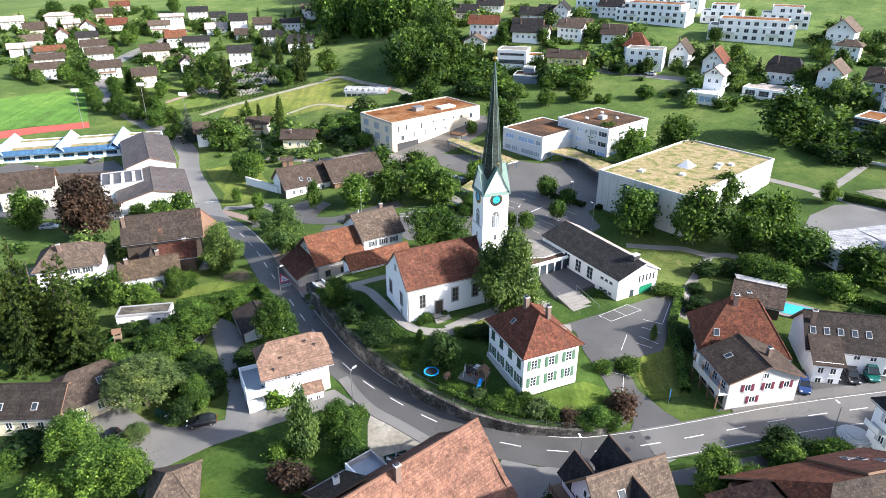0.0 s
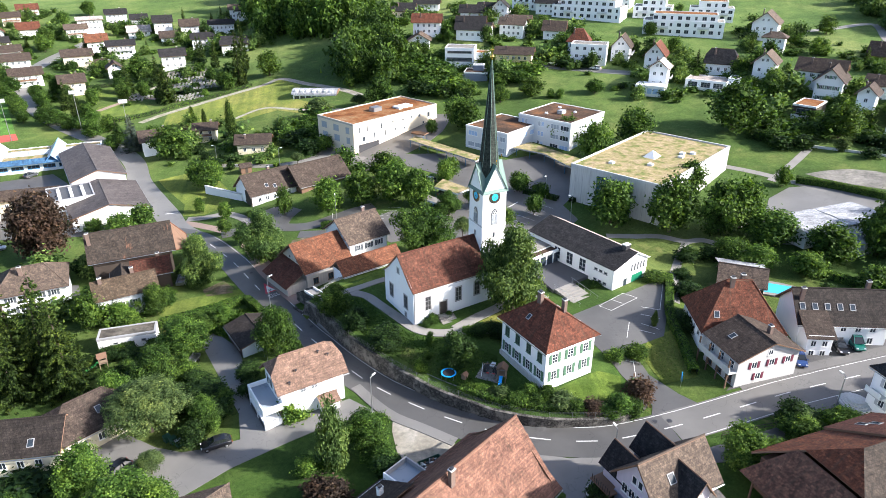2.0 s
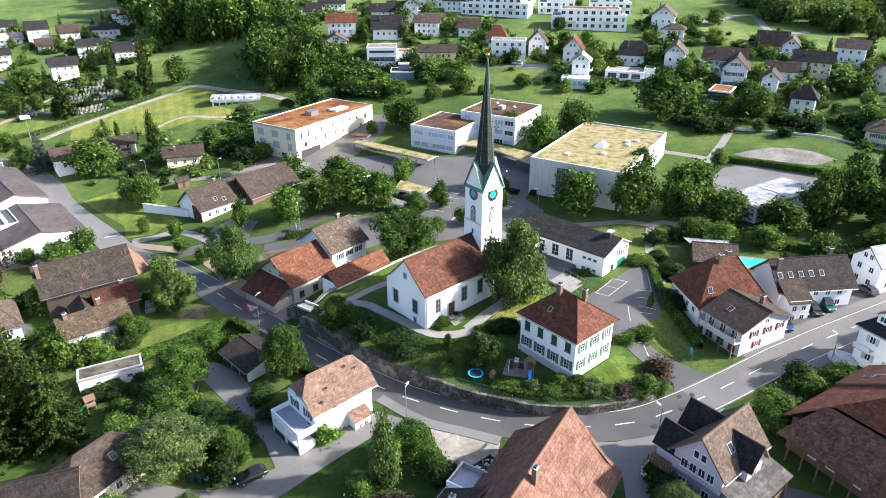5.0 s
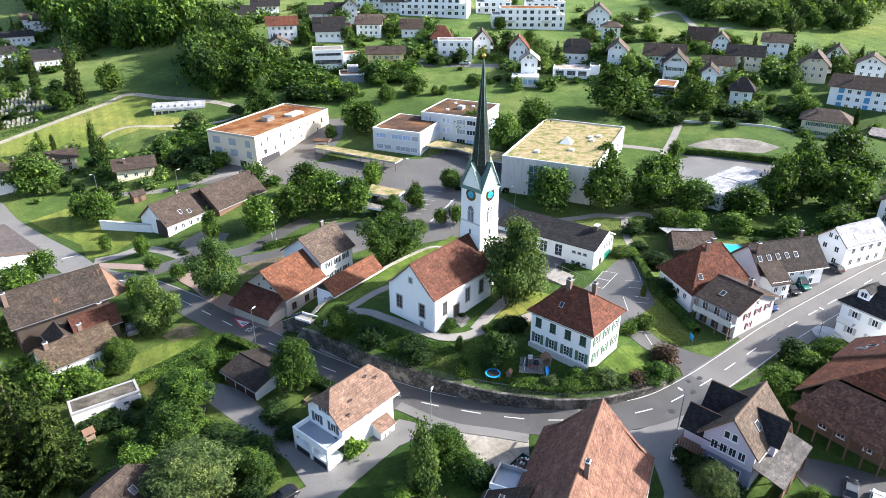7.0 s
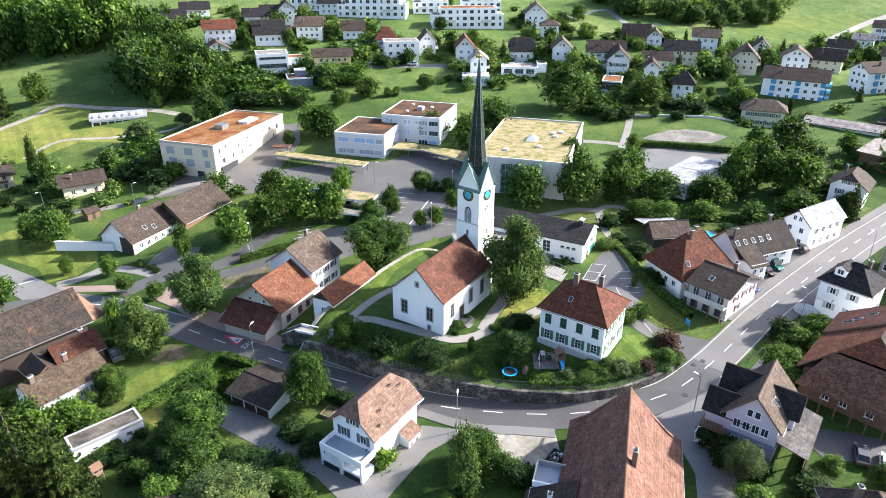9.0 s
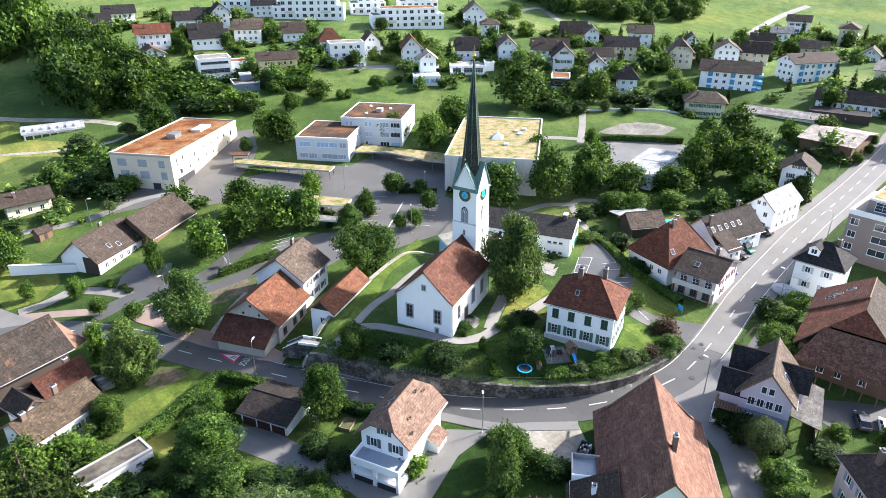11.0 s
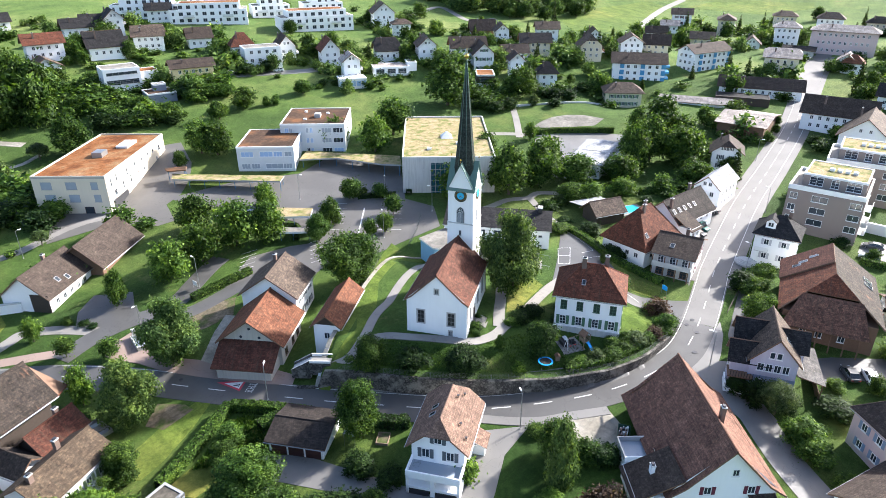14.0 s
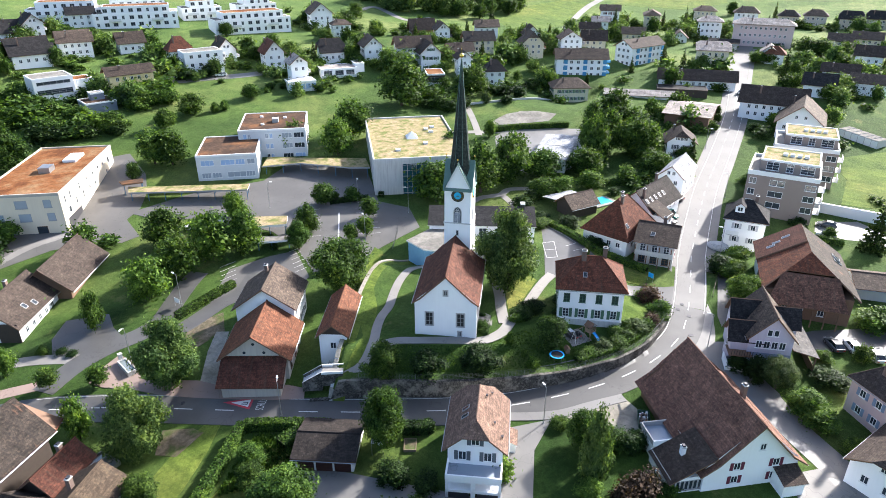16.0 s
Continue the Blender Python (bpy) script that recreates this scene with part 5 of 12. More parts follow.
                p1 = (x_ + 0.2 * math.cos((j + 1) * math.tau / 8), -0.07, z_ + 0.2 * math.sin((j + 1) * math.tau / 8))
                tr.tube(p0, p1, 0.045, 0.045, FRAMEW, 4)
        tr.box(-0.04, -0.1, 0, 0.04, -0.04, 2.1, FRAMEW)
        part("tracery", tr, bf)
        for z_ in (11.9, 8.6, 5.2):
            sl = MB()
            sl.box(-0.24, -0.05, -0.55, 0.24, 0.02, 0.55, CONCRETE)
            sl.box(-0.15, -0.07, -0.45, 0.15, 0.0, 0.45, GLASS)
            part("slit_window", sl, t, at=m @ pose(0, -s, z_))
    sp = MB()
    levels = [(20.6, 2.35), (24.4, 1.82), (27.0, 1.5), (32.5, 0.98), (38.0, 0.46), (42.3, 0.09)]
    for (z0, r0), (z1, r1) in zip(levels, levels[1:]):
        for j in range(8):
            a0, a1 = (j + 0.5) * math.tau / 8, (j + 1.5) * math.tau / 8
            sp.face([(r0 * math.cos(a0), r0 * math.sin(a0), z0), (r0 * math.cos(a1), r0 * math.sin(a1), z0), (r1 * math.cos(a1), r1 * math.sin(a1), z1), (r1 * math.cos(a0), r1 * math.sin(a0), z1)], SHINGLE)
    spire = part("spire", sp, t, "slender dark shingled octagonal spire")
    for j in range(8):
        hp = MB()
        a0 = (j + 0.5) * math.tau / 8
        for (z0, r0), (z1, r1) in zip(levels[1:], levels[2:]):
            hp.tube((r0 * math.cos(a0), r0 * math.sin(a0), z0), (r1 * math.cos(a0), r1 * math.sin(a0), z1), 0.045, 0.035, COPPER, 4)
        part("hip_roll", hp, spire)
    bl = MB()
    for j in range(6):
        t0, t1 = math.pi * j / 6, math.pi * (j + 1) / 6
        for k_ in range(12):
            a0, a1 = k_ * math.tau / 12, (k_ + 1) * math.tau / 12
            P = lambda th, a: (0.38 * math.sin(th) * math.cos(a), 0.38 * math.sin(th) * math.sin(a), 42.9 - 0.38 * math.cos(th))
            bl.face([P(t0, a0), P(t0, a1), P(t1, a1), P(t1, a0)], GOLD)
    bl.tube((0, 0, 42.2), (0, 0, 44.6), 0.05, 0.03, GOLD, 6)
    bl.box(-0.42, -0.03, 43.9, 0.42, 0.03, 44.0, GOLD)
    part("ball_and_cross", bl, spire, "gilt ball and cross")
    return t


build_tower()


def build_church_hall():
    h = thing("church_hall", 34.6, 115.9, 9.4, 117.6, "white church hall with shallow black roof and green garage door", "hall")
    L, W, e, r = 23.3, 10.6, 5.0, 7.1
    x, hw = L / 2 - 0.35, W / 2 - 0.4
    yr = -1.2
    mb = MB()
    top = lambda y: e + (r - e) * (1 - abs(y - yr) / (W / 2 + (yr if y > yr else -yr) * (1 if y <= yr else -1))) - 0.2
    zn, zs = e - 0.1, e - 0.1
    mb.face([(-x, -hw, -2), (x, -hw, -2), (x, -hw, zs), (-x, -hw, zs)], WHITE)
    mb.face([(x, hw, -2), (-x, hw, -2), (-x, hw, zn), (x, hw, zn)], WHITE)
    for sx in (-1, 1):
        q = [(sx * x, -hw * sx, -2), (sx * x, hw * sx, -2), (sx * x, hw * sx, zn), (sx * x, yr, r - 0.25), (sx * x, -hw * sx, zs)]
        mb.face(q, WHITE)
    part("wall", mb, h)
    rf = MB()
    X = L / 2
    rf.slab([(X, W / 2, e), (-X, W / 2, e), (-X, yr, r), (X, yr, r)], 0.22, SLATE, FRAMEW)
    part("roof", rf, h, "black tiled slope")
    rs = MB()
    rs.slab([(-X, -W / 2, e), (X, -W / 2, e), (X, yr, r), (-X, yr, r)], 0.22, ETERNIT, FRAMEW)
    part("roof_back", rs, h, "pale fibre-cement slope")
    # end gable towards the court: garage door, narrow windows
    d = MB()
    d.box(-1.6, -0.05, 0, 1.6, 0.03, 2.2, GREENDOOR)
    for k in range(4):
        d.box(-1.55, -0.07, 0.1 + k * 0.52, 1.55, -0.04, 0.5 + k * 0.52, GREENDOOR)
    part("garage_door", d, h, "dark green garage door", at=wall_spot(x, hw, "w", 2.2, 0.1))
    for k in range(5):
        add_window(h, wall_spot(x, hw, "w", 0.3 + k * 0.9, 3.9), 0.5, 1.6, FRAMEG, bars=1)
    pd = MB()
    pd.box(-0.5, -0.05, 0, 0.5, 0.03, 2.1, GLASS)
    part("door", pd, h, at=wall_spot(x, hw, "w", -1.3, 0))
    # court side
    for k in range(3):
        add_window(h, wall_spot(x, hw, "n", 7.0 + k * 1.2, 3.6), 0.8, 0.5, FRAMEG, bars=1)
        add_window(h, wall_spot(x, hw, "n", 7.0 + k * 1.2, 1.4), 0.8, 0.5, FRAMEG, bars=1)
    for a in (-3.2, 0.2, 3.6):
        add_window(h, wall_spot(x, hw, "n", a, 3.1), 1.7, 2.6, FRAMEW, bars=2)
    c = MB()
    c.box(-0.45, -0.7, r - 0.6, 0.45, 0.7, r + 0.7, DARKMETAL)
    c.box(-0.5, -0.75, r + 0.7, 0.5, 0.75, r + 0.9, CONCRETE)
    part("chimney", c, h, at=pose(-9.0, yr + 0.3, 0))
    # glazed wing between hall and tower
    w = thing("hall_wing", 24.4, 117.6, 10.0, 27.6, "low flat-roofed glazed wing of the church hall", "building")
    flat_block(w, -6.2, -3.3, 6.2, 3.6, -2, 3.3, WHITE, GRAVELBROWN, FRAMEW)
    for k in range(6):
        add_window(w, wall_spot(6.2, 3.3, "s", -4.6 + k * 1.85, 1.75), 1.7, 2.3, FRAMEW, bars=1)
    bl = MB()
    bl.box(-2.0, -0.06, -1.2, 2.0, 0.02, 1.2, BLUEPALE)
    part("blue_panel", bl, w, "pale blue wall panel", at=wall_spot(6.2, 3.5, "w", 0.3, 1.8))
    # low annexe behind the tower
    n = thing("parish_annexe", 22.0, 120.0, 8.6, 0, "low annexe with pale blue walls and grey flat roof", "building")
    outline = [(-5.9, -0.4), (-4.8, -4.4), (2.0, -4.0), (7.0, -1.0), (6.5, 3.0), (-4.0, 4.6)]
    body = MB()
    body.prism(outline, 0, 4.5, BLUEPALE)
    part("wall", body, n)
    lid = MB()
    lid.prism([(x_ * 1.06, y_ * 1.06) for x_, y_ in outline], 4.5, 4.8, FRAMEW, GRAVELGREY)
    part("roof", lid, n, "grey gravelled flat roof with white edge")
    door = MB()
    door.box(-0.9, -0.05, 0, 0.9, 0.03, 2.2, GLASS)
    part("glass_door", door, n, at=pose(-5.33, -2.45, 1.5, 0, 0, -75))
    # dark paving colour holds the shade that the hall throws here
    t = MB()
    t.prism([(22.2, 112.9), (24.2, 104.6), (29.3, 107.2), (34.9, 110.0), (30.6, 118.2)], 9.3, 10.72, DARKPAVE)
    tagged(new("hall_terrace", t.mesh("hall_terrace")), "paved terrace above the steps, darkened as if in the hall's shade", "terrace", kind="structure")
    s = thing("outdoor_stairs", 26.7, 105.9, 9.4, 27.0, "broad pale stone stairs with metal handrails", "stairs")
    n = 8
    for k in range(n):
        a = MB()
        a.box(-2.4, -6.6 + k * 0.82, -0.6, 2.4, -6.6 + (k + 1) * 0.82 + 0.03, 0.3 + (k + 1) * 0.125, PAVING)
        part("step", a, s)
    for sx in (-2.3, 2.3):
        a = MB()
        a.tube((sx, -6.6, 1.25), (sx, 0.2, 2.25), 0.035, 0.035, METAL, 6)
        for k in range(5):
            y = -6.4 + k * 1.6
            a.tube((sx, y, 0.2), (sx, y, 1.28 + (y + 6.6) * 0.147), 0.03, 0.03, METAL, 6)
        part("handrail", a, s)


build_church_hall()


def build_rectory():
    r = house("house", 16.8, 85.2, 111.5, 12.3, 10.6, 9.3, 15.8, 20.0, WHITE, REDTILE, "hip", 4.6, label="white rectory with green shutters and red hipped roof", wins="", chimneys=())
    hl, hw = 12.3 / 2 - 0.6, 10.6 / 2 - 0.6
    for a in (-4.1, -1.4, 1.4, 4.1):
        add_window(r, wall_spot(hl, hw, "n", a, 4.7), 1.1, 1.7, GREENFRAME, DARKSHUTTER, bars=2)
        add_window(r, wall_spot(hl, hw, "n", a, 1.7), 1.1, 1.7, bars=2, shutter=GREENSH)
        add_window(r, wall_spot(hl, hw, "s", a, 4.7), 1.1, 1.7, bars=2, shutter=GREENSH)
    for a in (-3.0, 0.0, 3.0):
        for z in (4.7, 1.7):
            add_window(r, wall_spot(hl, hw, "w", a, z), 1.1, 1.7, bars=2, shutter=GREENSH)
            add_window(r, wall_spot(hl, hw, "e", a, z), 1.1, 1.7, bars=2, shutter=GREENSH)
    chimney(r, 1.5, 0.6, 8.5, 11.9, 0.8)
    chimney(r, -2.2, -1.0, 8.0, 11.9, 0.7)
    for x_, t_, s_ in ((1.2, 0.45, "n"), (-2.5, 0.3, "s"), (2.5, 0.3, "s")):
        skylight(r, x_, t_, s_, 12.3, 10.6, 6.5, 10.7, 0.7, 1.0)
    b = MB()
    b.box(-5.7, 4.75, -1.5, 5.7, 4.95, 0.45, CONCRETE)
    part("plinth", b, r, "grey stone plinth")
    return r


build_rectory()


def build_house_a():
    h = house("house", -21.4, 88.0, 23.2, 11.4, 8.7, 3.6, 9.8, 13.7, WHITE, SALMONTILE, "half", 2.0, label="white house with faded salmon roof, loggia and two garages", wins="", chimneys=(), over=0.7, overx=0.7)
    hl, hw = 11.4 / 2 - 0.7, 8.7 / 2 - 0.7
    for a, z, sh in ((-1.7, 5.0, GREYSH), (1.7, 5.0, GREYSH)):
        add_window(h, wall_spot(hl, hw, "w", a, z), 1.1, 1.5, bars=2, shutter=sh)
    add_window(h, wall_spot(hl, hw, "w", 0.0, 7.4), 1.1, 1.1, bars=2, shutter=GREYSH)
    for a in (-3.5, -1.0, 1.5, 3.6):
        add_window(h, wall_spot(hl, hw, "n", a, 4.6), 1.0, 1.3, bars=2, shutter=GREYSH)
    add_window(h, wall_spot(hl, hw, "s", 3.6, 2.6), 0.5, 1.7, bars=1)
    for a in (-1.0, 0.9):
        add_window(h, wall_spot(hl, hw, "e", a, 4.6), 1.0, 1.3, bars=2)
    for a in (-1.6, 0.2):
        add_window(h, wall_spot(hl, hw, "s", a, 5.4), 1.0, 0.8, bars=2)
    # loggia block with garages in front of the gable
    b = MB()
    x0, x1 = -hl - 3.0, -hl
    b.box(x0, -hw, -2.0, x1 - 0.01, hw, -0.55, WHITE)
    for y0, y1 in ((-hw, -hw + 0.35), (-0.3, 0.3), (hw - 0.35, hw)):
        b.box(x0, y0, -0.55, x0 + 0.35, y1, 3.4, WHITE)
    b.box(x0, -hw, 1.35, x1 - 0.01, hw, 1.75, WHITE)
    b.box(x0, -hw, 3.1, x1 - 0.01, hw, 3.5, WHITE)
    # back wall in near-black timber colour, painting the shade inside the openings
    b.box(x1 - 0.35, -hw, -0.55, x1 - 0.01, hw, 3.1, DARKWOOD)
    for y in (-hw, hw - 0.25):
        b.box(x0, y, -0.55, x1 - 0.01, y + 0.25, 1.4, WHITE)
    lg = part("loggia", b, h, "white loggia block under a terrace")
    p = MB()
    for q in ((x0, -hw - 0.05, x0 + 0.2, hw + 0.05), (x0 + 0.2, -hw - 0.05, x1, -hw + 0.15), (x0 + 0.2, hw - 0.15, x1, hw + 0.05)):
        p.box(q[0], q[1], 3.5, q[2], q[3], 4.25, WHITE)
    part("parapet", p, lg)
    tf = MB()
    tf.box(x0 + 0.2, -hw + 0.15, 3.504, x1 - 0.02, hw - 0.15, 3.53, PALEFLOOR)
    part("terrace_floor", tf, lg, "pale blue-grey terrace floor")
    for y in (-1.85, 1.85):
        g = MB()
        g.box(x0 + 0.02, y - 1.35, -0.6, x0 + 0.1, y + 1.35, 1.3, DARKMETAL)
        for k in range(5):
            g.box(x0 - 0.01, y - 1.3, -0.55 + k * 0.37, x0 + 0.05, y + 1.3, -0.25 + k * 0.37, DARKMETAL)
        part("garage_door", g, lg, "dark garage door")
    # porch on the long side
    q = MB()
    q.box(0.6, -hw - 1.7, -1.5, 3.4, -hw - 0.01, 2.5, WHITE)
    po = part("porch", q, h, "white porch with lean-to roof")
    rf = MB()
    rf.slab([(0.35, -hw - 2.0, 2.45), (3.65, -hw - 2.0, 2.45), (3.65, -hw, 3.4), (0.35, -hw, 3.4)], 0.14, SALMONTILE, FRAMEW)
    part("porch_roof", rf, po)
    for a in (1.3, 2.5):
        add_window(po, pose(a, -hw - 1.7, 1.2), 0.7, 1.1, bars=2)
    rng = np.random.default_rng(5)
    v, f = leaf_cloud(rng, [(-4.4 + 0.55 * k, -hw - 0.3, 0.2 + 0.42 * j) for k in range(6) for j in range(8 - k)], [(0.55, 0.34, 0.5)] * 33, 1600, 0.28)
    part("climbing_vine", crown_mesh("climbing_vine", v, f, LEAFYEL), h, "bright green vine on the wall")
    for k, (x_, t_) in enumerate(((-3.5, 0.2), (-2.0, 0.45), (2.2, 0.75), (3.5, 0.6))):
        vp = MB()
        z = 6.2 + 3.9 * t_
        y = -8.7 / 2 * (1 - t_)
        vp.tube((x_, y, z), (x_, y, z + 0.45), 0.05, 0.05, DARKMETAL, 6)
        vp.box(x_ - 0.16, y - 0.16, z + 0.4, x_ + 0.16, y + 0.16, z + 0.5, DARKMETAL)
        part("roof_vent", vp, h)
    for x_ in (-1.4, 0.2):
        skylight(h, x_, 0.62, "n", 11.4, 8.7, 6.2, 10.1, 0.7, 1.2)
    return h


def build_barn():
    L, W, e, r = 20.5, 15.4, 3.0, 10.5
    b = thing("farmhouse", -1.3, 59.8, 4.6, 38.9, "farmhouse and barn under one big weathered tiled roof", "farmhouse")
    hl, hw = L / 2 - 0.8, W / 2 - 1.0
    w = MB()
    zt, k = e + 0.75, 0.98
    w.face([(-hl, hw, -2), (-hl, -hw, -2), (-hl, -hw, zt), (-hl, 0, r - 0.35), (-hl, hw, zt)], WHITE)
    w.face([(hl, -hw, -2), (hl, hw, -2), (hl, hw, zt), (hl, 0, r - 0.35), (hl, -hw, zt)], BROWNWOOD)
    w.face([(-hl, -hw, -2), (-2, -hw, -2), (-2, -hw, zt), (-hl, -hw, zt)], WHITE)
    w.face([(-2, -hw, -2), (hl, -hw, -2), (hl, -hw, zt), (-2, -hw, zt)], BROWNWOOD)
    w.face([(-2, hw, -2), (-hl, hw, -2), (-hl, hw, zt), (-2, hw, zt)], WHITE)
    w.face([(hl, hw, -2), (-2, hw, -2), (-2, hw, zt), (hl, hw, zt)], BROWNWOOD)
    part("wall", w, b)
    roof_parts(b, L, W, e, r, BARNTILE, flare=0.3)
    gutter(b, L, W, e, "s")
    hip = MB()
    hip.slab([(hl + 0.9, -2.0, 8.4), (hl + 0.9, 2.0, 8.4), (hl - 0.6, 0, r + 0.05)], 0.15, BARNTILE, BROWNWOOD)
    part("hip_end", hip, b)
    for a in (-2.2, 3.4):
        for z in (1.2, 3.5):
            add_window(b, wall_spot(hl, hw, "w", a, z), 1.0, 1.25, bars=2, shutter=MAROONSH)
    add_window(b, wall_spot(hl, hw, "w", 0.9, 6.4), 0.9, 1.1, bars=2)
    # lean-to with terrace cut into its roof
    a = MB()
    a.box(-hl + 0.3, hw - 0.5, -2, -3.2, hw + 4.4, 2.2, WHITE)
    lt = part("annexe", a, b, "white lean-to annexe")
    rf = MB()
    rf.slab([(-3.4, hw + 4.9, 1.9), (-hl - 0.3, hw + 4.9, 1.9), (-hl - 0.3, hw - 1.4, 5.4), (-3.4, hw - 1.4, 5.4)][::1], 0.2, BROWNTILE, BROWNWOOD)
    part("annexe_roof", rf, lt)
    tr = MB()
    tr.box(-3.2, hw + 0.2, -1, 0.6, hw + 4.0, 2.6, WHITE, PALEFLOOR)
    part("roof_terrace", tr, lt, "pale roof terrace")
    tp = MB()
    tp.box(-3.4, hw + 0.2, 2.6, -3.2, hw + 4.2, 3.5, WHITE)
    tp.box(-3.2, hw + 4.0, 2.6, 0.6, hw + 4.2, 3.4, FRAMEG)
    tp.box(0.6, hw + 0.2, 2.6, 0.8, hw + 4.2, 3.4, FRAMEG)
    part("terrace_parapet", tp, lt)
    for k_ in range(7):
        add_window(lt, pose(-hl + 0.3, hw + 3.9 - k_ * 0.62, 0.9, 0, 0, 270), 0.58, 1.6, FRAMEG, bars=1)
    chimney(b, -3.4, -0.9, 9.2, 11.7, 0.7)
    chimney(b, -6.3, hw + 1.6, 2.4, 4.9, 0.7, WHITE)
    pc = MB()
    pc.box(-hl - 2.6, -hw + 0.4, -2, -hl + 0.01, -hw + 3.4, 1.9, WHITE)
    pp = part("porch", pc, b, "small white porch")
    pr = MB()
    pr.slab([(-hl - 2.9, -hw + 3.7, 1.85), (-hl - 2.9, -hw + 0.1, 1.85), (-hl, -hw + 0.1, 2.8), (-hl, -hw + 3.7, 2.8)], 0.14, BROWNTILE, FRAMEW)
    part("porch_roof", pr, pp)
    return b


build_house_a()
build_barn()


def build_chalet():
    c = thing("house", 23.0, 56.4, 6.4, 18.7, "lilac and blue-grey gabled house with dark dormers", "house")
    L, W, e, r = 10.8, 7.9, 5.2, 9.6
    hl, hw = L / 2 - 0.6, W / 2 - 0.6
    part("wall", gable_walls(hl, hw, -2.5, e, r, W, LILAC), c)
    base = MB()
    base.box(-hl - 0.06, -hw - 0.06, -2.5, hl + 0.06, hw + 0.06, 2.5, BLUEGREY)
    part("ground_storey", base, c, "blue-grey ground storey")
    roof_parts(c, L, W, e, r, GREYTILE)
    gutter(c, L, W, e)
    for a in (-0.5, 0.5):
        add_window(c, wall_spot(hl, hw, "w", a, 6.4), 0.8, 1.2, bars=1)
    for k in range(4):
        add_window(c, wall_spot(hl, hw, "w", -1.8 + k * 1.2, 4.1), 1.0, 1.4, bars=2)
    for a in (-1.6, 1.6):
        add_window(c, wall_spot(hl + 0.06, hw, "w", a, 1.2), 1.1, 1.4, bars=2)
    # cross gables
    for nm, x0, sgn, wd, dep, ez, rz in (("side_gable", 1.6, 1, 3.8, 5.2, 6.0, 8.9), ("side_gable", 0.4, -1, 3.6, 4.6, 6.0, 8.7), ("balcony_gable", -2.6, 1, 3.6, 6.0, 4.6, 7.2)):
        g = MB()
        y1 = sgn * dep
        xs = (x0 - wd / 2, x0 + wd / 2)
        g.box(xs[0], min(0.3 * sgn, y1), -2 if nm != "side_gable" or sgn > 0 else 3.0, xs[1], max(0.3 * sgn, y1), ez - 0.15, LILAC)
        tri = [(xs[0], y1, ez - 0.15), (xs[1], y1, ez - 0.15), (x0, y1, rz - 0.2)]
        g.face(tri if sgn < 0 else tri[::-1], LILAC)
        gg = part(nm, g, c)
        rf = MB()
        for sx in (-1, 1):
            q = [(x0 + sx * (wd / 2 + 0.5), y1 + 0.6 * sgn, ez - 0.5), (x0 + sx * (wd / 2 + 0.5), 0, ez - 0.5), (x0, 0, rz), (x0, y1 + 0.6 * sgn, rz)]
            rf.slab(q if sx * sgn < 0 else q[::-1], 0.15, SLATE, BROWNWOOD)
        part("dark_roof", rf, gg, "dark slate cross-gable roof")
        add_window(gg, pose(x0, y1, rz - 2.2, 0, 0, 0 if sgn < 0 else 180), 0.8, 1.0, bars=2)
        add_window(gg, pose(x0, y1, ez - 2.0, 0, 0, 0 if sgn < 0 else 180), 1.1, 1.3, bars=2)
    s = MB()
    s.slab([(-hl - 0.6, -hw - 4.2, 2.9), (hl + 0.4, -hw - 4.2, 2.9), (hl + 0.4, -hw - 0.07, 3.9), (-hl - 0.6, -hw - 0.07, 3.9)], 0.14, OLDETERNIT, BROWNWOOD)
    ln = part("lean_to_roof", s, c, "weathered grey lean-to roof")
    for k in range(4):
        p = MB()
        x_ = -hl + k * 3.0
        p.box(x_, -hw - 4.0, -2, x_ + 0.15, -hw - 3.85, 2.8, BROWNWOOD)
        part("post", p, ln)
    p = MB()
    p.box(-hl - 0.2, -hw - 3.8, -2, hl, -hw - 3.75, 1.0, BROWNWOOD)
    part("boarding", p, ln)
    bl = MB()
    bl.box(-hl - 1.4, hw - 0.6, 2.2, -hl + 1.6, hw + 3.0, 2.4, BROWNWOOD)
    for k in range(9):
        bl.box(-hl - 1.4, hw - 0.6 + k * 0.4, 2.4, -hl - 1.34, hw - 0.5 + k * 0.4, 3.3, DARKWOOD)
    part("balcony", bl, c, "timber balcony")
    skylight(c, -1.6, 0.5, "s", L, W, e, r, 1.0, 1.3)
    tr = MB()
    tr.box(-hl - 1.6, hw - 0.2, -2.5, -hl + 1.5, hw + 3.2, 0.15, WHITE, PALEFLOOR)
    tr.box(-hl - 1.6, hw + 3.0, 0.15, -hl + 1.5, hw + 3.2, 1.0, WHITE)
    part("terrace", tr, c, "white-walled terrace")
    return c


build_chalet()


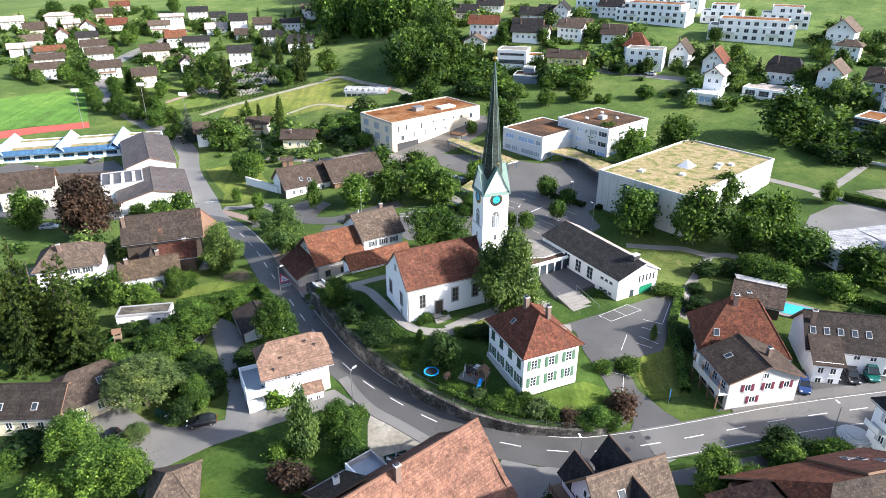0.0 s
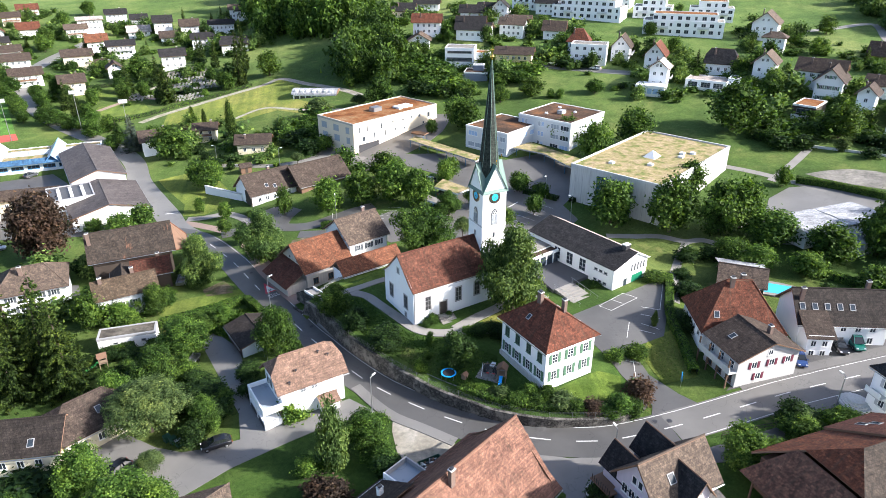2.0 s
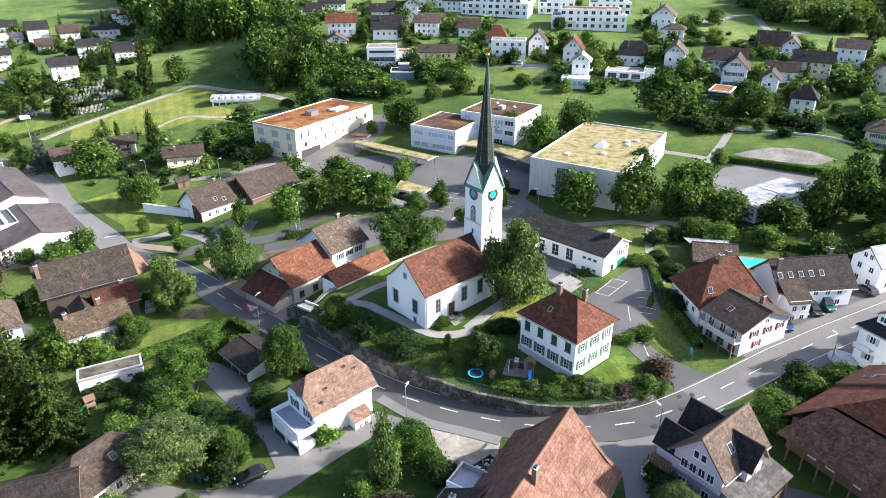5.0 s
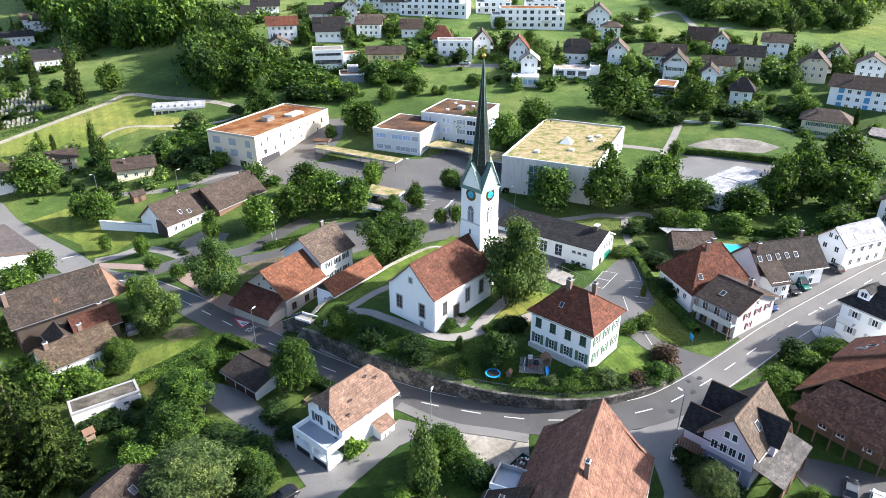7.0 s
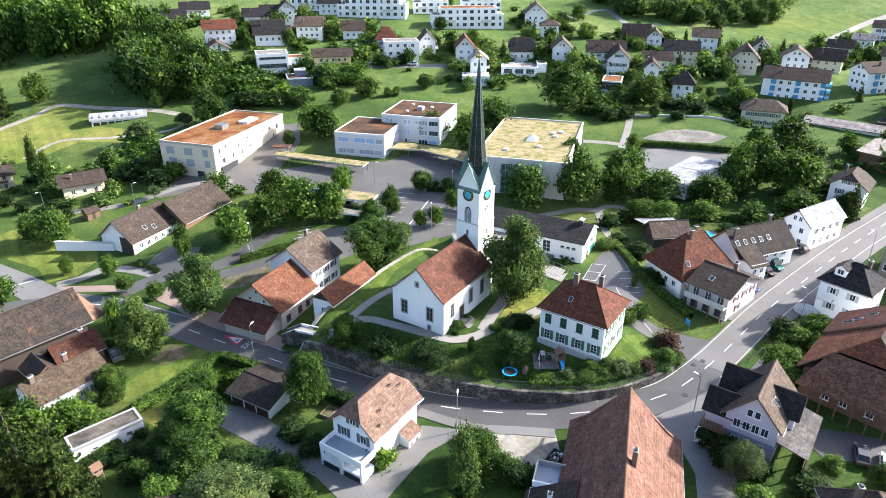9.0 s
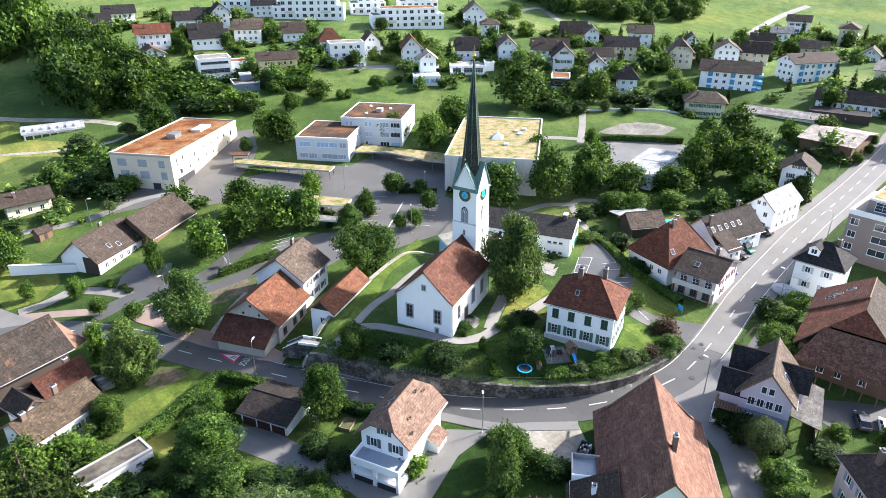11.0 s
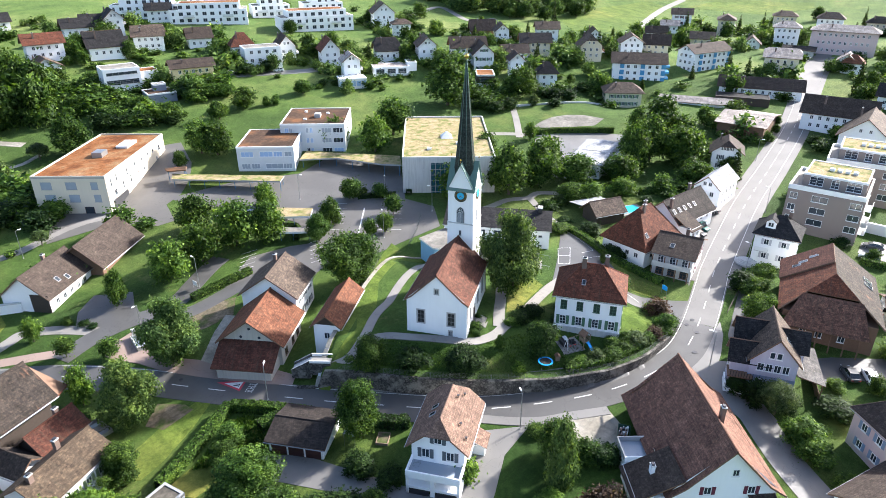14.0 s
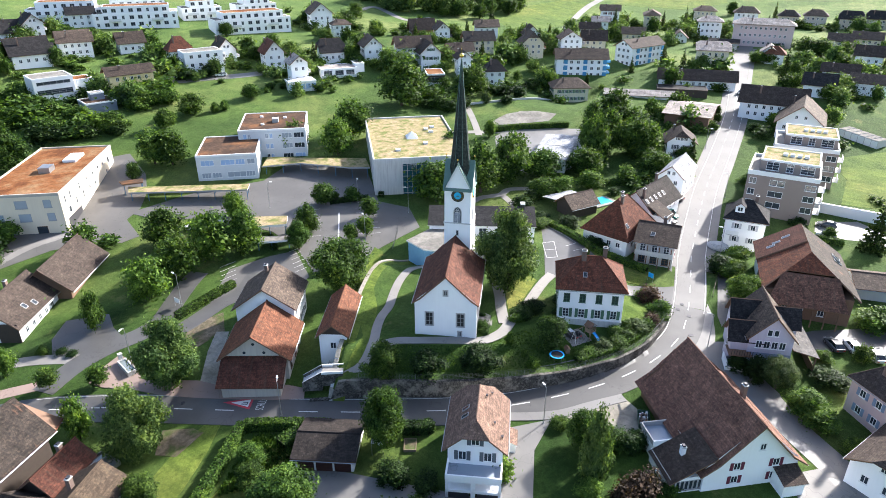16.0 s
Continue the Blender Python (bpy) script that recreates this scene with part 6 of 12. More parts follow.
def build_inn_row():
    o = house("farmhouse", 51.4, 89.6, 348, 14.0, 11.8, 8.3, 11.5, 18.6, WHITE, REDTILE, "hip", 5.0, label="old farmhouse with steep patched red roof", wins="sw", rows=1, chimneys=((0.05, 0.86), (-0.1, 0.8)), sky=((-0.3, 0.35, "s"),), wh=1.1)
    lean = MB()
    lean.slab([(-2.0, -8.2, 2.2), (5.5, -8.2, 2.2), (5.5, -5.7, 3.6), (-2.0, -5.7, 3.6)], 0.15, REDTILE, BROWNWOOD)
    part("lean_to", lean, o)
    c = house("house", 49.5, 80.5, 276.6, 8.9, 12.3, 7.7, 12.4, 14.9, GREYW, BROWNTILE, label="grey-beige house with brown roof and long balcony", wins="", chimneys=((0.1, 0.5),), sky=((-0.1, 0.45, "s"),))
    hl, hw = 8.9 / 2 - 0.6, 12.3 / 2 - 0.6
    for a in (-2.6, 0.6, 3.6):
        add_window(c, wall_spot(hl, hw, "e", a, 3.3), 1.0, 1.2, bars=2, shutter=MAROONSH)
    add_window(c, wall_spot(hl, hw, "e", -1.5, 1.1), 1.0, 1.2, bars=2, shutter=MAROONSH)
    add_window(c, wall_spot(hl, hw, "e", 0.0, 5.2), 0.9, 1.0, bars=2)
    b = MB()
    b.box(-hl, -hw - 1.5, 2.3, hl, -hw, 2.5, CONCRETE)
    b.box(-hl, -hw - 1.5, 2.5, hl, -hw - 1.4, 3.4, GREYW)
    for k in range(4):
        b.box(-hl + k * 2.4, -hw - 1.45, -2, -hl + k * 2.4 + 0.2, -hw - 1.25, 4.6, BROWNWOOD)
    part("balcony", b, c, "long balcony on posts")
    for k in range(3):
        add_window(c, wall_spot(hl, hw, "s", -2.4 + k * 2.4, 3.5), 1.2, 2.0, bars=2)
        add_window(c, wall_spot(hl, hw, "s", -2.4 + k * 2.4, 0.9), 1.4, 1.8, BROWNWOOD, bars=2)
    z = house("row_house", 68.8, 87.3, 347.1, 15.7, 9.9, 7.8, 12.1, 16.6, WHITE, DARKTILE, label="row house with dark brown roof and five skylights", wins="se", chimneys=((0.35, 0.5), (-0.42, 0.5)), sky=tuple((-0.42 + 0.13 * k, 0.5, "s") for k in range(5)))
    d = MB()
    d.slab([(-7.4, -8.0, 3.6), (-2.6, -8.0, 3.6), (-2.6, -3.0, 6.1), (-7.4, -3.0, 6.1)], 0.18, BROWNTILE, BROWNWOOD)
    dd = part("front_wing_roof", d, z)
    f = MB()
    f.box(-7.0, -7.5, -2, -3.0, -4.0, 3.9, WHITE)
    part("front_wing", f, z)
    for a in (-6.0, -4.2):
        add_window(z, pose(a, -7.5, 2.4), 0.9, 1.1, bars=2)
        add_window(z, pose(a, -7.5, 0.5), 0.9, 1.1, bars=2)
    house("house", 88.9, 85.2, 357, 13.5, 7.2, 8.8, 14.1, 17.2, WHITE, WHITEROOF, label="white gabled house with pale sheet roof", wins="sw", chimneys=(), sky=((-0.2, 0.4, "s"), (0.25, 0.4, "s")), over=0.35)
    s = house("shed", 61.5, 103.0, 330, 9.0, 7.0, 8.7, 11.0, 13.6, DARKWOOD, GREYTILE, label="weathered wooden shed with tiled roof", wins="", chimneys=(), category="shed")
    a = MB()
    a.slab([(-3.4, 3.4, 2.4), (-4.8, 7.8, 2.2), (4.6, 7.8, 2.2), (4.6, 3.4, 2.4)][::-1], 0.1, WHITEROOF, FRAMEG)
    part("awning", a, s, "white lean-to roof")
    p = thing("swimming_pool", 69.5, 100.6, 8.75, 330, "turquoise garden swimming pool with pale surround", "pool")
    q = MB()
    q.box(-5, -3, -0.3, 5, 3, 0.08, PAVING)
    part("surround", q, p)
    q = MB()
    q.box(-4.0, -2.0, -0.2, 4.0, 2.0, 0.1, POOL)
    part("water", q, p)


build_inn_row()


def build_lower_farms():
    g1 = house("barn", -20.3, 129.5, 30.5, 11.6, 12.1, 4.9, 9.0, 13.6, OLDWALL, ORANGETILE, label="old rendered barn with orange-red tiles", wins="", chimneys=(), category="barn", over=0.8)
    for a, z in ((-1.6, 5.2), (0, 6.8), (1.6, 5.2)):
        o = MB()
        o.tube((0, 0.02, 0), (0, -0.06, 0), 0.25, 0.25, GLASS, 12)
        part("vent_hole", o, g1, at=wall_spot(5.0, 5.25, "w", a, z))
    lo = MB()
    lo.box(-9.3, -4.7, -2, -5.0, 4.6, 2.0, OLDWALL)
    part("lower_wall", lo, g1)
    lr = MB()
    lr.slab([(-10.0, 5.3, 1.9), (-10.0, -5.3, 1.9), (-5.0, -5.3, 4.6), (-5.0, 5.3, 4.6)], 0.2, PATCHRED, BROWNWOOD)
    part("lower_roof", lr, g1, "dark red-brown lean-to roof")
    for a in (-3.0, 0.5, 3.0):
        add_window(g1, wall_spot(5.0, 5.25, "s", a, 1.6), 1.2, 1.4, BROWNWOOD, bars=2)
    g2 = house("house", -11.3, 135.5, 29.7, 10.6, 11.5, 6.0, 11.7, 15.8, WHITE, GREYTILE, label="white house with grey-brown roof behind the barn", wins="sn", chimneys=((0.25, 0.7),), shutter=GREYSH)
    house("shed", -9.6, 121.2, 27.5, 14.0, 5.6, 7.0, 10.9, 13.2, WHITE, ORANGETILE, label="long shed with bright orange-red tiles", wins="w", rows=1, gable=DARKWOOD, chimneys=(), category="shed", over=0.5, depth=4)
    f1 = house("farmhouse", -34.6, 179.0, 31, 14.5, 11.0, 4.7, 7.8, 12.4, WHITE, BROWNTILE, label="white-gabled farmhouse with mottled brown roof", wins="s", rows=1, chimneys=((0.1, 0.8),), sky=((-0.1, 0.35, "s"), (0.05, 0.25, "s")))
    dk = MB()
    dk.box(-6.75, -4.92, -1.5, -6.6, -1.2, 4.0, DARKWOOD)
    part("dark_boarding", dk, f1, "dark timber boarding")
    f2 = house("barn", -21.0, 184.0, 32.2, 17.0, 11.5, 5.6, 8.2, 13.0, BROWNWOOD, BROWNTILE, label="timber barn with long brown roof", wins="e", rows=1, chimneys=(), category="barn", over=1.0)
    wl = MB()
    wl.box(-14, -0.2, -1.5, 0, 0.2, 1.8, WHITE)
    wl.box(-14.1, -0.35, 1.8, 0.1, 0.35, 1.95, CONCRETE)
    solid("garden_wall", wl, -41.0, 176.5, 4.9, 322, "white garden wall with pale coping", "wall")
    lb = house("barn", -60.6, 142.0, 16.5, 17.5, 11.0, 4.9, 8.5, 13.3, DARKWOOD, PATCHTILE, label="old barn with patchy grey and orange tiles", wins="", chimneys=((-0.45, 0.4),), category="barn", over=0.9)
    rd = MB()
    rd.slab([(8.6, -5.4, 3.3), (11.8, -4.0, 3.0), (11.8, 4.0, 3.0), (8.6, 0, 8.3)], 0.2, ORANGETILE, BROWNWOOD)
    part("hip_side", rd, lb, "orange tiled hip")
    an = house("annexe", -54.6, 133.2, 16.5, 8.0, 6.0, 4.4, 7.0, 9.6, DARKWOOD, PATCHRED, label="small annexe with orange tiles and chimney", wins="", chimneys=((0.2, 0.8),), category="building")
    house("annexe", -60.0, 131.5, 106.5, 6.0, 5.0, 4.2, 6.6, 8.4, WHITE, PATCHTILE, label="small tiled annexe of the barn", wins="", chimneys=(), category="building")
    house("house", -57.6, 124.6, 21, 12.0, 7.8, 3.6, 7.6, 10.2, WHITE, COTTAGETILE, label="white house with green shutters and brown tiles", wins="se", rows=1, shutter=GREENPALE, chimneys=((0.15, 0.4), (-0.35, 0.8)), ww=0.95, wh=1.2)
    g = house("garage", -31.0, 106.7, 295.7, 9.2, 8.6, 4.0, 6.2, 7.4, WHITE, DARKTILE, label="garage with three dark doors and brown roof", wins="", chimneys=(), category="garage", over=0.5)
    for k in range(3):
        d = MB()
        d.box(-1.15, -0.06, -0.2, 1.15, 0.02, 1.9, MAROONDOOR)
        for j in range(4):
            d.box(-1.1, -0.085, -0.1 + j * 0.5, 1.1, -0.05, 0.3 + j * 0.5, MAROONDOOR)
        part("garage_door", d, g, "dark red-brown garage door", at=wall_spot(4.1, 3.8, "s", -2.6 + 2.6 * k, 0))
    wg = thing("garage", -53.8, 111.0, 3.2, 8, "long low white garage with flat gravel roof", "garage")
    flat_block(wg, -5.2, -1.7, 4.6, 1.9, -2, 2.6, WHITE, DARKGRAVEL, FRAMEG, para=0.28)
    for a in (-2.3, 2.4):
        add_window(wg, wall_spot(4.9, 1.7, "s", a, 1.2), 0.8, 0.45, FRAMEG, bars=1)
    bl = house("house", -64.0, 83.5, 0, 18.5, 9.0, 2.6, 5.9, 9.2, CREAM, DARKTILE, label="long low house with dark brown roof", wins="s", rows=1, chimneys=((-0.3, 0.5),), sky=((0.0, 0.35, "s"), (0.28, 0.35, "s")))
    house("house", -53.6, 87.0, 40, 10.5, 9.5, 2.8, 6.0, 9.6, CREAM, BROWNTILE, "half", 2.5, label="wing with grey-brown half-hipped roof", wins="s", rows=1, chimneys=(), sky=((0.1, 0.5, "s"),))
    house("shed", -33.0, 64.5, 14, 6.8, 9.0, 3.0, 6.0, 8.8, BROWNWOOD, GREYTILE, "hip", 3.0, label="small building with grey hipped roof", wins="", chimneys=(), category="shed")
    house("house", -77.5, 131.5, 18, 13.5, 11.5, 2.5, 7.2, 10.6, WHITE, GREYTILE, "hip", 4.0, label="white house with grey-beige hipped roof", wins="sn", chimneys=((-0.1, 0.5),), shutter=GREYSH)
    house("house", 14.2, 36.5, 46, 11.0, 10.0, 5.2, 11.2, 14.4, PINK, BROWNTILE, "hip", 3.0, label="pink house with blue shutters and brown roof", wins="nw", shutter=BLUEGREYSH, chimneys=((0.2, 0.3), (-0.2, 0.5)), over=0.5)
    house("house", 1.4, 36.0, 335, 12.0, 11.0, 4.5, 8.4, 11.4, WHITE, BROWNTILE, "half", 2.0, label="house with brown tiled roof by the lane", wins="w", rows=1, chimneys=())


build_lower_farms()


def build_big_farm():
    f = thing("farmhouse", 46.9, 52.2, 7.0, 10.7, "huge farmhouse roof of old brown and red tiles", "farmhouse")
    L, W, e, r, ins = 20.6, 16.3, 5.0, 10.3, 7.5
    hl, hw = L / 2 - 0.9, W / 2 - 0.9
    w = MB()
    w.box(-hl, -hw, -2.5, hl, hw, e - 0.3, BROWNWOOD)
    w.box(hl - 6, -hw - 0.02, -2.5, hl + 0.02, hw + 0.02, e - 0.4, WHITE)
    part("wall", w, f)
    rf = MB()
    x, y = L / 2, W / 2
    xr = -x + ins
    rf.slab([(x, y, e), (-x, y, e), (xr, 0, r), (x, 0, r)], 0.25, FARMRED, BROWNWOOD)
    rf.slab([(-x, -y, e), (x, -y, e), (x, 0, r), (xr, 0, r)], 0.25, PATCHTILE, BROWNWOOD)
    part("roof", rf, f)
    h = MB()
    xm, zm, ym = -x + ins * 0.5, e + (r - e) * 0.5, y * 0.5
    h.slab([(xm, ym, zm), (xm, -ym, zm), (xr, 0, r)], 0.25, FARMRED, BROWNWOOD)
    h.slab([(-x - 2.2, y * 0.9, e - 1.6), (-x - 2.2, -y * 0.75, e - 1.6), (xm - 0.3, -ym * 1.15, zm - 0.25), (xm - 0.3, ym * 1.15, zm - 0.25)], 0.22, PATCHBROWN, BROWNWOOD)
    part("hip", h, f, "dark hip with lower tiled skirt")
    g = MB()
    g.face([(hl, -hw, e - 0.4), (hl, hw, e - 0.4), (hl, 0, r - 0.3)], WHITE)
    part("gable", g, f)
    up = MB()
    up.slab([(x + 0.2, y + 0.2, e + 0.25), (x - 8.5, y + 0.2, e + 0.25), (x - 8.5, 0.2, r + 0.3), (x + 0.2, 0.2, r + 0.3)], 0.3, REDBROWN, BROWNWOOD)
    part("raised_roof", up, f, "newer red-brown tiled section")
    for k, (t_, x_) in enumerate(((0.3, 5.0), (0.42, 5.9), (0.62, 7.0))):
        skylight(f, x_, t_, "n", L, W, e + 0.35, r + 0.35, 0.9, 1.6)
    for x_ in (3.0, 5.0):
        skylight(f, x_, 0.25, "s", L, W, e + 0.1, r + 0.1, 1.2, 1.8)
    for k in range(6):
        under = MB()
        under.box(-x - 1.6, -5 + k * 2.1, -2.5, -x - 1.4, -4.8 + k * 2.1, e - 1.4, BROWNWOOD)
        part("post", under, f)
    for a in (-3.5, -1.0, 2.5):
        add_window(f, wall_spot(hl, hw, "w", a, 1.2), 1.1, 1.3, bars=2)
    house("shed", 56.0, 38.5, 285, 11.0, 9.0, 6.6, 9.0, 10.6, GREYW, GREYTILE, label="shed with grey tiled roof beside the farm", wins="", chimneys=(), category="shed")
    hh = house("house", 65.3, 65.1, 274.8, 9.3, 9.0, 8.0, 14.4, 17.8, WHITE, SLATE, "hip", 4.0, label="white house with dark hipped roof and grey shutters", wins="sewn", shutter=GREYSHP, chimneys=((0.15, 0.6),), every=3.2)
    add_dormer(hh, -1.6, "s", 9.3, 9.0, 6.4, 9.8, WHITE, SLATE)
    st = MB()
    for k in range(4):
        st.tube((0, 0, -0.5), (0, 0, 0.17 * (4 - k)), 1.2 + 0.35 * k, 1.2 + 0.35 * k, CONCRETE, 20)
    part("round_steps", st, hh, "round stone entrance steps", at=pose(-4.6, -5.0, -0.2))
    by = MB()
    by.box(-3.6, -5.4, 3.0, -1.0, -3.9, 3.15, CONCRETE)
    by.box(-3.6, -5.4, 3.15, -1.0, -5.3, 4.0, FRAMEW)
    part("balcony", by, hh)


build_big_farm()

# ---- schools, halls and flats ----
def build_school_one():
    s = thing("school", 0.0, 218.8, 8.8, 37.8, "pale three-storey school with red gravel roof", "school")
    flat_block(s, -18.5, -8.9, 18.5, 8.9, -3, 9.5, SCHOOLW, GRAVELRED, SCHOOLRIM, para=0.5)
    for a, z in ((-5.6, 7.2), (0.4, 7.2), (6.0, 7.2), (-5.2, 4.0), (0.6, 4.0), (6.2, 4.0)):
        add_window(s, wall_spot(18.5, 8.9, "w", a, z), 2.6 if a < 5 else 1.7, 1.9, FRAMEG, BLIND, bars=1)
    add_window(s, wall_spot(18.5, 8.9, "w", -3.0, 0.9), 2.6, 2.3, FRAMEG, BLIND, bars=1)
    add_window(s, wall_spot(18.5, 8.9, "w", 3.6, 0.7), 2.3, 2.2, BROWNWOOD, GLASS, bars=1)
    # no recess is cut: a dark panel stands for its shade
    e = MB()
    e.box(-4.2, -0.08, 0, 4.2, 0.02, 2.7, DARKMETAL)
    part("entrance", e, s, "flat dark panel painted as the shaded entrance recess", at=wall_spot(18.5, 8.9, "s", -12.5, 0))
    for a, z, w, h in ((-16, 7.2, 0.6, 1.9), (-13, 7.4, 0.6, 1.9), (-14.5, 4.2, 1.3, 1.5), (-10, 4.6, 0.6, 1.9), (-7, 7.0, 0.6, 1.9), (-5.5, 4.6, 0.6, 1.9), (-2, 7.4, 0.7, 0.8), (-1, 4.8, 0.7, 0.8), (2.5, 7.2, 0.7, 0.8),
                       (3, 4.4, 0.7, 0.8), (6.5, 7.4, 0.7, 0.8), (7.0, 2.5, 0.7, 0.8), (10, 7.2, 0.7, 0.8), (12, 4.5, 0.7, 0.8), (14.5, 6.8, 1.2, 1.6), (15.5, 3.4, 1.4, 1.8)):
        add_window(s, wall_spot(18.5, 8.9, "s", a, z), w, h, FRAMEG, GLASS, bars=1)
    b = MB()
    b.box(-3.2, -1.4, 9.3, 0.2, 1.2, 10.7, METAL)
    part("plant_box", b, s, "grey roof plant box")
    for k in range(3):
        q = MB()
        q.box(5.0 + k * 2.2, -4.6, 9.3, 6.8 + k * 2.2, -1.4, 10.0, FRAMEW)
        part("rooflight", q, s, "white rooflight")


def panel_windows(s, hl, hw, side, rows, blinds=True):
    rng = random.Random(len(rows) + int(hl * 10))
    for z, spots in rows:
        for a, w in spots:
            add_window(s, wall_spot(hl, hw, side, a, z), w, 1.5, FRAMEW, rng.choice((BLUEBLIND, BLUEBLIND, GLASS, BLIND)), bars=3 if w > 2 else 2)


def build_school_two():
    u = thing("school", 55.4, 195.6, 10.9, 39.0, "three-storey school block with pale panels and brown roof", "school")
    flat_block(u, -9.7, -9.4, 9.8, 9.4, -3, 9.9, PANELW, GRAVELBROWN, FRAMEW)
    panel_windows(u, 9.7, 9.4, "w", [(z, ((-7.6, 1.0), (-6.4, 0.9), (-1.6, 0.9), (-0.4, 0.9), (4.0, 2.9), (7.4, 2.9))) for z in (8.0, 5.0, 2.0)])
    panel_windows(u, 9.7, 9.4, "s", [(z, ((-6.5, 3.2), (-2.5, 3.2), (1.8, 3.2), (6.2, 3.2))) for z in (8.0, 5.0, 2.0)])
    lf = MB()
    lf.box(-2.2, -1.4, 9.8, 0.2, 0.4, 10.9, FRAMEG)
    part("lift_box", lf, u)
    for x_, y_ in ((3, -3), (-4, 3), (5, 4)):
        q = MB()
        q.tube((x_, y_, 9.6), (x_, y_, 10.2), 0.6, 0.5, FRAMEW, 10)
        part("rooflight", q, u)
    l = thing("school", 36.8, 195.0, 10.8, 40.0, "two-storey school wing with blue blinds and brown roof", "school")
    flat_block(l, -8.9, -7.8, 9.2, 7.8, -3, 7.5, PANELW, GRAVELBROWN, FRAMEW)
    panel_windows(l, 8.9, 7.8, "w", [(5.4, ((-5.0, 3.4), (0.2, 3.6), (3.4, 2.4), (6.2, 2.0))), (2.0, ((-5.6, 2.4), (-2.9, 2.4), (2.2, 4.8), (5.8, 2.4)))])
    panel_windows(l, 8.9, 7.8, "s", [(5.4, ((-5.5, 2.2), (0.0, 3.0), (4.5, 3.0))), (2.0, ((-5.5, 2.2), (0.0, 3.0)))])
    h = thing("sports_hall", 66.7, 154.6, 8.2, 39.0, "concrete sports hall with planted flat roof", "hall")
    flat_block(h, -20.5, -12, 20.5, 12, -3, 11.0, CONCRETE, SEDUM, CONCRETE, para=0.55)
    gl = MB()
    gl.box(-0.1, -5.0, 0.6, 0.05, 4.6, 9.6, TEALGLASS)
    front = part("glass_front", gl, h, "tall teal glass front", at=pose(-20.5, 0, 0))
    for k in range(9):
        b = MB()
        b.box(-0.16, -5.0 + k * 1.2, 0.6, -0.102, -4.9 + k * 1.2, 9.6, FRAMEG)
        part("mullion", b, front)
    for k in range(6):
        b = MB()
        b.box(-0.15, -5.0, 1.8 + k * 1.5, -0.102, 4.6, 1.9 + k * 1.5, FRAMEG)
        part("transom", b, front)
    for k in range(5):
        add_window(h, wall_spot(20.5, 12, "s", -14 + k * 7, 2.0), 3.6, 1.4, FRAMEG, bars=3)
    for y in (-10.0, -8.0, 6.5, 8.5, 10.5):
        j = MB()
        j.box(-0.05, y, -2, 0.02, y + 0.05, 10.6, FRAMEG)
        part("panel_joint", j, h, at=pose(-20.5, 0, 0))
    p = MB()
    for i in range(4):
        a0, a1 = math.radians(45 + 90 * i), math.radians(135 + 90 * i)
        p.face([(3.0 * math.cos(a0), 2.4 * math.sin(a0), 10.8), (3.0 * math.cos(a1), 2.4 * math.sin(a1), 10.8), (0, 0, 12.6)], FRAMEW)
    part("pyramid_rooflight", p, h, "white pyramid rooflight", at=pose(-1, 0, 0))
    for x_, y_ in ((-8, -3), (3, -6), (6, -5), (8, -7), (-13, 5)):
        q = MB()
        q.box(x_ - 0.6, y_ - 0.6, 10.7, x_ + 0.6, y_ + 0.6, 11.4, FRAMEW)
        part("rooflight", q, h)


build_school_one()
build_school_two()


def build_white_shed():
    s = thing("greenhouse_shed", 93.8, 121.3, 12.0, 12.0, "low white sheet-roofed sports shelter", "shelter")
    m = MB()
    m.box(-12.0, -4.6, -2, 12.0, 4.6, 2.0, FRAMEW)
    part("wall", m, s)
    for k in range(2):
        r = MB()
        x0 = -12.3 + 12.4 * k
        r.slab([(x0, -5, 2.0), (x0 + 11.9, -5, 2.0), (x0 + 11.9, 0, 2.3), (x0, 0, 2.3)], 0.12, WHITEROOF, FRAMEG)
        r.slab([(x0 + 11.9, 5, 2.0), (x0, 5, 2.0), (x0, 0, 2.3), (x0 + 11.9, 0, 2.3)], 0.12, WHITEROOF, FRAMEG)
        part("roof", r, s)


build_white_shed()


def build_equipment_shed():
    s = thing("equipment_shed", 97.0, 113.6, 10.0, 14.0, "long white equipment shed with pale sheet roof", "shed")
    m = MB()
    m.box(-9.0, -3.0, -2, 9.0, 3.0, 3.0, FRAMEW)
    part("wall", m, s)
    r = MB()
    r.slab([(-9.4, -3.4, 3.0), (9.4, -3.4, 3.0), (9.4, 3.4, 3.4), (-9.4, 3.4, 3.4)], 0.14, WHITEROOF, FRAMEG)
    part("roof", r, s)
    for k in range(4):
        d = MB()
        d.box(-1.6, -0.06, 0, 1.6, 0.02, 2.4, GREYSHP)
        part("roller_door", d, s, at=wall_spot(9.0, 3.0, "s", -6.4 + 4.2 * k, 0.1))


build_equipment_shed()


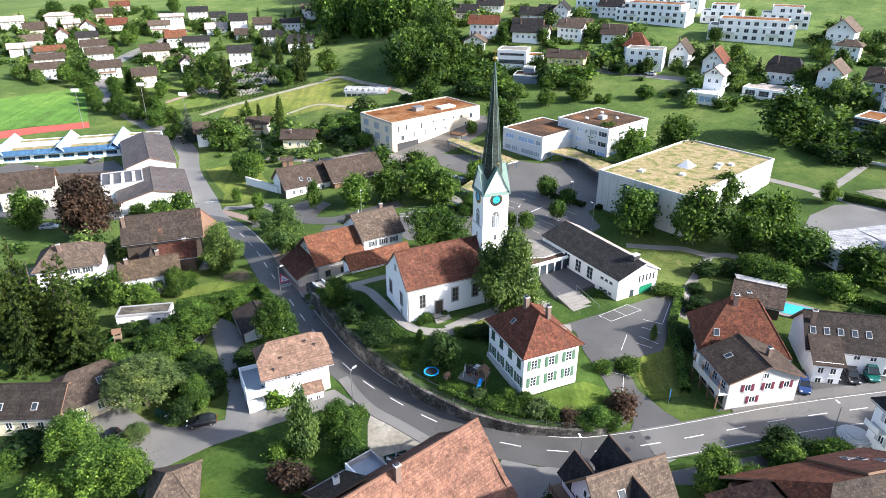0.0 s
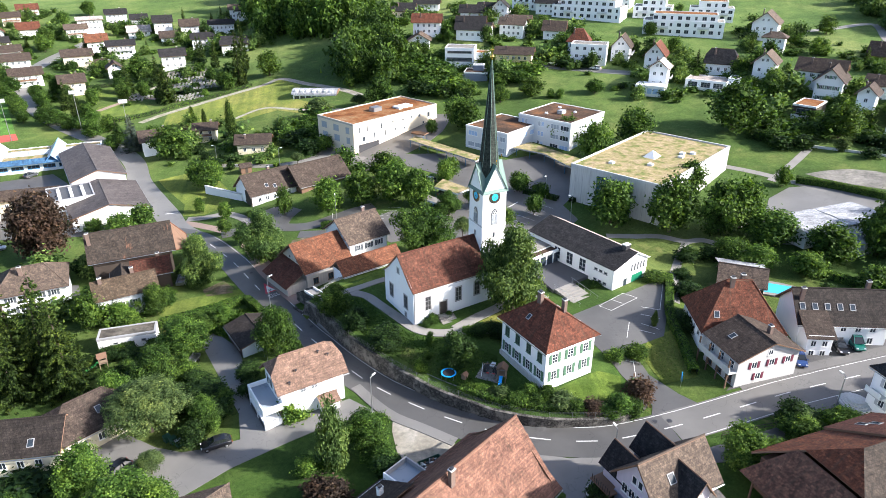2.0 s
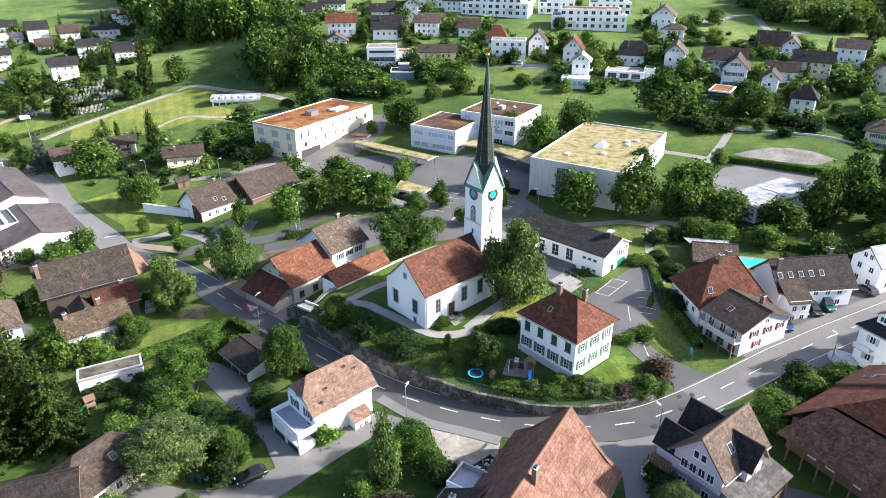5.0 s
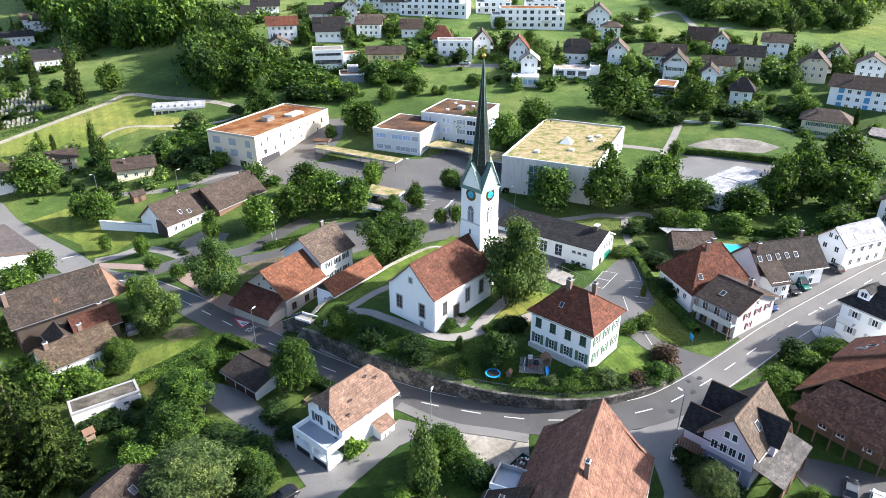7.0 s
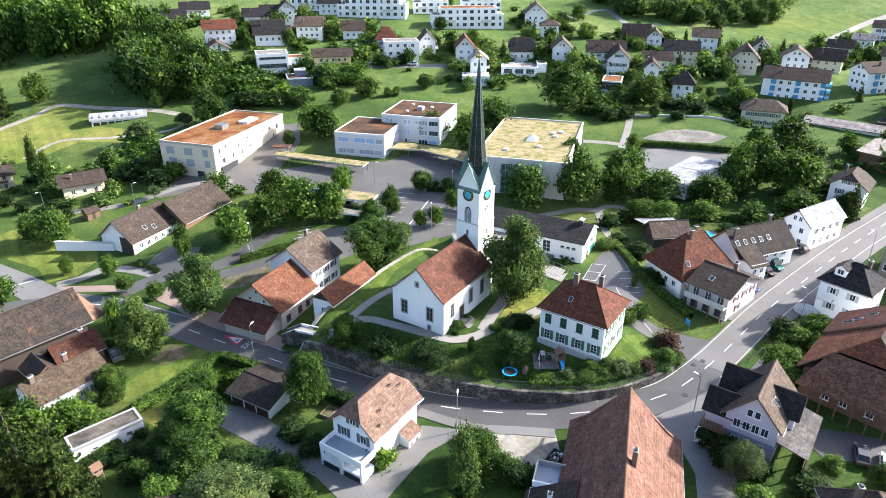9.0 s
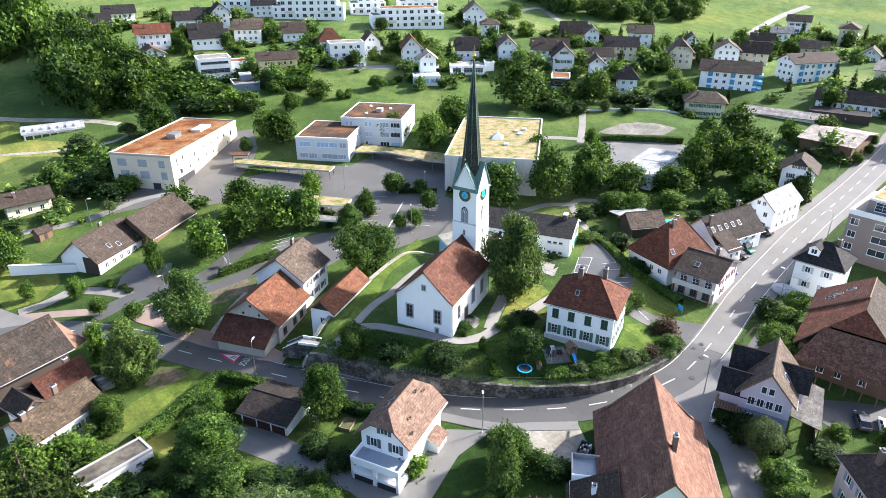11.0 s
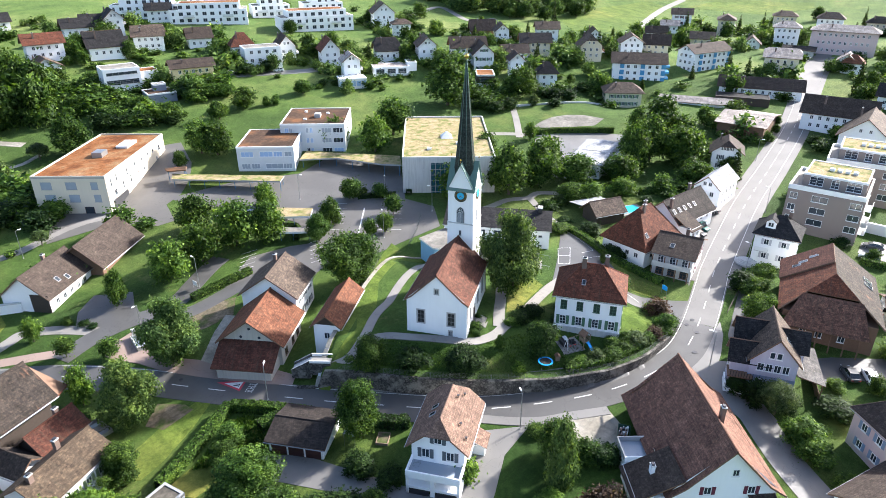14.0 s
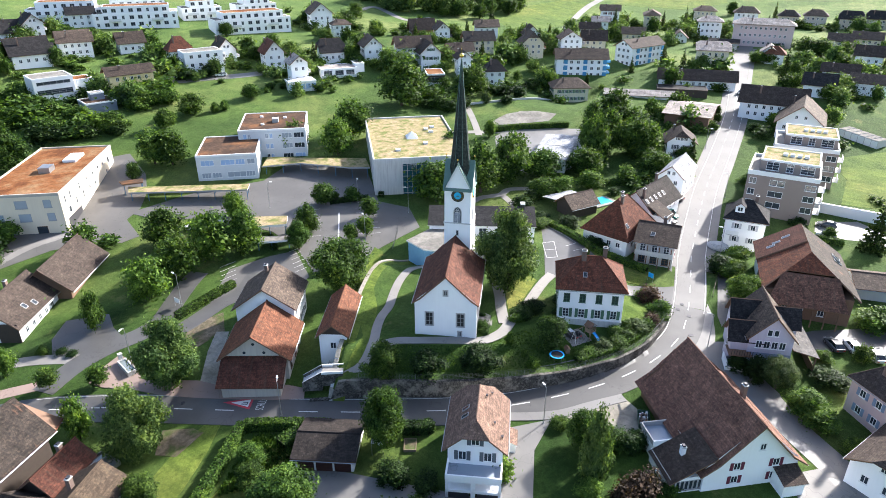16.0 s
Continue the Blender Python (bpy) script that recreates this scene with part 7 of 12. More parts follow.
def build_flats():
    for x, y, rot in ((90.8, 60.2, 271), (118.0, 57.2, 274)):
        f = thing("apartment_building", x, y, 9.6, rot, "taupe flats with white-rimmed roof terrace", "flats")
        hl, hw = 7.8, 7.6
        flat_block(f, -hl, -hw, hl, hw, -3, 8.9, TAUPE, PAVING, FRAMEW, para=0.9)
        for z in (1.4, 4.2, 7.0):
            for a, w in ((-6.4, 1.6), (-1.0, 3.3), (6.2, 2.4)):
                add_window(f, wall_spot(hl, hw, "s", a, z), w, 1.5, FRAMEW, GLASS, bars=2)
            for a in (-4, 0, 4):
                add_window(f, wall_spot(hl, hw, "w", a, z), 2.2, 1.6, FRAMEW, GLASS, bars=2)
            for a in (-4, 4):
                add_window(f, wall_spot(hl, hw, "e", a, z), 2.6, 1.6, FRAMEW, BLIND, bars=2)
            bk = MB()
            bk.box(hl, -hw + 1, z - 1.0, hl + 1.4, -hw + 5.5, z - 0.85, FRAMEW)
            bk.box(hl + 1.3, -hw + 1, z - 0.85, hl + 1.4, -hw + 5.5, z + 0.1, FRAMEW)
            part("balcony", bk, f)
        at = flat_block(f, -hl + 2.2, -hw + 3.0, hl - 0.6, hw - 0.6, 8.8, 11.8, TAUPE, SEDUM, FRAMEW, name="attic_storey")
        for a, w in ((-3.6, 2.8), (0.2, 1.6), (4.0, 3.0)):
            add_window(f, pose(a + 0.8, -hw + 3.0, 10.2), w, 2.0, FRAMEW, GLASS, bars=2)
        for k in range(4):
            q = MB()
            q.box(-1.2 + k * 1.6, 0.2, 11.7, -0.2 + k * 1.6, 1.4, 12.3, FRAMEW)
            part("roof_unit", q, f)
    w = MB()
    w.box(-14, -0.3, -3, 14, 0.3, 2.2, FRAMEW)
    g = solid("retaining_wall", w, 93.0, 40.0, 8.0, 268, "pale retaining wall below the flats' lawn", "wall")
    for k, (x, y, rot, L, W, h) in enumerate(((142.0, 289.0, 332, 34.0, 13.0, 8.5), (112.0, 327.0, 322, 34.0, 13.0, 8.5), (168.0, 312.0, 332, 20.0, 12.0, 8.5), (143.0, 322.0, 330, 18.0, 12.0, 8.0), (96.0, 352.0, 320, 30.0, 12.0, 8.5), (132.0, 352.0, 325, 24.0, 12.0, 8.5))):
        a = thing("apartment_building", x, y, on_ground(x, y), rot, "white stepped apartment building with flat roofs", "flats", group="white flats on the hill")
        flat_block(a, -L / 2, -W / 2, L / 2, W / 2, -6, h - 2.8, WHITE, GRAVELGREY)
        flat_block(a, -L / 2 + 4, -W / 2 + 1.2, L / 2 - 3, W / 2, h - 3, h, WHITE, GRAVELRED, name="top_storey")
        n = int(L / 3.2)
        for i in range(n):
            for r_ in range(3):
                xx = -L / 2 + L * (i + 0.5) / n
                if r_ == 2 and not (-L / 2 + 5 < xx < L / 2 - 4):
                    continue
                add_window(a, pose(xx, -W / 2 + (1.2 if r_ == 2 else 0), 1.2 + r_ * 2.8), 1.8 if i % 3 else 1.0, 1.5, FRAMEG, GLASS, bars=2, far=True)
        for i in range(3):
            for r_ in range(2):
                add_window(a, wall_spot(L / 2, W / 2, "e", -4 + 4 * i, 1.2 + r_ * 2.8), 1.2, 1.4, FRAMEG, GLASS, bars=1, far=True)
        for i in range(2):
            bq = MB()
            cx_ = -L / 4 + L / 2 * i
            bq.box(cx_ - 2.4, -W / 2 - 1.5, h - 6, cx_ + 2.4, -W / 2, h - 5.85, GREYW)
            bq.box(cx_ - 2.4, -W / 2 - 1.5, h - 5.85, cx_ + 2.4, -W / 2 - 1.42, h - 4.9, PANELW)
            part("balcony", bq, a)


build_flats()


def build_far_blocks():
    for x, y, rot, L, W, z0, e, r, lab in ((184.1, 146.1, 295.4, 22.0, 13.0, 17.0, 24.5, 27.9, "white flats with blue shutters and brown roof"), (212.1, 129.3, 334.6, 22.0, 11.0, 18.9, 26.8, 29.9, "white flats with blue balconies and brown roof")):
        f = house("apartment_building", x, y, rot, L, W, z0, e, r, WHITE, BROWNTILE, label=lab, rows=3, wins="sew", far=True, category="flats", depth=6, chimneys=((0.2, 0.4), (-0.2, 0.4)), every=3.0, ww=1.2)
        hl, hw = L / 2 - 0.6, W / 2 - 0.6
        for k in range(3):
            for a in (-hl + 2.5, 0.0, hl - 2.5):
                bb = MB()
                bb.box(-0.8, -0.1, -0.9, 0.8, 0.03, 0.9, BLUESH)
                part("blue_shutter", bb, f, at=wall_spot(hl, hw, "s", a + 1.4, 1.5 + k * 2.5))
            bk = MB()
            bk.box(hl, -3.5, 0.9 + k * 2.4, hl + 1.4, 1.5, 1.9 + k * 2.4, BLUESH)
            part("balcony", bk, f, "blue balcony")
    w = house("barn", 151.6, 94.0, 271.4, 16.0, 22.0, 11.0, 16.2, 18.0, BROWNWOOD, ETERNIT, label="brown timber barn with broad pale roof", wins="", far=True, chimneys=(), category="barn", depth=5)
    s = house("shed", 166.4, 116.3, 286.4, 26.0, 8.0, 13.0, 16.0, 17.6, WHITE, ETERNIT, label="long low white shed with pale roof", wins="s", rows=1, far=True, chimneys=(), category="shed", depth=5, every=5, ww=1.2, wh=0.6)
    b = thing("shed", 177.0, 103.0, 13.6, 286, "black flat shed beside the row house", "shed")
    flat_block(b, -9, -4, 9, 4, -3, 4.2, DARKWOOD, SLATE)
    f = thing("house", 39.5, 277.0, 22.3, 343, "white flat-roofed house with dark window band", "house")
    flat_block(f, -7, -5, 5, 5, -5, 6.8, WHITE, GRAVELGREY)
    flat_block(f, 5.0, -3.5, 11.5, 4, -5, 4.8, WHITE, GRAVELRED, name="garage_block")
    add_window(f, pose(-1, -5, 2.2), 10.5, 1.6, FRAMEG, GLASS, bars=5)
    add_window(f, pose(-1, -5, 5.1), 10.0, 1.0, FRAMEG, GLASS, bars=5)
    for k in range(3):
        add_window(f, pose(-4 + k * 3.4, -5, -1.2), 1.4, 0.9, FRAMEG, bars=2)
    g = thing("house", 41.5, 258.5, 16.0, 342, "grey cubic house with roof tower", "house")
    flat_block(g, -4.6, -4.5, 4.6, 4.5, -5, 6.6, BLUEGREYP, GRAVELBROWN, FRAMEW)
    flat_block(g, -1.5, 0, 2.6, 3.2, 6.4, 8.8, BLUEGREYP, GRAVELGREY, FRAMEW, name="tower_room")
    flat_block(g, -9.5, -4.0, -4.6, 3.0, -5, 4.2, GREYW, GRAVELGREY, name="annexe")
    c = thing("house", 133.5, 186.5, 17.7, 308, "white and black cubic house", "house")
    flat_block(c, -3.4, -5.5, 3.4, 5.5, -5, 5.4, WHITE, GRAVELRED)
    k = MB()
    k.box(-3.46, -5.56, 2.4, 3.46, 5.56, 4.9, DARKWOOD)
    part("upper_storey", k, c, "dark upper storey")
    add_window(c, pose(0, -5.56, 3.6), 4.0, 1.4, FRAMEG, bars=3)
    add_window(c, pose(0, -5.5, 0.4), 4.6, 1.2, FRAMEW, BLIND, bars=2)
    t = thing("house", 118.5, 221.5, 19.8, 320, "white terraced villa with roofed balconies", "house")
    flat_block(t, -7, -4.5, 7, 5.5, -5, 4.4, WHITE, ETERNIT)
    flat_block(t, 6.8, -1.5, 10.5, 5.5, -5, 5.4, WHITE, GRAVELGREY, name="side_block")
    for z in (2.8, 0.0):
        for a in (-4.4, 0.0, 4.2):
            add_window(t, pose(a, -4.5, z), 3.2, 1.8, FRAMEG, GLASS, bars=3)
    q = MB()
    q.box(-7, -6.2, 1.2, 7, -4.5, 1.4, FRAMEW)
    q.box(-7, -6.2, 1.4, 7, -6.1, 2.2, PANELW)
    part("balcony", q, t)
    w2 = thing("house", 88.5, 262.0, 25.0, 334, "white two-storey house with flat grey roof", "house")
    flat_block(w2, -7, -4.5, 7, 4.5, -5, 6.4, WHITE, GRAVELGREY)
    for z in (4.8, 1.8):
        for a in (-4.5, -1.5, 1.5, 4.5):
            add_window(w2, pose(a, -4.5, z), 1.2, 1.2, FRAMEG, bars=2, far=True)
    cv = thing("conservatory", 97.0, 221.5, 19.5, 325, "low white house with blue conservatory front", "house")
    flat_block(cv, -5, -3.5, 5, 3.5, -5, 3.4, FRAMEW, PANELW)
    for k in range(5):
        add_window(cv, pose(-4 + k * 2, -3.5, 1.6), 1.8, 2.0, FRAMEW, BLUEBLIND, bars=1)
    # barrel-roofed pavilion on the meadow
    p = thing("pavilion", -21.5, 268.0, 11.5, 348, "long pavilion with silver barrel roof", "pavilion")
    m = MB()
    m.box(-8.5, -3.6, -3, 8.5, 3.6, 2.6, FRAMEW)
    part("wall", m, p)
    r = MB()
    n = 10
    for k in range(n):
        a0, a1 = math.pi * k / n, math.pi * (k + 1) / n
        P = lambda a, x_: (x_, -4.0 * math.cos(a), 2.5 + 1.7 * math.sin(a))
        r.face([P(a0, -9), P(a0, 9), P(a1, 9), P(a1, -9)], WHITEROOF)
    for x_ in (-9, 9):
        q = [(x_, -4.0 * math.cos(math.pi * k / n), 2.5 + 1.7 * math.sin(math.pi * k / n)) for k in range(n + 1)]
        r.face(q if x_ > 0 else q[::-1], BROWNWOOD)
    part("roof", r, p)
    for k in range(7):
        add_window(p, pose(-7 + k * 2.3, -3.6, 1.1), 1.9, 1.7, DARKMETAL, bars=2)
        d = MB()
        d.box(-7.7 + k * 2.3, -3.5, 2.7, -6.5 + k * 2.3, -2.0, 4.1, FRAMEW)
        part("roof_hood", d, p)


build_far_blocks()


def build_sports_centre():
    h1 = house("sports_hall", -88.8, 207.7, 113.8, 32.6, 15.0, 4.0, 8.0, 10.4, WHITE, GREYBROWNSHEET, label="white hall with broad grey-brown sheet roof", wins="", chimneys=(), category="hall", over=0.5)
    h2 = house("hall", -77.4, 180.2, 112.9, 23.3, 19.3, 3.4, 6.2, 8.6, WHITE, GREYBROWNSHEET, label="white hall with grey-brown roof and rooflights", wins="", chimneys=(), category="hall", over=0.5)
    flat_block(h2, -0.5, 2.2, 11.2, 13.2, -2, 4.7, WHITE, DARKPAVE, FRAMEG, para=0.4)
    for k in range(12):
        q = MB()
        q.box(-0.65, -0.4, 0, 0.65, 0.4, 0.4, FRAMEW)
        part("rooflight", q, h2, "white domed rooflight", at=pose(1.4 + 2.3 * (k % 4), 4.6 + 2.9 * (k // 4), 4.58))
    b = thing("sports_centre", -122.0, 222.0, 3.2, 13, "white sports centre with bright blue roof frames", "sports centre")
    flat_block(b, -18, -9, 30, 9, -3, 3.4, WHITE, SEDUM)
    for x0 in (-18.0, 0.0, 17.0):
        r = MB()
        for s in (-1, 1):
            q = [(x0 - 2.2 * s, -10.5, 3.3), (x0 - 2.2 * s, 10.5, 3.3), (x0, 10.5, 5.6), (x0, -10.5, 5.6)]
            r.slab(q if s < 0 else q[::-1], 0.15, PALEGLASSROOF, BLUEW)
        part("glazed_ridge", r, b, "blue and glass roof ridge")
    for y0, mt in ((-9.0, BLUEROOF), (1.0, PALEGLASSROOF)):
        r = MB()
        for s in (-1, 1):
            q = [(-20, y0 - 1.6 * s, 3.3), (30, y0 - 1.6 * s, 3.3), (30, y0, 4.6), (-20, y0, 4.6)]
            r.slab(q if s > 0 else q[::-1], 0.15, mt, BLUEW)
        part("long_ridge", r, b)
    for k in range(10):
        add_window(b, pose(-15 + k * 4.4, -9, 1.9), 3.4, 1.2, BLUEW, GLASS, bars=3)
    for x, y in ((-128.0, 248.0), (-107.0, 256.0), (-86.0, 240.0)):
        m = thing("floodlight", x, y, on_ground(x, y), 0, "tall white sports floodlight mast", "lamp", group="floodlights of the pitch")
        p = MB()
        p.tube((0, 0, -0.5), (0, 0, 14), 0.14, 0.08, METAL, 8)
        part("pole", p, m)
        q = MB()
        q.box(-1.4, -0.15, 13.6, 1.4, 0.15, 14.8, FRAMEW)
        part("lamp_panel", q, m)
    o = house("house", -110.0, 176.0, 20, 15, 10, 2.4, 8.6, 12.4, OLDWALL, BROWNTILE, label="old town house with stepped white gable", wins="sn", chimneys=((0.2, 0.3),), far=True, category="house")
    lo = house("building", -103.0, 186.0, 8, 24, 7, 2.5, 6.2, 8.2, CREAM, BROWNTILE, label="long low building with dark roof", wins="s", rows=1, chimneys=(), far=True, category="building")


build_sports_centre()

# ---- roads, paths, yards and fields ----
area("yard", [(-35.2, 94.4), (-31.8, 86.5), (-30.9, 80.5), (-35.7, 79.6), (-39.1, 79.6), (-43.2, 81.5), (-49.0, 86.0), (-51.7, 88.0), (-53.0, 82.3), (-49.7, 76.5), (-41.9, 73.6), (-40.2, 68.2), (-38.4, 65.9), (-38.0, 70.6), (-31.6, 74.9), (-24.2, 78.2), (-16.9, 81.1), (-9.9, 81.2), (-14.7, 86.1), (-20.9, 84.2), (-27.7, 82.6), (-31.4, 95.6), (-33.9, 104.7), (-39.1, 111.3), (-40.8, 107.5)], LIGHTASPHALT, 0.05, "pale grey asphalt courtyard and drive", "yard", 1.5)
area("gravel_lot", [(-8.7, 77.2), (-8.4, 72.9), (-7.2, 70.0), (-6.0, 67.7), (-1.7, 70.3), (-0.1, 72.9), (-1.5, 76.2), (-4.5, 78.3), (-8.3, 80.4)], GRAVEL, 0.045, "pale gravel lot beside the road", "lot", 1.5)
strip("pavement_south", [(-13.6, 88.9), (-10.7, 83.8), (-8.0, 80.2), (-4.3, 77.0), (-0.0, 73.1)], -0.85, 0.85, LIGHTASPHALT, 0.12, "grey paved footway with kerb", "pavement")
area("court", [(26.0, 94.1), (26.3, 88.9), (27.3, 85.2), (28.3, 81.4), (30.6, 77.0), (30.4, 74.4), (29.4, 72.6), (37.6, 73.4), (35.6, 76.2), (33.1, 81.5), (32.6, 87.6), (39.8, 90.3), (43.2, 96.3), (47.8, 107.1), (34.0, 100.5), (24.5, 96.5)], ASPHALT, 0.065, "grey asphalt court between church hall and hedge", "court", 0.6)
strip("church_path", [(-20.2, 112.4), (-17.2, 111.0), (-13.4, 111.6), (-8.2, 114.2), (-5.1, 115.4), (-1.9, 116.1), (1.1, 117.4), (4.7, 118.9), (8.8, 120.2), (12.4, 120.5), (15.5, 119.0)], -0.8, 0.8, PAVING, 0.13, "grey asphalt churchyard path", "path")
strip("church_path_front", [(-14.4, 111.6), (-10.6, 109.0), (-8.6, 105.9), (-6.0, 101.6), (-3.4, 97.6), (-1.4, 95.9), (1.8, 95.0), (5.5, 95.2), (10.3, 94.8), (15.8, 95.3), (21.3, 95.6), (25.4, 95.4)], -0.95, 0.95, PAVING, 0.135, "grey asphalt path round the church", "path")
strip("church_path_side", [(4.0, 95.8), (7.9, 98.3), (11.7, 100.4), (15.6, 102.7), (20.0, 103.6), (22.6, 102.4)], -1.0, 1.0, PAVING, 0.125, "grey asphalt path beside the nave", "path")
area("school_square", [(5.7, 186.0), (13.5, 177.2), (14.1, 168.1), (15.0, 160.2), (11.4, 149.3), (6.0, 140.6), (12.3, 135.6), (23.0, 134.0), (34.2, 131.9), (41.8, 139.7), (40.8, 148.2), (57.4, 164.3), (50.0, 183.5), (34.4, 181.3), (18.8, 191.5), (3.8, 196.3)], SCHOOLASPHALT, 0.05, "grey asphalt school square", "square", 1.5)
area("car_park", [(-3.3, 139.4), (4.2, 140.2), (11.0, 149.8), (6.3, 153.2), (-1.9, 156.8), (-12.7, 151.3)], SCHOOLASPHALT, 0.045, "asphalt car park with white bay lines", "car park", 1.5)
strip("lane", [(-43.9, 155.7), (-37.3, 157.0), (-31.1, 156.4), (-25.6, 154.6), (-21.1, 154.8), (-15.6, 157.5), (-10.2, 160.1), (-5.9, 161.6)], -2.1, 2.1, ASPHALT, 0.06, "narrow asphalt lane", "lane")
strip("lane_upper", [(-24.9, 150.2), (-19.5, 149.2), (-12.0, 149.1), (-7.3, 148.2), (-0.3, 150.8)], -1.8, 1.8, ASPHALT, 0.05, "narrow asphalt lane beside the hedge", "lane")
strip("footway", [(-54.3, 168.1), (-50.2, 167.8), (-47.0, 168.4), (-44.4, 168.8), (-40.4, 165.4), (-37.0, 160.5), (-35.3, 156.8)], -1.3, 1.3, PAVING, 0.055, "pale footway", "footway")
strip("footway_lower", [(-57.2, 167.2), (-52.5, 164.6), (-47.0, 160.7), (-42.3, 157.2), (-38.4, 156.9)], -1.2, 1.2, REDPAVING, 0.05, "reddish footway along the road", "footway")
strip("hill_path", [(-52.3, 207.1), (-44.6, 204.6), (-38.4, 202.0), (-31.5, 200.6), (-25.5, 201.4), (-19.2, 202.1), (-12.7, 200.7), (-6.1, 196.2)], -1.3, 1.3, PAVING, 0.05, "pale path along the slope", "path")
area("forecourt", [(-26.0, 199.0), (-16.0, 196.5), (-9.0, 191.0), (-6.0, 186.0), (-2.0, 185.0), (1.5, 194.0), (7.0, 196.0), (13.6, 201.7), (20.0, 210.0), (26.0, 224.0), (18.0, 228.0), (0.0, 215.0), (-18.0, 212.0)], SCHOOLASPHALT, 0.05, "grey asphalt school forecourt", "forecourt", 1.5)
area("meadow", [(-78.1, 250.4), (-58.9, 253.7), (-48.3, 251.9), (-36.1, 255.8), (-25.7, 247.0), (-20.0, 254.3), (-31.1, 268.4), (-28.0, 283.0), (-36.9, 297.4), (-59.3, 284.6), (-79.2, 269.2)], MEADOW, 0.03, "tall yellowish meadow grass", "meadow", 1.5)
area("meadow_low", [(-65.2, 193.4), (-56.8, 178.6), (-55.8, 170.4), (-50.1, 169.8), (-45.0, 174.4), (-43.8, 181.1), (-50.0, 194.8), (-49.9, 208.2), (-56.9, 204.7), (-68.4, 200.2)], MEADOW, 0.03, "rough yellow-green meadow", "meadow", 1.5)
strip("meadow_path", [(-87.7, 260.9), (-79.2, 270.1), (-60.2, 283.6), (-44.2, 292.4), (-36.9, 297.4), (-25.4, 283.7), (-11.8, 269.1), (-4.2, 257.8)], -1.4, 1.4, GRAVEL, 0.06, "pale gravel path through the meadow", "path")
strip("meadow_path_low", [(-52.4, 254.7), (-40.9, 260.7), (-27.6, 252.5), (-12.3, 245.9), (-4.5, 247.6)], -0.8, 0.8, GRAVEL, 0.055, "narrow mown path", "path")
area("hall_court", [(84.0, 130.2), (91.2, 139.5), (99.4, 143.9), (105.8, 143.4), (113.3, 138.0), (120.5, 124.9), (124.0, 118.0), (97.0, 109.0), (80.8, 117.8), (76.0, 127.8)], LIGHTASPHALT, 0.05, "pale asphalt sports court", "court", 1.5)
area("gravel_court", [(108.4, 150.2), (114.0, 150.6), (120.4, 149.9), (126.0, 146.8), (129.5, 142.5), (131.1, 135.4), (122.9, 134.9), (117.6, 139.6), (112.5, 143.5)], GRAVELGREY, 0.05, "pale gravel playing court", "court", 1.5)
strip("court_path", [(120.4, 165.6), (110.8, 158.1), (102.2, 151.9), (97.6, 148.7)], -1.1, 1.1, PAVING, 0.06, "grey path up the slope", "path")
strip("court_path_cross", [(90.3, 161.2), (96.9, 154.3), (102.0, 147.3), (107.2, 139.7)], -1.2, 1.2, PAVING, 0.055, "grey path beside the sports court", "path")
strip("green_path", [(45.1, 130.0), (51.0, 128.3), (56.5, 127.0), (60.8, 123.6), (65.1, 123.1), (68.6, 118.6), (72.5, 114.5)], -1.0, 1.0, PAVING, 0.055, "grey path through the green", "path")
strip("hedge_lane", [(61.2, 123.5), (55.6, 116.1), (50.5, 108.2), (46.0, 98.8)], -0.9, 0.9, PAVING, 0.05, "narrow lane between hedges", "lane")
strip("hill_road", [(64.7, 268.1), (69.2, 261.8), (76.5, 256.7), (85.9, 251.0), (95.4, 245.3), (102.5, 242.4), (133.7, 232.2), (144.0, 231.0), (152.5, 222.4)], -2.5, 2.5, LIGHTASPHALT, 0.06, "asphalt residential road on the hill", "road")
strip("farm_road", [(184.3, 280.4), (207.8, 282.4), (235.7, 286.3), (219.8, 254.8), (236.2, 249.0)], -1.8, 1.8, PAVING, 0.06, "pale farm road over the hill", "road")
strip("farm_road_upper", [(268.7, 184.2), (320.6, 195.0), (351.8, 198.5), (380.8, 196.9)], -2.0, 2.0, PAVING, 0.06, "pale road to the upper farms", "road")
area("bright_field", [(239.9, 202.6), (256.6, 191.8), (276.9, 188.0), (324.1, 196.6), (357.5, 201.0), (359.6, 212.6), (316.2, 227.1), (269.8, 229.3)], BRIGHTGRASS, 0.04, "sunlit bright green field", "field", 1.5)
area("upper_field", [(370.5, 179.2), (379.9, 160.0), (383.8, 145.9), (413.3, 123.9), (425.7, 127.0), (408.9, 163.2), (392.1, 180.6), (367.2, 189.6)], BRIGHTGRASS, 0.04, "sunlit green hill pasture", "field", 1.5)
area("pitch", [(-160.1, 239.7), (-146.5, 249.2), (-129.4, 255.2), (-153.0, 306.6), (-166.6, 293.8), (-183.9, 281.5)], PITCHGRASS, 0.05, "mown green sports pitch", "pitch", 1.5)
area("track", [(-155.1, 230.8), (-142.3, 240.7), (-126.0, 248.6), (-129.7, 255.9), (-146.1, 248.2), (-159.8, 239.1)], REDPAINTED, 0.06, "red running track strip", "track", 1.5)
area("sports_yard", [(-117.9, 166.2), (-110.6, 168.4), (-95.7, 174.1), (-90.0, 186.2), (-95.4, 203.8), (-102.6, 213.0), (-119.1, 206.8), (-134.5, 209.9), (-137.1, 199.5)], ASPHALT, 0.045, "asphalt yard of the sports centre", "yard", 1.5)
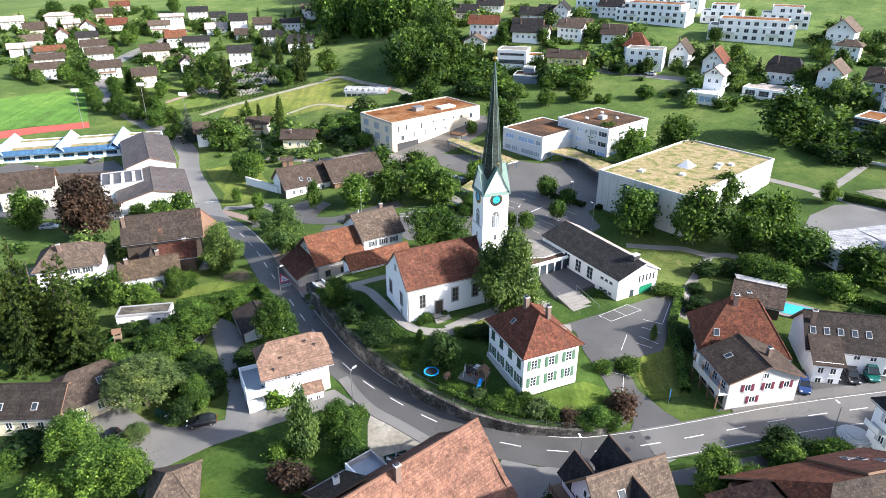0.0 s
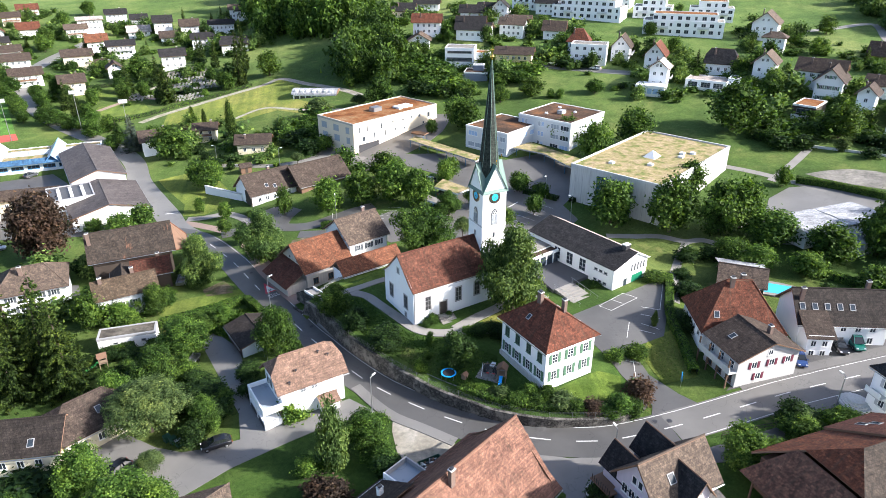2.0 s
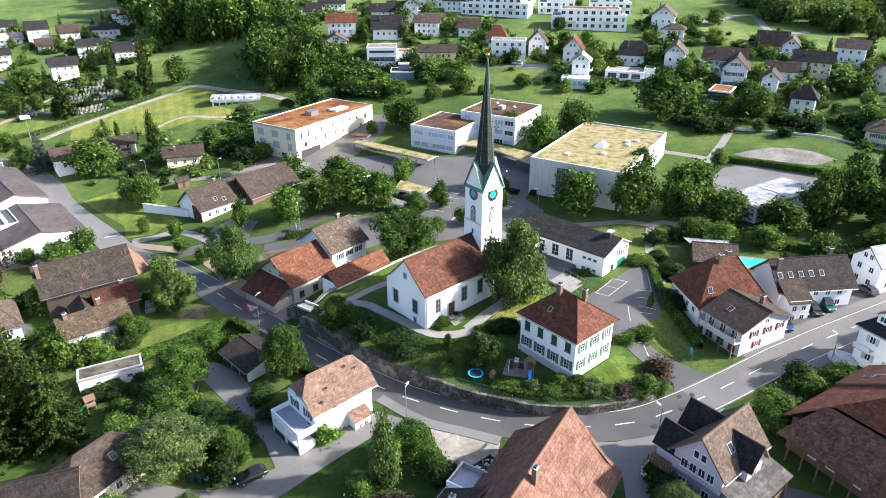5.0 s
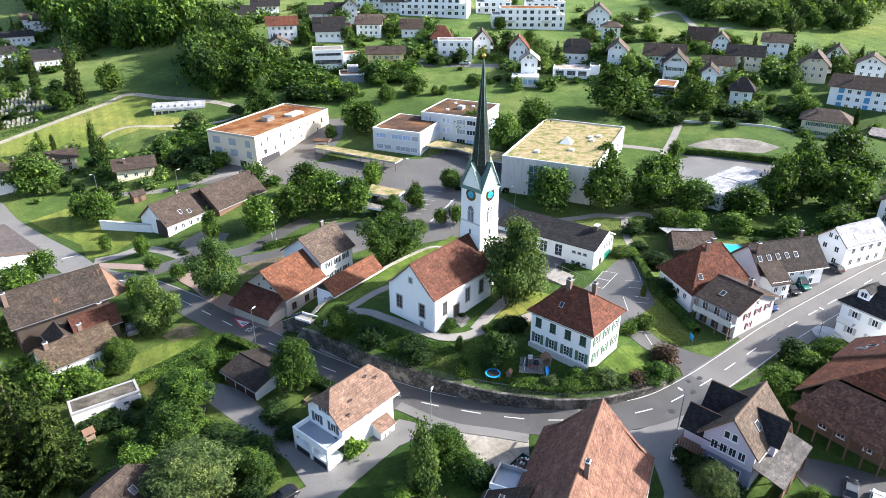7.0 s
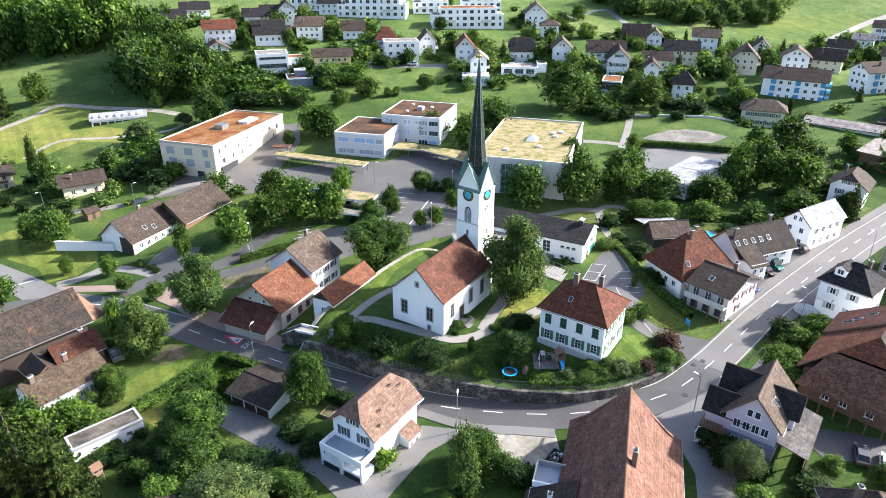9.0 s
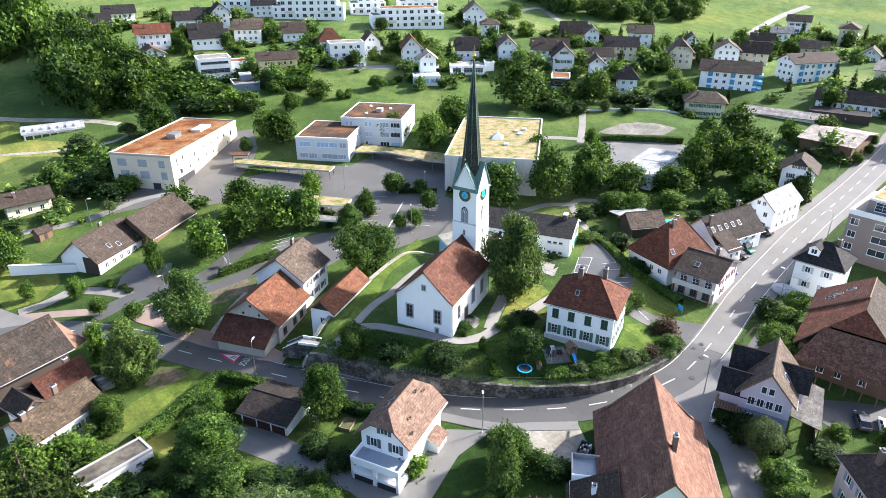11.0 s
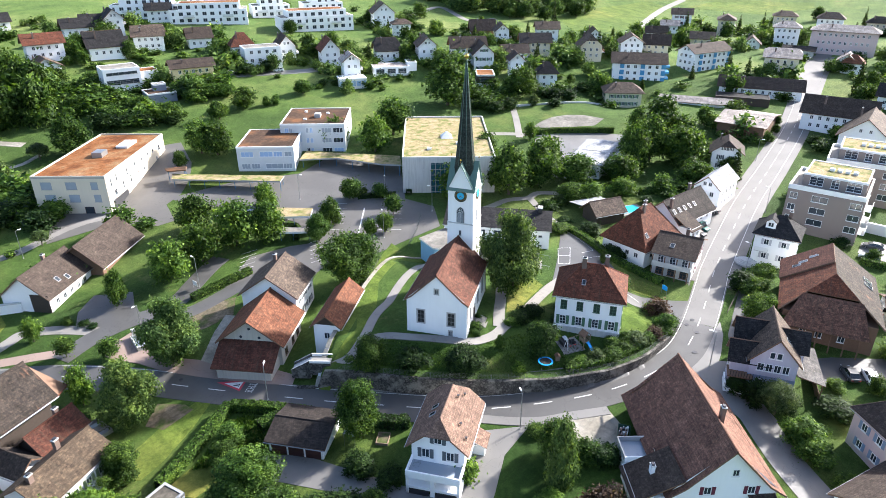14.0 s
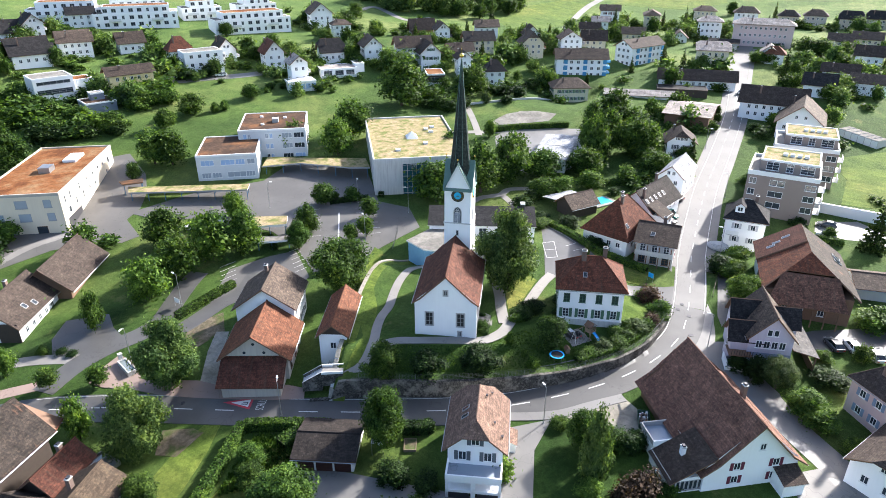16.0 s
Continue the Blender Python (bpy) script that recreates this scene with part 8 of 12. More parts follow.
area("lane_yard", [(-96.8, 128.0), (-87.6, 130.4), (-75.4, 133.6), (-69.2, 131.8), (-71.5, 137.3), (-83.3, 136.1), (-89.9, 137.0), (-99.8, 133.1)], ASPHALT, 0.045, "asphalt yard by the halls", "yard", 1.5)
strip("farm_lane", [(22.7, 62.3), (17.5, 59.3), (11.9, 54.8), (5.6, 49.2), (1.3, 44.3), (-2.7, 39.7), (-5.3, 35.2)], -2.5, 2.5, LIGHTASPHALT, 0.06, "asphalt lane beside the barn", "lane")
area("farm_yard", [(27.5, 50.9), (26.6, 47.9), (30.7, 43.9), (32.9, 37.2), (38.6, 33.6), (43.4, 33.4), (42.2, 37.1), (34.6, 48.4), (29.8, 53.3)], ASPHALT, 0.05, "asphalt farmyard", "yard", 1.5)
area("verge_yard", [(30.8, 64.4), (27.5, 63.1), (41.4, 61.3), (48.8, 63.4), (47.8, 67.2)], ASPHALT, 0.055, "asphalt yard of the corner house", "yard", 1.5)
area("flats_lawn", [(121.0, 45.1), (101.6, 45.9), (103.2, 35.9), (107.1, 27.9), (156.0, 25.6), (150.8, 35.4), (139.8, 46.4), (125.3, 46.6)], BRIGHTGRASS, 0.05, "bright lawn beside the flats", "lawn", 1.5)
area("flats_parking", [(80.1, 50.9), (79.0, 44.7), (80.7, 39.3), (79.3, 36.4), (87.4, 36.2), (91.6, 42.1), (86.2, 51.0)], LIGHTASPHALT, 0.055, "parking area in front of the flats", "car park", 1.5)
area("cobble_court", [(-6.0, 48.2), (-10.2, 46.9), (-6.1, 39.7), (-3.1, 41.2), (0.5, 44.3), (-2.7, 47.8)], PAVING, 0.06, "pale paved court", "court", 1.5)
area("garden", [(-26.9, 144.0), (-23.1, 142.5), (-17.6, 141.9), (-13.6, 146.4), (-19.7, 148.8), (-26.3, 147.4)], GARDEN, 0.04, "garden beds and gravel beside the lane", "garden", 1.5)
area("rough_bank", [(-47.5, 110.4), (-39.0, 110.2), (-33.6, 110.3), (-35.6, 119.5), (-34.6, 117.1), (-38.6, 113.2), (-41.7, 115.9), (-49.7, 114.8)], MEADOW, 0.035, "dry yellow grass bank", "bank", 1.5)
# brighter grass laid where sun reaches the rectory and church lawns
area("sunny_lawn", [(16.3, 76.9), (20.1, 76.1), (24.8, 75.7), (26.7, 77.3), (28.0, 81.1), (24.4, 81.9), (15.6, 78.2)], BRIGHTGRASS, 0.06, "lawn beside the rectory, sunlight painted into its green", "lawn", 0.6)
area("church_lawn", [(-18.4, 110.6), (-14.3, 110.5), (-9.2, 114.4), (-3.6, 117.4), (8.0, 127.2), (20.1, 132.6), (21.0, 135.6), (13.3, 132.9), (1.7, 127.4), (-11.8, 114.6), (-19.7, 112.7)], BRIGHTGRASS, 0.06, "churchyard lawn strip, sunlight painted into its green", "lawn", 0.6)
area("garden_lawn", [(-46.7, 119.7), (-40.0, 122.1), (-34.7, 124.8), (-36.3, 126.8), (-42.2, 126.4), (-48.0, 125.0), (-52.6, 122.3), (-50.2, 119.2)], BRIGHTGRASS, 0.04, "green garden lawn", "lawn", 1.5)
area("lower_lawn", [(-30.1, 65.4), (-20.6, 65.1), (-22.9, 69.1), (-23.6, 72.2), (-22.5, 76.5), (-23.3, 78.4), (-28.8, 76.0), (-32.5, 74.1)], GRASS, 0.04, "dark green lawn beside the lane", "lawn", 1.5)

area("forecourt", [(43.0, 75.6), (52.0, 77.0), (72.0, 79.0), (96.0, 81.4), (97.0, 86.5), (84.0, 88.5), (64.0, 86.0), (57.0, 82.0), (47.0, 78.6)], ASPHALT, 0.06, "asphalt forecourt with parked cars before the houses", "forecourt", 1.5)
cut = lambda x0, x1: [p for p in MAIN if x0 <= p[0] <= x1]
strip("pavement_east", cut(40, 270), -5.0, -3.12, EASTASPHALT, 0.13, "grey asphalt footway with kerb", "pavement")
strip("pavement_west", cut(40, 270), 3.12, 4.8, EASTASPHALT, 0.13, "grey asphalt footway with kerb", "pavement")
strip("pavement_curve", cut(-24, 24), -4.9, -3.12, LIGHTASPHALT, 0.12, "grey asphalt footway on the outer side of the bend", "pavement")

area("pavement_inn", [(-38.8, 151.0), (-35.5, 151.0), (-33.6, 142.9), (-29.6, 135.4), (-28.6, 130.5), (-23.4, 121.8), (-22.6, 118.6), (-24.6, 117.2), (-27.0, 121.0), (-29.8, 126.4), (-32.6, 132.2), (-35.0, 138.0), (-36.3, 143.2), (-38.4, 148.0)], REDPAVING, 0.11, "reddish paved forecourt along the inn", "pavement", 1.5)
area("lane_court", [(-37.2, 163.4), (-34.8, 167.4), (-30.0, 170.4), (-24.6, 165.2), (-27.0, 160.6), (-27.7, 157.3), (-31.5, 156.6), (-35.0, 157.4), (-35.6, 160.0)], ASPHALT, 0.045, "grey asphalt court beside the lane", "court", 1.5)
area("fountain_court", [(-37.8, 149.0), (-35.4, 152.4), (-31.4, 152.9), (-31.8, 149.0), (-33.6, 144.6), (-36.0, 146.0)], REDPAVING, 0.09, "reddish paved court round the fountain", "pavement", 1.5)
area("barn_track", [(-30.4, 134.4), (-28.2, 131.2), (-26.0, 134.2), (-21.8, 138.0), (-17.4, 140.9), (-18.6, 143.0), (-23.4, 140.0), (-27.4, 136.8)], GRAVEL, 0.045, "pale gravel track beside the barn", "track", 1.5)
area("bank_lawn", [(34.4, 79.0), (40.4, 79.6), (42.4, 88.4), (41.6, 91.6), (36.4, 89.4), (33.8, 86.0)], BRIGHTGRASS, 0.05, "mown lawn between drive and hedge", "lawn", 1.5)
area("dry_patch", [(-40.1, 131.4), (-37.6, 127.6), (-37.5, 125.6), (-42.8, 125.4), (-44.0, 128.4)], GARDEN, 0.06, "bare dry soil under the linden", "soil", 1.5)
# warm sunlight on the grass, put in as a yellower patch
area("golden_grass", [(8.6, 97.2), (12.0, 99.2), (16.4, 101.2), (20.0, 102.2), (22.4, 99.6), (21.4, 97.0), (15.8, 96.6), (11.0, 96.2)], MEADOW, 0.06, "grass under the tree, coloured golden as if sunlit", "lawn", 0.6)

area("barn_lane", [(6.5, 49.5), (13.0, 52.0), (16.6, 56.0), (17.4, 60.0), (19.6, 63.0), (24.0, 63.6), (30.0, 65.0), (34.0, 66.8), (22.0, 66.2), (15.0, 66.8), (10.5, 68.6), (8.6, 65.6), (12.4, 61.0), (9.8, 56.0), (4.0, 50.5)], LIGHTASPHALT, 0.06, "asphalt lane between barn and gabled house", "lane", 1.5)

# ---- houses on the hillside and in the town beyond ----
house("house", 57.6, 262.6, 158, 16, 9, 22.7, 28.2, 30.7, YELLOW, BROWNTILE, "gable", 0.0, rows=2, label="yellow house with brown roof", far=True, depth=7.0)
house("house", 85.0, 297.2, 155, 11, 9, 28.1, 32.1, 36.1, WHITE, BROWNTILE, "gable", 0.0, rows=1, label="dark gabled house on the hillside", far=True, depth=7.0)
house("house", 72.9, 314.6, 159, 13, 10, 28.4, 33.9, 36.9, WHITE, GREYTILE, "gable", 0.0, rows=2, label="white house with grey roof and dormer", far=True, depth=7.0)
house("house", 47.8, 302.4, 162, 14, 11, 28.7, 32.7, 38.2, WHITE, SLATE, "gable", 0.0, rows=1, label="house with dark slate roof", far=True, depth=7.0)
house("house", 87.7, 272.5, 153, 10, 9, 24.8, 30.8, 35.8, WHITE, REDTILE, "hip", 3.6, rows=2, label="white house with red hipped roof", far=True, depth=7.0, shutter=GREYSH)
house("house", 104.3, 266.6, 60, 12, 9, 23.9, 28.9, 33.9, WHITE, BROWNTILE, "gable", 0.0, rows=2, label="white gabled house with timbered front", far=True, depth=7.0)
house("house", 109.7, 246.2, 56, 12, 9, 23.8, 28.8, 33.8, WHITE, REDTILE, "gable", 0.0, rows=2, label="white gabled house with red roof", far=True, depth=7.0)
house("house", 102.2, 226.9, 55, 9, 8, 20.7, 27.7, 30.7, WHITE, ETERNIT, "gable", 0.0, rows=2, label="tall white gabled house", far=True, depth=7.0)
house("house", 128.9, 232.6, 142, 11, 10, 23.7, 27.7, 32.7, WHITE, SLATE, "half", 1.6, rows=1, label="dark roofed house with balcony", far=True, depth=7.0)
house("house", 138.8, 219.6, 48, 12, 9, 25.6, 29.6, 33.6, WHITE, GREYTILE, "gable", 0.0, rows=1, label="white gabled house with solar panel", far=True, depth=7.0)
house("house", 165.1, 255.2, 139, 10, 8, 27.5, 33.0, 35.0, WHITE, GREYTILE, "hip", 3.2, rows=2, label="white house with grey hipped roof", far=True, depth=7.0)
house("house", 173.4, 274.6, 50, 16, 12, 29.0, 36.0, 41.0, WHITE, GREYTILE, "gable", 0.0, rows=2, label="big white farmhouse on the hillside", far=True, depth=7.0)
house("house", 150.1, 199.5, 44, 14, 10, 20.1, 27.1, 31.6, WHITE, BROWNTILE, "gable", 0.0, rows=2, label="white gabled farmhouse on the hillside", far=True, depth=7.0, shutter=GREENSH)
house("house", 152.1, 208.1, 135, 16, 10, 23.5, 28.5, 32.5, WHITE, BROWNTILE, "gable", 0.0, rows=2, label="farm annexe with brown roof", far=True, depth=7.0)
house("barn", 196.8, 231.1, 132, 13, 10, 25.1, 28.6, 33.6, BROWNWOOD, BROWNTILE, "gable", 0.0, rows=1, label="dark timber barn on the hillside", far=True, depth=7.0)
house("house", 194.3, 218.4, 41, 11, 8, 23.7, 29.7, 33.2, WHITE, GREYTILE, "gable", 0.0, rows=2, label="small white gabled house", far=True, depth=7.0)
house("house", 174.4, 188.9, 129, 14, 10, 25.1, 29.6, 33.1, CREAM, SLATE, "gable", 0.0, rows=2, label="house with solar panels on its roof", far=True, depth=7.0)
house("house", 207.7, 201.7, 127, 12, 9, 24.6, 30.6, 33.6, WHITE, GREYTILE, "gable", 0.0, rows=2, label="grey and white house", far=True, depth=7.0)
house("house", 151.1, 183.7, 41, 9, 7, 19.4, 25.9, 28.9, WHITE, BROWNTILE, "gable", 0.0, rows=2, label="narrow white gabled house", far=True, depth=7.0)
house("house", 164.2, 192.5, 131, 12, 9, 20.4, 26.4, 29.4, WHITE, BROWNTILE, "gable", 0.0, rows=2, label="house with brown roof", far=True, depth=7.0)
house("house", 154.1, 171.1, 128, 9, 9, 16.4, 21.9, 25.9, WHITE, SLATE, "hip", 3.6, rows=2, label="white house with glazed gable", far=True, depth=7.0)
house("house", 158.3, 141.1, 122, 15, 11, 12.5, 18.0, 21.0, CREAM, GREYTILE, "hip", 4.4, rows=2, label="beige house with hipped roof", far=True, depth=7.0, shutter=GREENSH)
house("house", 191.2, 171.4, 34, 12, 11, 22.9, 27.4, 32.5, CREAM, GREYTILE, "half", 1.6, rows=2, label="yellow gabled house on the hillside", far=True, depth=7.0)
house("house", 227.0, 186.7, 33, 11, 9, 20.8, 25.8, 30.3, WHITE, BROWNTILE, "gable", 0.0, rows=2, label="white house with dark gable", far=True, depth=7.0)
house("house", 204.3, 158.4, 30, 11, 11, 24.1, 28.6, 32.1, WHITE, GREYTILE, "gable", 0.0, rows=2, label="white chalet with balcony", far=True, depth=7.0)
house("house", 213.1, 150.4, 112, 12, 10, 23.0, 27.5, 31.5, CREAM, BROWNTILE, "gable", 0.0, rows=2, label="brown gabled house on the hillside", far=True, depth=7.0)
house("house", 250.6, 164.7, 112, 11, 8, 22.1, 27.1, 30.1, WHITE, BROWNTILE, "gable", 0.0, rows=2, label="white house with red roof", far=True, depth=7.0)
house("house", 277.9, 167.9, 110, 10, 8, 21.7, 27.7, 30.2, WHITE, ETERNIT, "gable", 0.0, rows=2, label="pale house on the slope", far=True, depth=7.0)
house("house", 304.5, 171.1, 110, 12, 9, 24.7, 30.7, 33.7, WHITE, GREYTILE, "gable", 0.0, rows=2, label="white house with red shutters", far=True, depth=7.0, shutter=MAROONSH)
house("house", 258.1, 144.6, 108, 12, 9, 20.3, 25.3, 28.3, CREAM, GREYTILE, "gable", 0.0, rows=2, label="apricot house on the hillside", far=True, depth=7.0)
house("house", 312.0, 149.0, 16, 15, 10, 18.9, 28.9, 31.4, CREAM, GREYTILE, "hip", 4.0, rows=3, label="tall pale apartment house", far=True, depth=7.0)
house("house", 267.2, 123.9, 14, 10, 9, 18.6, 23.6, 27.1, WHITE, GREYTILE, "gable", 0.0, rows=2, label="white gabled house on the hillside", far=True, depth=7.0)
house("house", 285.9, 113.3, 102, 13, 10, 21.1, 30.1, 32.6, WHITE, ETERNIT, "hip", 4.0, rows=3, label="tall white apartment house with hipped roof", far=True, depth=7.0)
house("house", 329.6, 123.8, 102, 13, 10, 21.8, 30.8, 33.2, CREAM, GREYTILE, "hip", 4.0, rows=3, label="apartment house with hipped roof", far=True, depth=7.0)
house("house", 214.8, 99.7, 102, 14, 13, 18.2, 27.2, 30.2, CREAM, ETERNIT, "half", 1.6, rows=3, label="yellow apartment block on the hillside", far=True, depth=7.0)
house("house", 189.3, 100.2, 104, 30, 10, 13.8, 19.3, 22.8, WHITE, BROWNTILE, "gable", 0.0, rows=2, label="long white row house with dark roof", far=True, depth=7.0)
house("house", 114.5, 90.1, 16, 10, 9.5, 7.9, 15.4, 18.9, WHITE, BROWNTILE, "half", 1.6, rows=3, label="white gabled house with dormers", far=True, depth=7.0, shutter=GREYSH)
house("house", 167.4, 70.4, 93, 22, 13, 13.3, 18.3, 23.3, WHITE, BROWNTILE, "gable", 0.0, rows=2, label="house with big brown roof", far=True, depth=7.0)
house("house", 156.7, 60.5, 1, 20, 15, 11.0, 16.0, 22.0, WHITE, GREYTILE, "gable", 0.0, rows=2, label="gabled house with broad beige roof", far=True, depth=7.0)
house("house", 200.2, 57.9, 90, 12, 10, 15.6, 19.6, 23.6, WHITE, SLATE, "gable", 0.0, rows=1, label="house with dark roof", far=True, depth=7.0)
house("house", 238.5, 77.5, 94, 9, 9, 19.8, 23.8, 26.8, WHITE, ORANGETILE, "hip", 3.6, rows=1, label="house with hipped red roof", far=True, depth=7.0)
house("house", 220.6, 52.0, 89, 14, 9, 17.5, 21.5, 24.5, WHITE, BROWNTILE, "gable", 0.0, rows=1, label="brown roofed house on the hillside", far=True, depth=7.0)
house("house", 250.2, 42.2, 88, 12, 9, 20.1, 24.1, 28.1, WHITE, BROWNTILE, "gable", 0.0, rows=1, label="white house with brown roof", far=True, depth=7.0)
house("house", 210.2, 41.6, 87, 14, 10, 16.1, 20.1, 23.1, WHITE, GREYTILE, "gable", 0.0, rows=1, label="flat pale house on the hillside", far=True, depth=7.0)
house("house", 273.2, 87.0, 95, 28, 11, 21.6, 31.6, 34.1, PINK, ETERNIT, "hip", 4.4, rows=3, label="long apartment block with pale roof", far=True, depth=7.0)
house("house", 331.6, 102.1, 96, 14, 10, 21.7, 30.7, 33.7, WHITE, GREYTILE, "hip", 4.0, rows=3, label="apartment house with brown roof", far=True, depth=7.0)
house("house", 346.2, 81.6, 93, 12, 10, 22.6, 28.6, 31.6, BEIGE, SLATE, "hip", 4.0, rows=2, label="house with grey roof", far=True, depth=7.0)
house("house", 347.9, 68.3, 92, 13, 10, 23.3, 29.3, 32.3, BEIGE, GREYTILE, "hip", 4.0, rows=2, label="house with grey hipped roof", far=True, depth=7.0)
house("house", 341.4, 51.3, 89, 12, 10, 24.1, 29.1, 33.1, BEIGE, SLATE, "half", 1.6, rows=2, label="dark roofed villa on the hillside", far=True, depth=7.0)
house("house", 341.8, 39.0, 88, 12, 10, 24.8, 29.8, 33.8, BEIGE, SLATE, "half", 1.6, rows=2, label="dark roofed villa with gable", far=True, depth=7.0)
house("house", 271.5, 54.2, 90, 11, 9, 21.7, 26.7, 29.7, CREAM, GREYTILE, "gable", 0.0, rows=2, label="beige house with grey roof", far=True, depth=7.0)
house("house", 279.0, 43.6, 88, 13, 9, 22.2, 27.2, 30.2, CREAM, GREYTILE, "gable", 0.0, rows=2, label="pale house with blue roof panel", far=True, depth=7.0)
house("house", 257.9, 101.5, 97, 14, 8, 21.2, 24.2, 25.7, GREYW, SLATE, "gable", 0.0, rows=1, label="dark flat annexe on the hillside", far=True, depth=7.0)
house("house", 240.1, 79.9, 4, 9, 8, 20.0, 24.0, 27.0, WHITE, ETERNIT, "gable", 0.0, rows=1, label="white house by the junction", far=True, depth=7.0)
house("house", -87.4, 329.8, 15, 12, 9, 15.0, 20.5, 23.5, WHITE, SLATE, "gable", 0.0, rows=2, label="white house above the cemetery", far=True, depth=7.0)
house("house", -125.9, 386.7, 18, 15, 12, 10.3, 17.8, 20.3, WHITE, SLATE, "gable", 0.0, rows=3, label="big white house on the hillside", far=True, depth=7.0)
house("house", -135.3, 372.4, 20, 17, 9, 5.8, 9.8, 12.8, WHITE, BROWNTILE, "gable", 0.0, rows=1, label="red farmhouse with brown roof", far=True, depth=7.0)
house("house", -116.5, 338.7, 109, 10, 8, 8.2, 14.2, 17.1, WHITE, BROWNTILE, "gable", 0.0, rows=2, label="white house by conifers", far=True, depth=7.0)
house("house", -141.6, 366.6, 21, 15, 10, 12.1, 16.1, 19.1, BEIGE, BROWNTILE, "gable", 0.0, rows=1, label="brown roofed house on the hillside", far=True, depth=7.0)
house("house", -161.5, 431.5, 21, 13, 10, 15.3, 21.3, 23.8, WHITE, GREYTILE, "gable", 0.0, rows=2, label="white house with grey roof", far=True, depth=7.0)
house("house", -155.9, 439.3, 20, 15, 12, 19.5, 25.5, 27.0, WHITE, ETERNIT, "gable", 0.0, rows=2, label="white modern house on the hillside", far=True, depth=7.0)
house("house", -150.3, 473.8, 18, 14, 10, 19.4, 24.9, 27.9, WHITE, SLATE, "gable", 0.0, rows=2, label="white gabled house by the wood", far=True, depth=7.0)
house("house", -151.1, 463.8, 18, 14, 10, 12.5, 17.5, 20.5, WHITE, SLATE, "gable", 0.0, rows=2, label="white house with solar panels", far=True, depth=7.0)
house("house", -129.7, 441.4, 16, 14, 11, 13.2, 17.7, 21.2, WHITE, ETERNIT, "gable", 0.0, rows=2, label="white house with pale roof", far=True, depth=7.0)
house("house", -141.4, 399.6, 19, 12, 10, 14.1, 18.1, 22.1, WHITE, ORANGETILE, "gable", 0.0, rows=1, label="orange gabled house on the hillside", far=True, depth=7.0)
house("house", -133.0, 459.4, 16, 11, 9, 19.0, 23.0, 26.0, GREYW, SLATE, "gable", 0.0, rows=1, label="dark house on the hillside", far=True, depth=7.0)
house("house", -114.7, 439.4, 15, 12, 9, 19.0, 23.0, 27.0, WHITE, SLATE, "gable", 0.0, rows=1, label="dark gabled house by trees", far=True, depth=7.0)
house("house", -98.6, 434.9, 13, 12, 9, 17.1, 21.1, 25.1, WHITE, BROWNTILE, "gable", 0.0, rows=1, label="brown gabled house by trees", far=True, depth=7.0)
house("house", -81.4, 446.8, 10, 16, 10, 14.7, 20.2, 23.2, WHITE, SLATE, "gable", 0.0, rows=2, label="long white house on the hillside", far=True, depth=7.0)
house("house", -84.4, 392.1, 12, 13, 10, 14.5, 19.5, 22.5, WHITE, SLATE, "half", 1.6, rows=2, label="white house with hipped dark roof", far=True, depth=7.0)
house("house", -108.8, 428.1, 14, 13, 10, 10.8, 15.8, 19.3, WHITE, BROWNTILE, "gable", 0.0, rows=2, label="white house with brown roof and red tree", far=True, depth=7.0)
house("house", -64.4, 368.1, 10, 15, 10, 15.6, 19.6, 21.6, WHITE, SLATE, "gable", 0.0, rows=1, label="low white house with slate roof", far=True, depth=7.0)
house("house", -71.0, 463.4, 9, 16, 10, 22.4, 27.4, 30.4, WHITE, GREYTILE, "gable", 0.0, rows=2, label="villa above the meadow", far=True, depth=7.0)
house("house", -65.2, 375.3, 3, 14, 9, 16.0, 20.0, 22.5, WHITE, SLATE, "gable", 0.0, rows=1, label="white villa with dark roof", far=True, depth=7.0)
house("house", -79.9, 435.9, 5, 16, 9, 17.8, 21.8, 24.3, WHITE, SLATE, "gable", 0.0, rows=1, label="bungalow with grey roof", far=True, depth=7.0)
house("house", -192.0, 357.5, 28, 15, 8, 12.3, 17.3, 19.8, WHITE, ORANGETILE, "gable", 0.0, rows=2, label="terraced house with red brown roof", far=True, depth=7.0)
house("house", -184.0, 339.4, 28, 15, 8, 11.2, 16.2, 18.7, WHITE, BROWNTILE, "gable", 0.0, rows=2, label="terraced house with red brown roof", far=True, depth=7.0)
house("house", -175.3, 320.3, 29, 15, 8, 10.0, 15.0, 17.5, WHITE, BROWNTILE, "gable", 0.0, rows=2, label="terraced house with red brown roof", far=True, depth=7.0)
house("house", -176.8, 374.0, 25, 14, 9, 12.5, 17.5, 20.5, WHITE, BROWNTILE, "gable", 0.0, rows=2, label="white house with brown roof", far=True, depth=7.0)
house("house", -165.8, 354.6, 25, 14, 9, 11.3, 16.3, 19.3, WHITE, BROWNTILE, "gable", 0.0, rows=2, label="white house with brown roof", far=True, depth=7.0)
house("house", -150.4, 325.5, 25, 14, 9, 9.5, 14.5, 17.5, WHITE, BROWNTILE, "gable", 0.0, rows=2, label="white house with brown roof", far=True, depth=7.0)
house("house", -205.3, 431.0, 115, 12, 10, 16.2, 20.2, 24.2, WHITE, REDTILE, "gable", 0.0, rows=1, label="house with dark brown roof", far=True, depth=7.0)
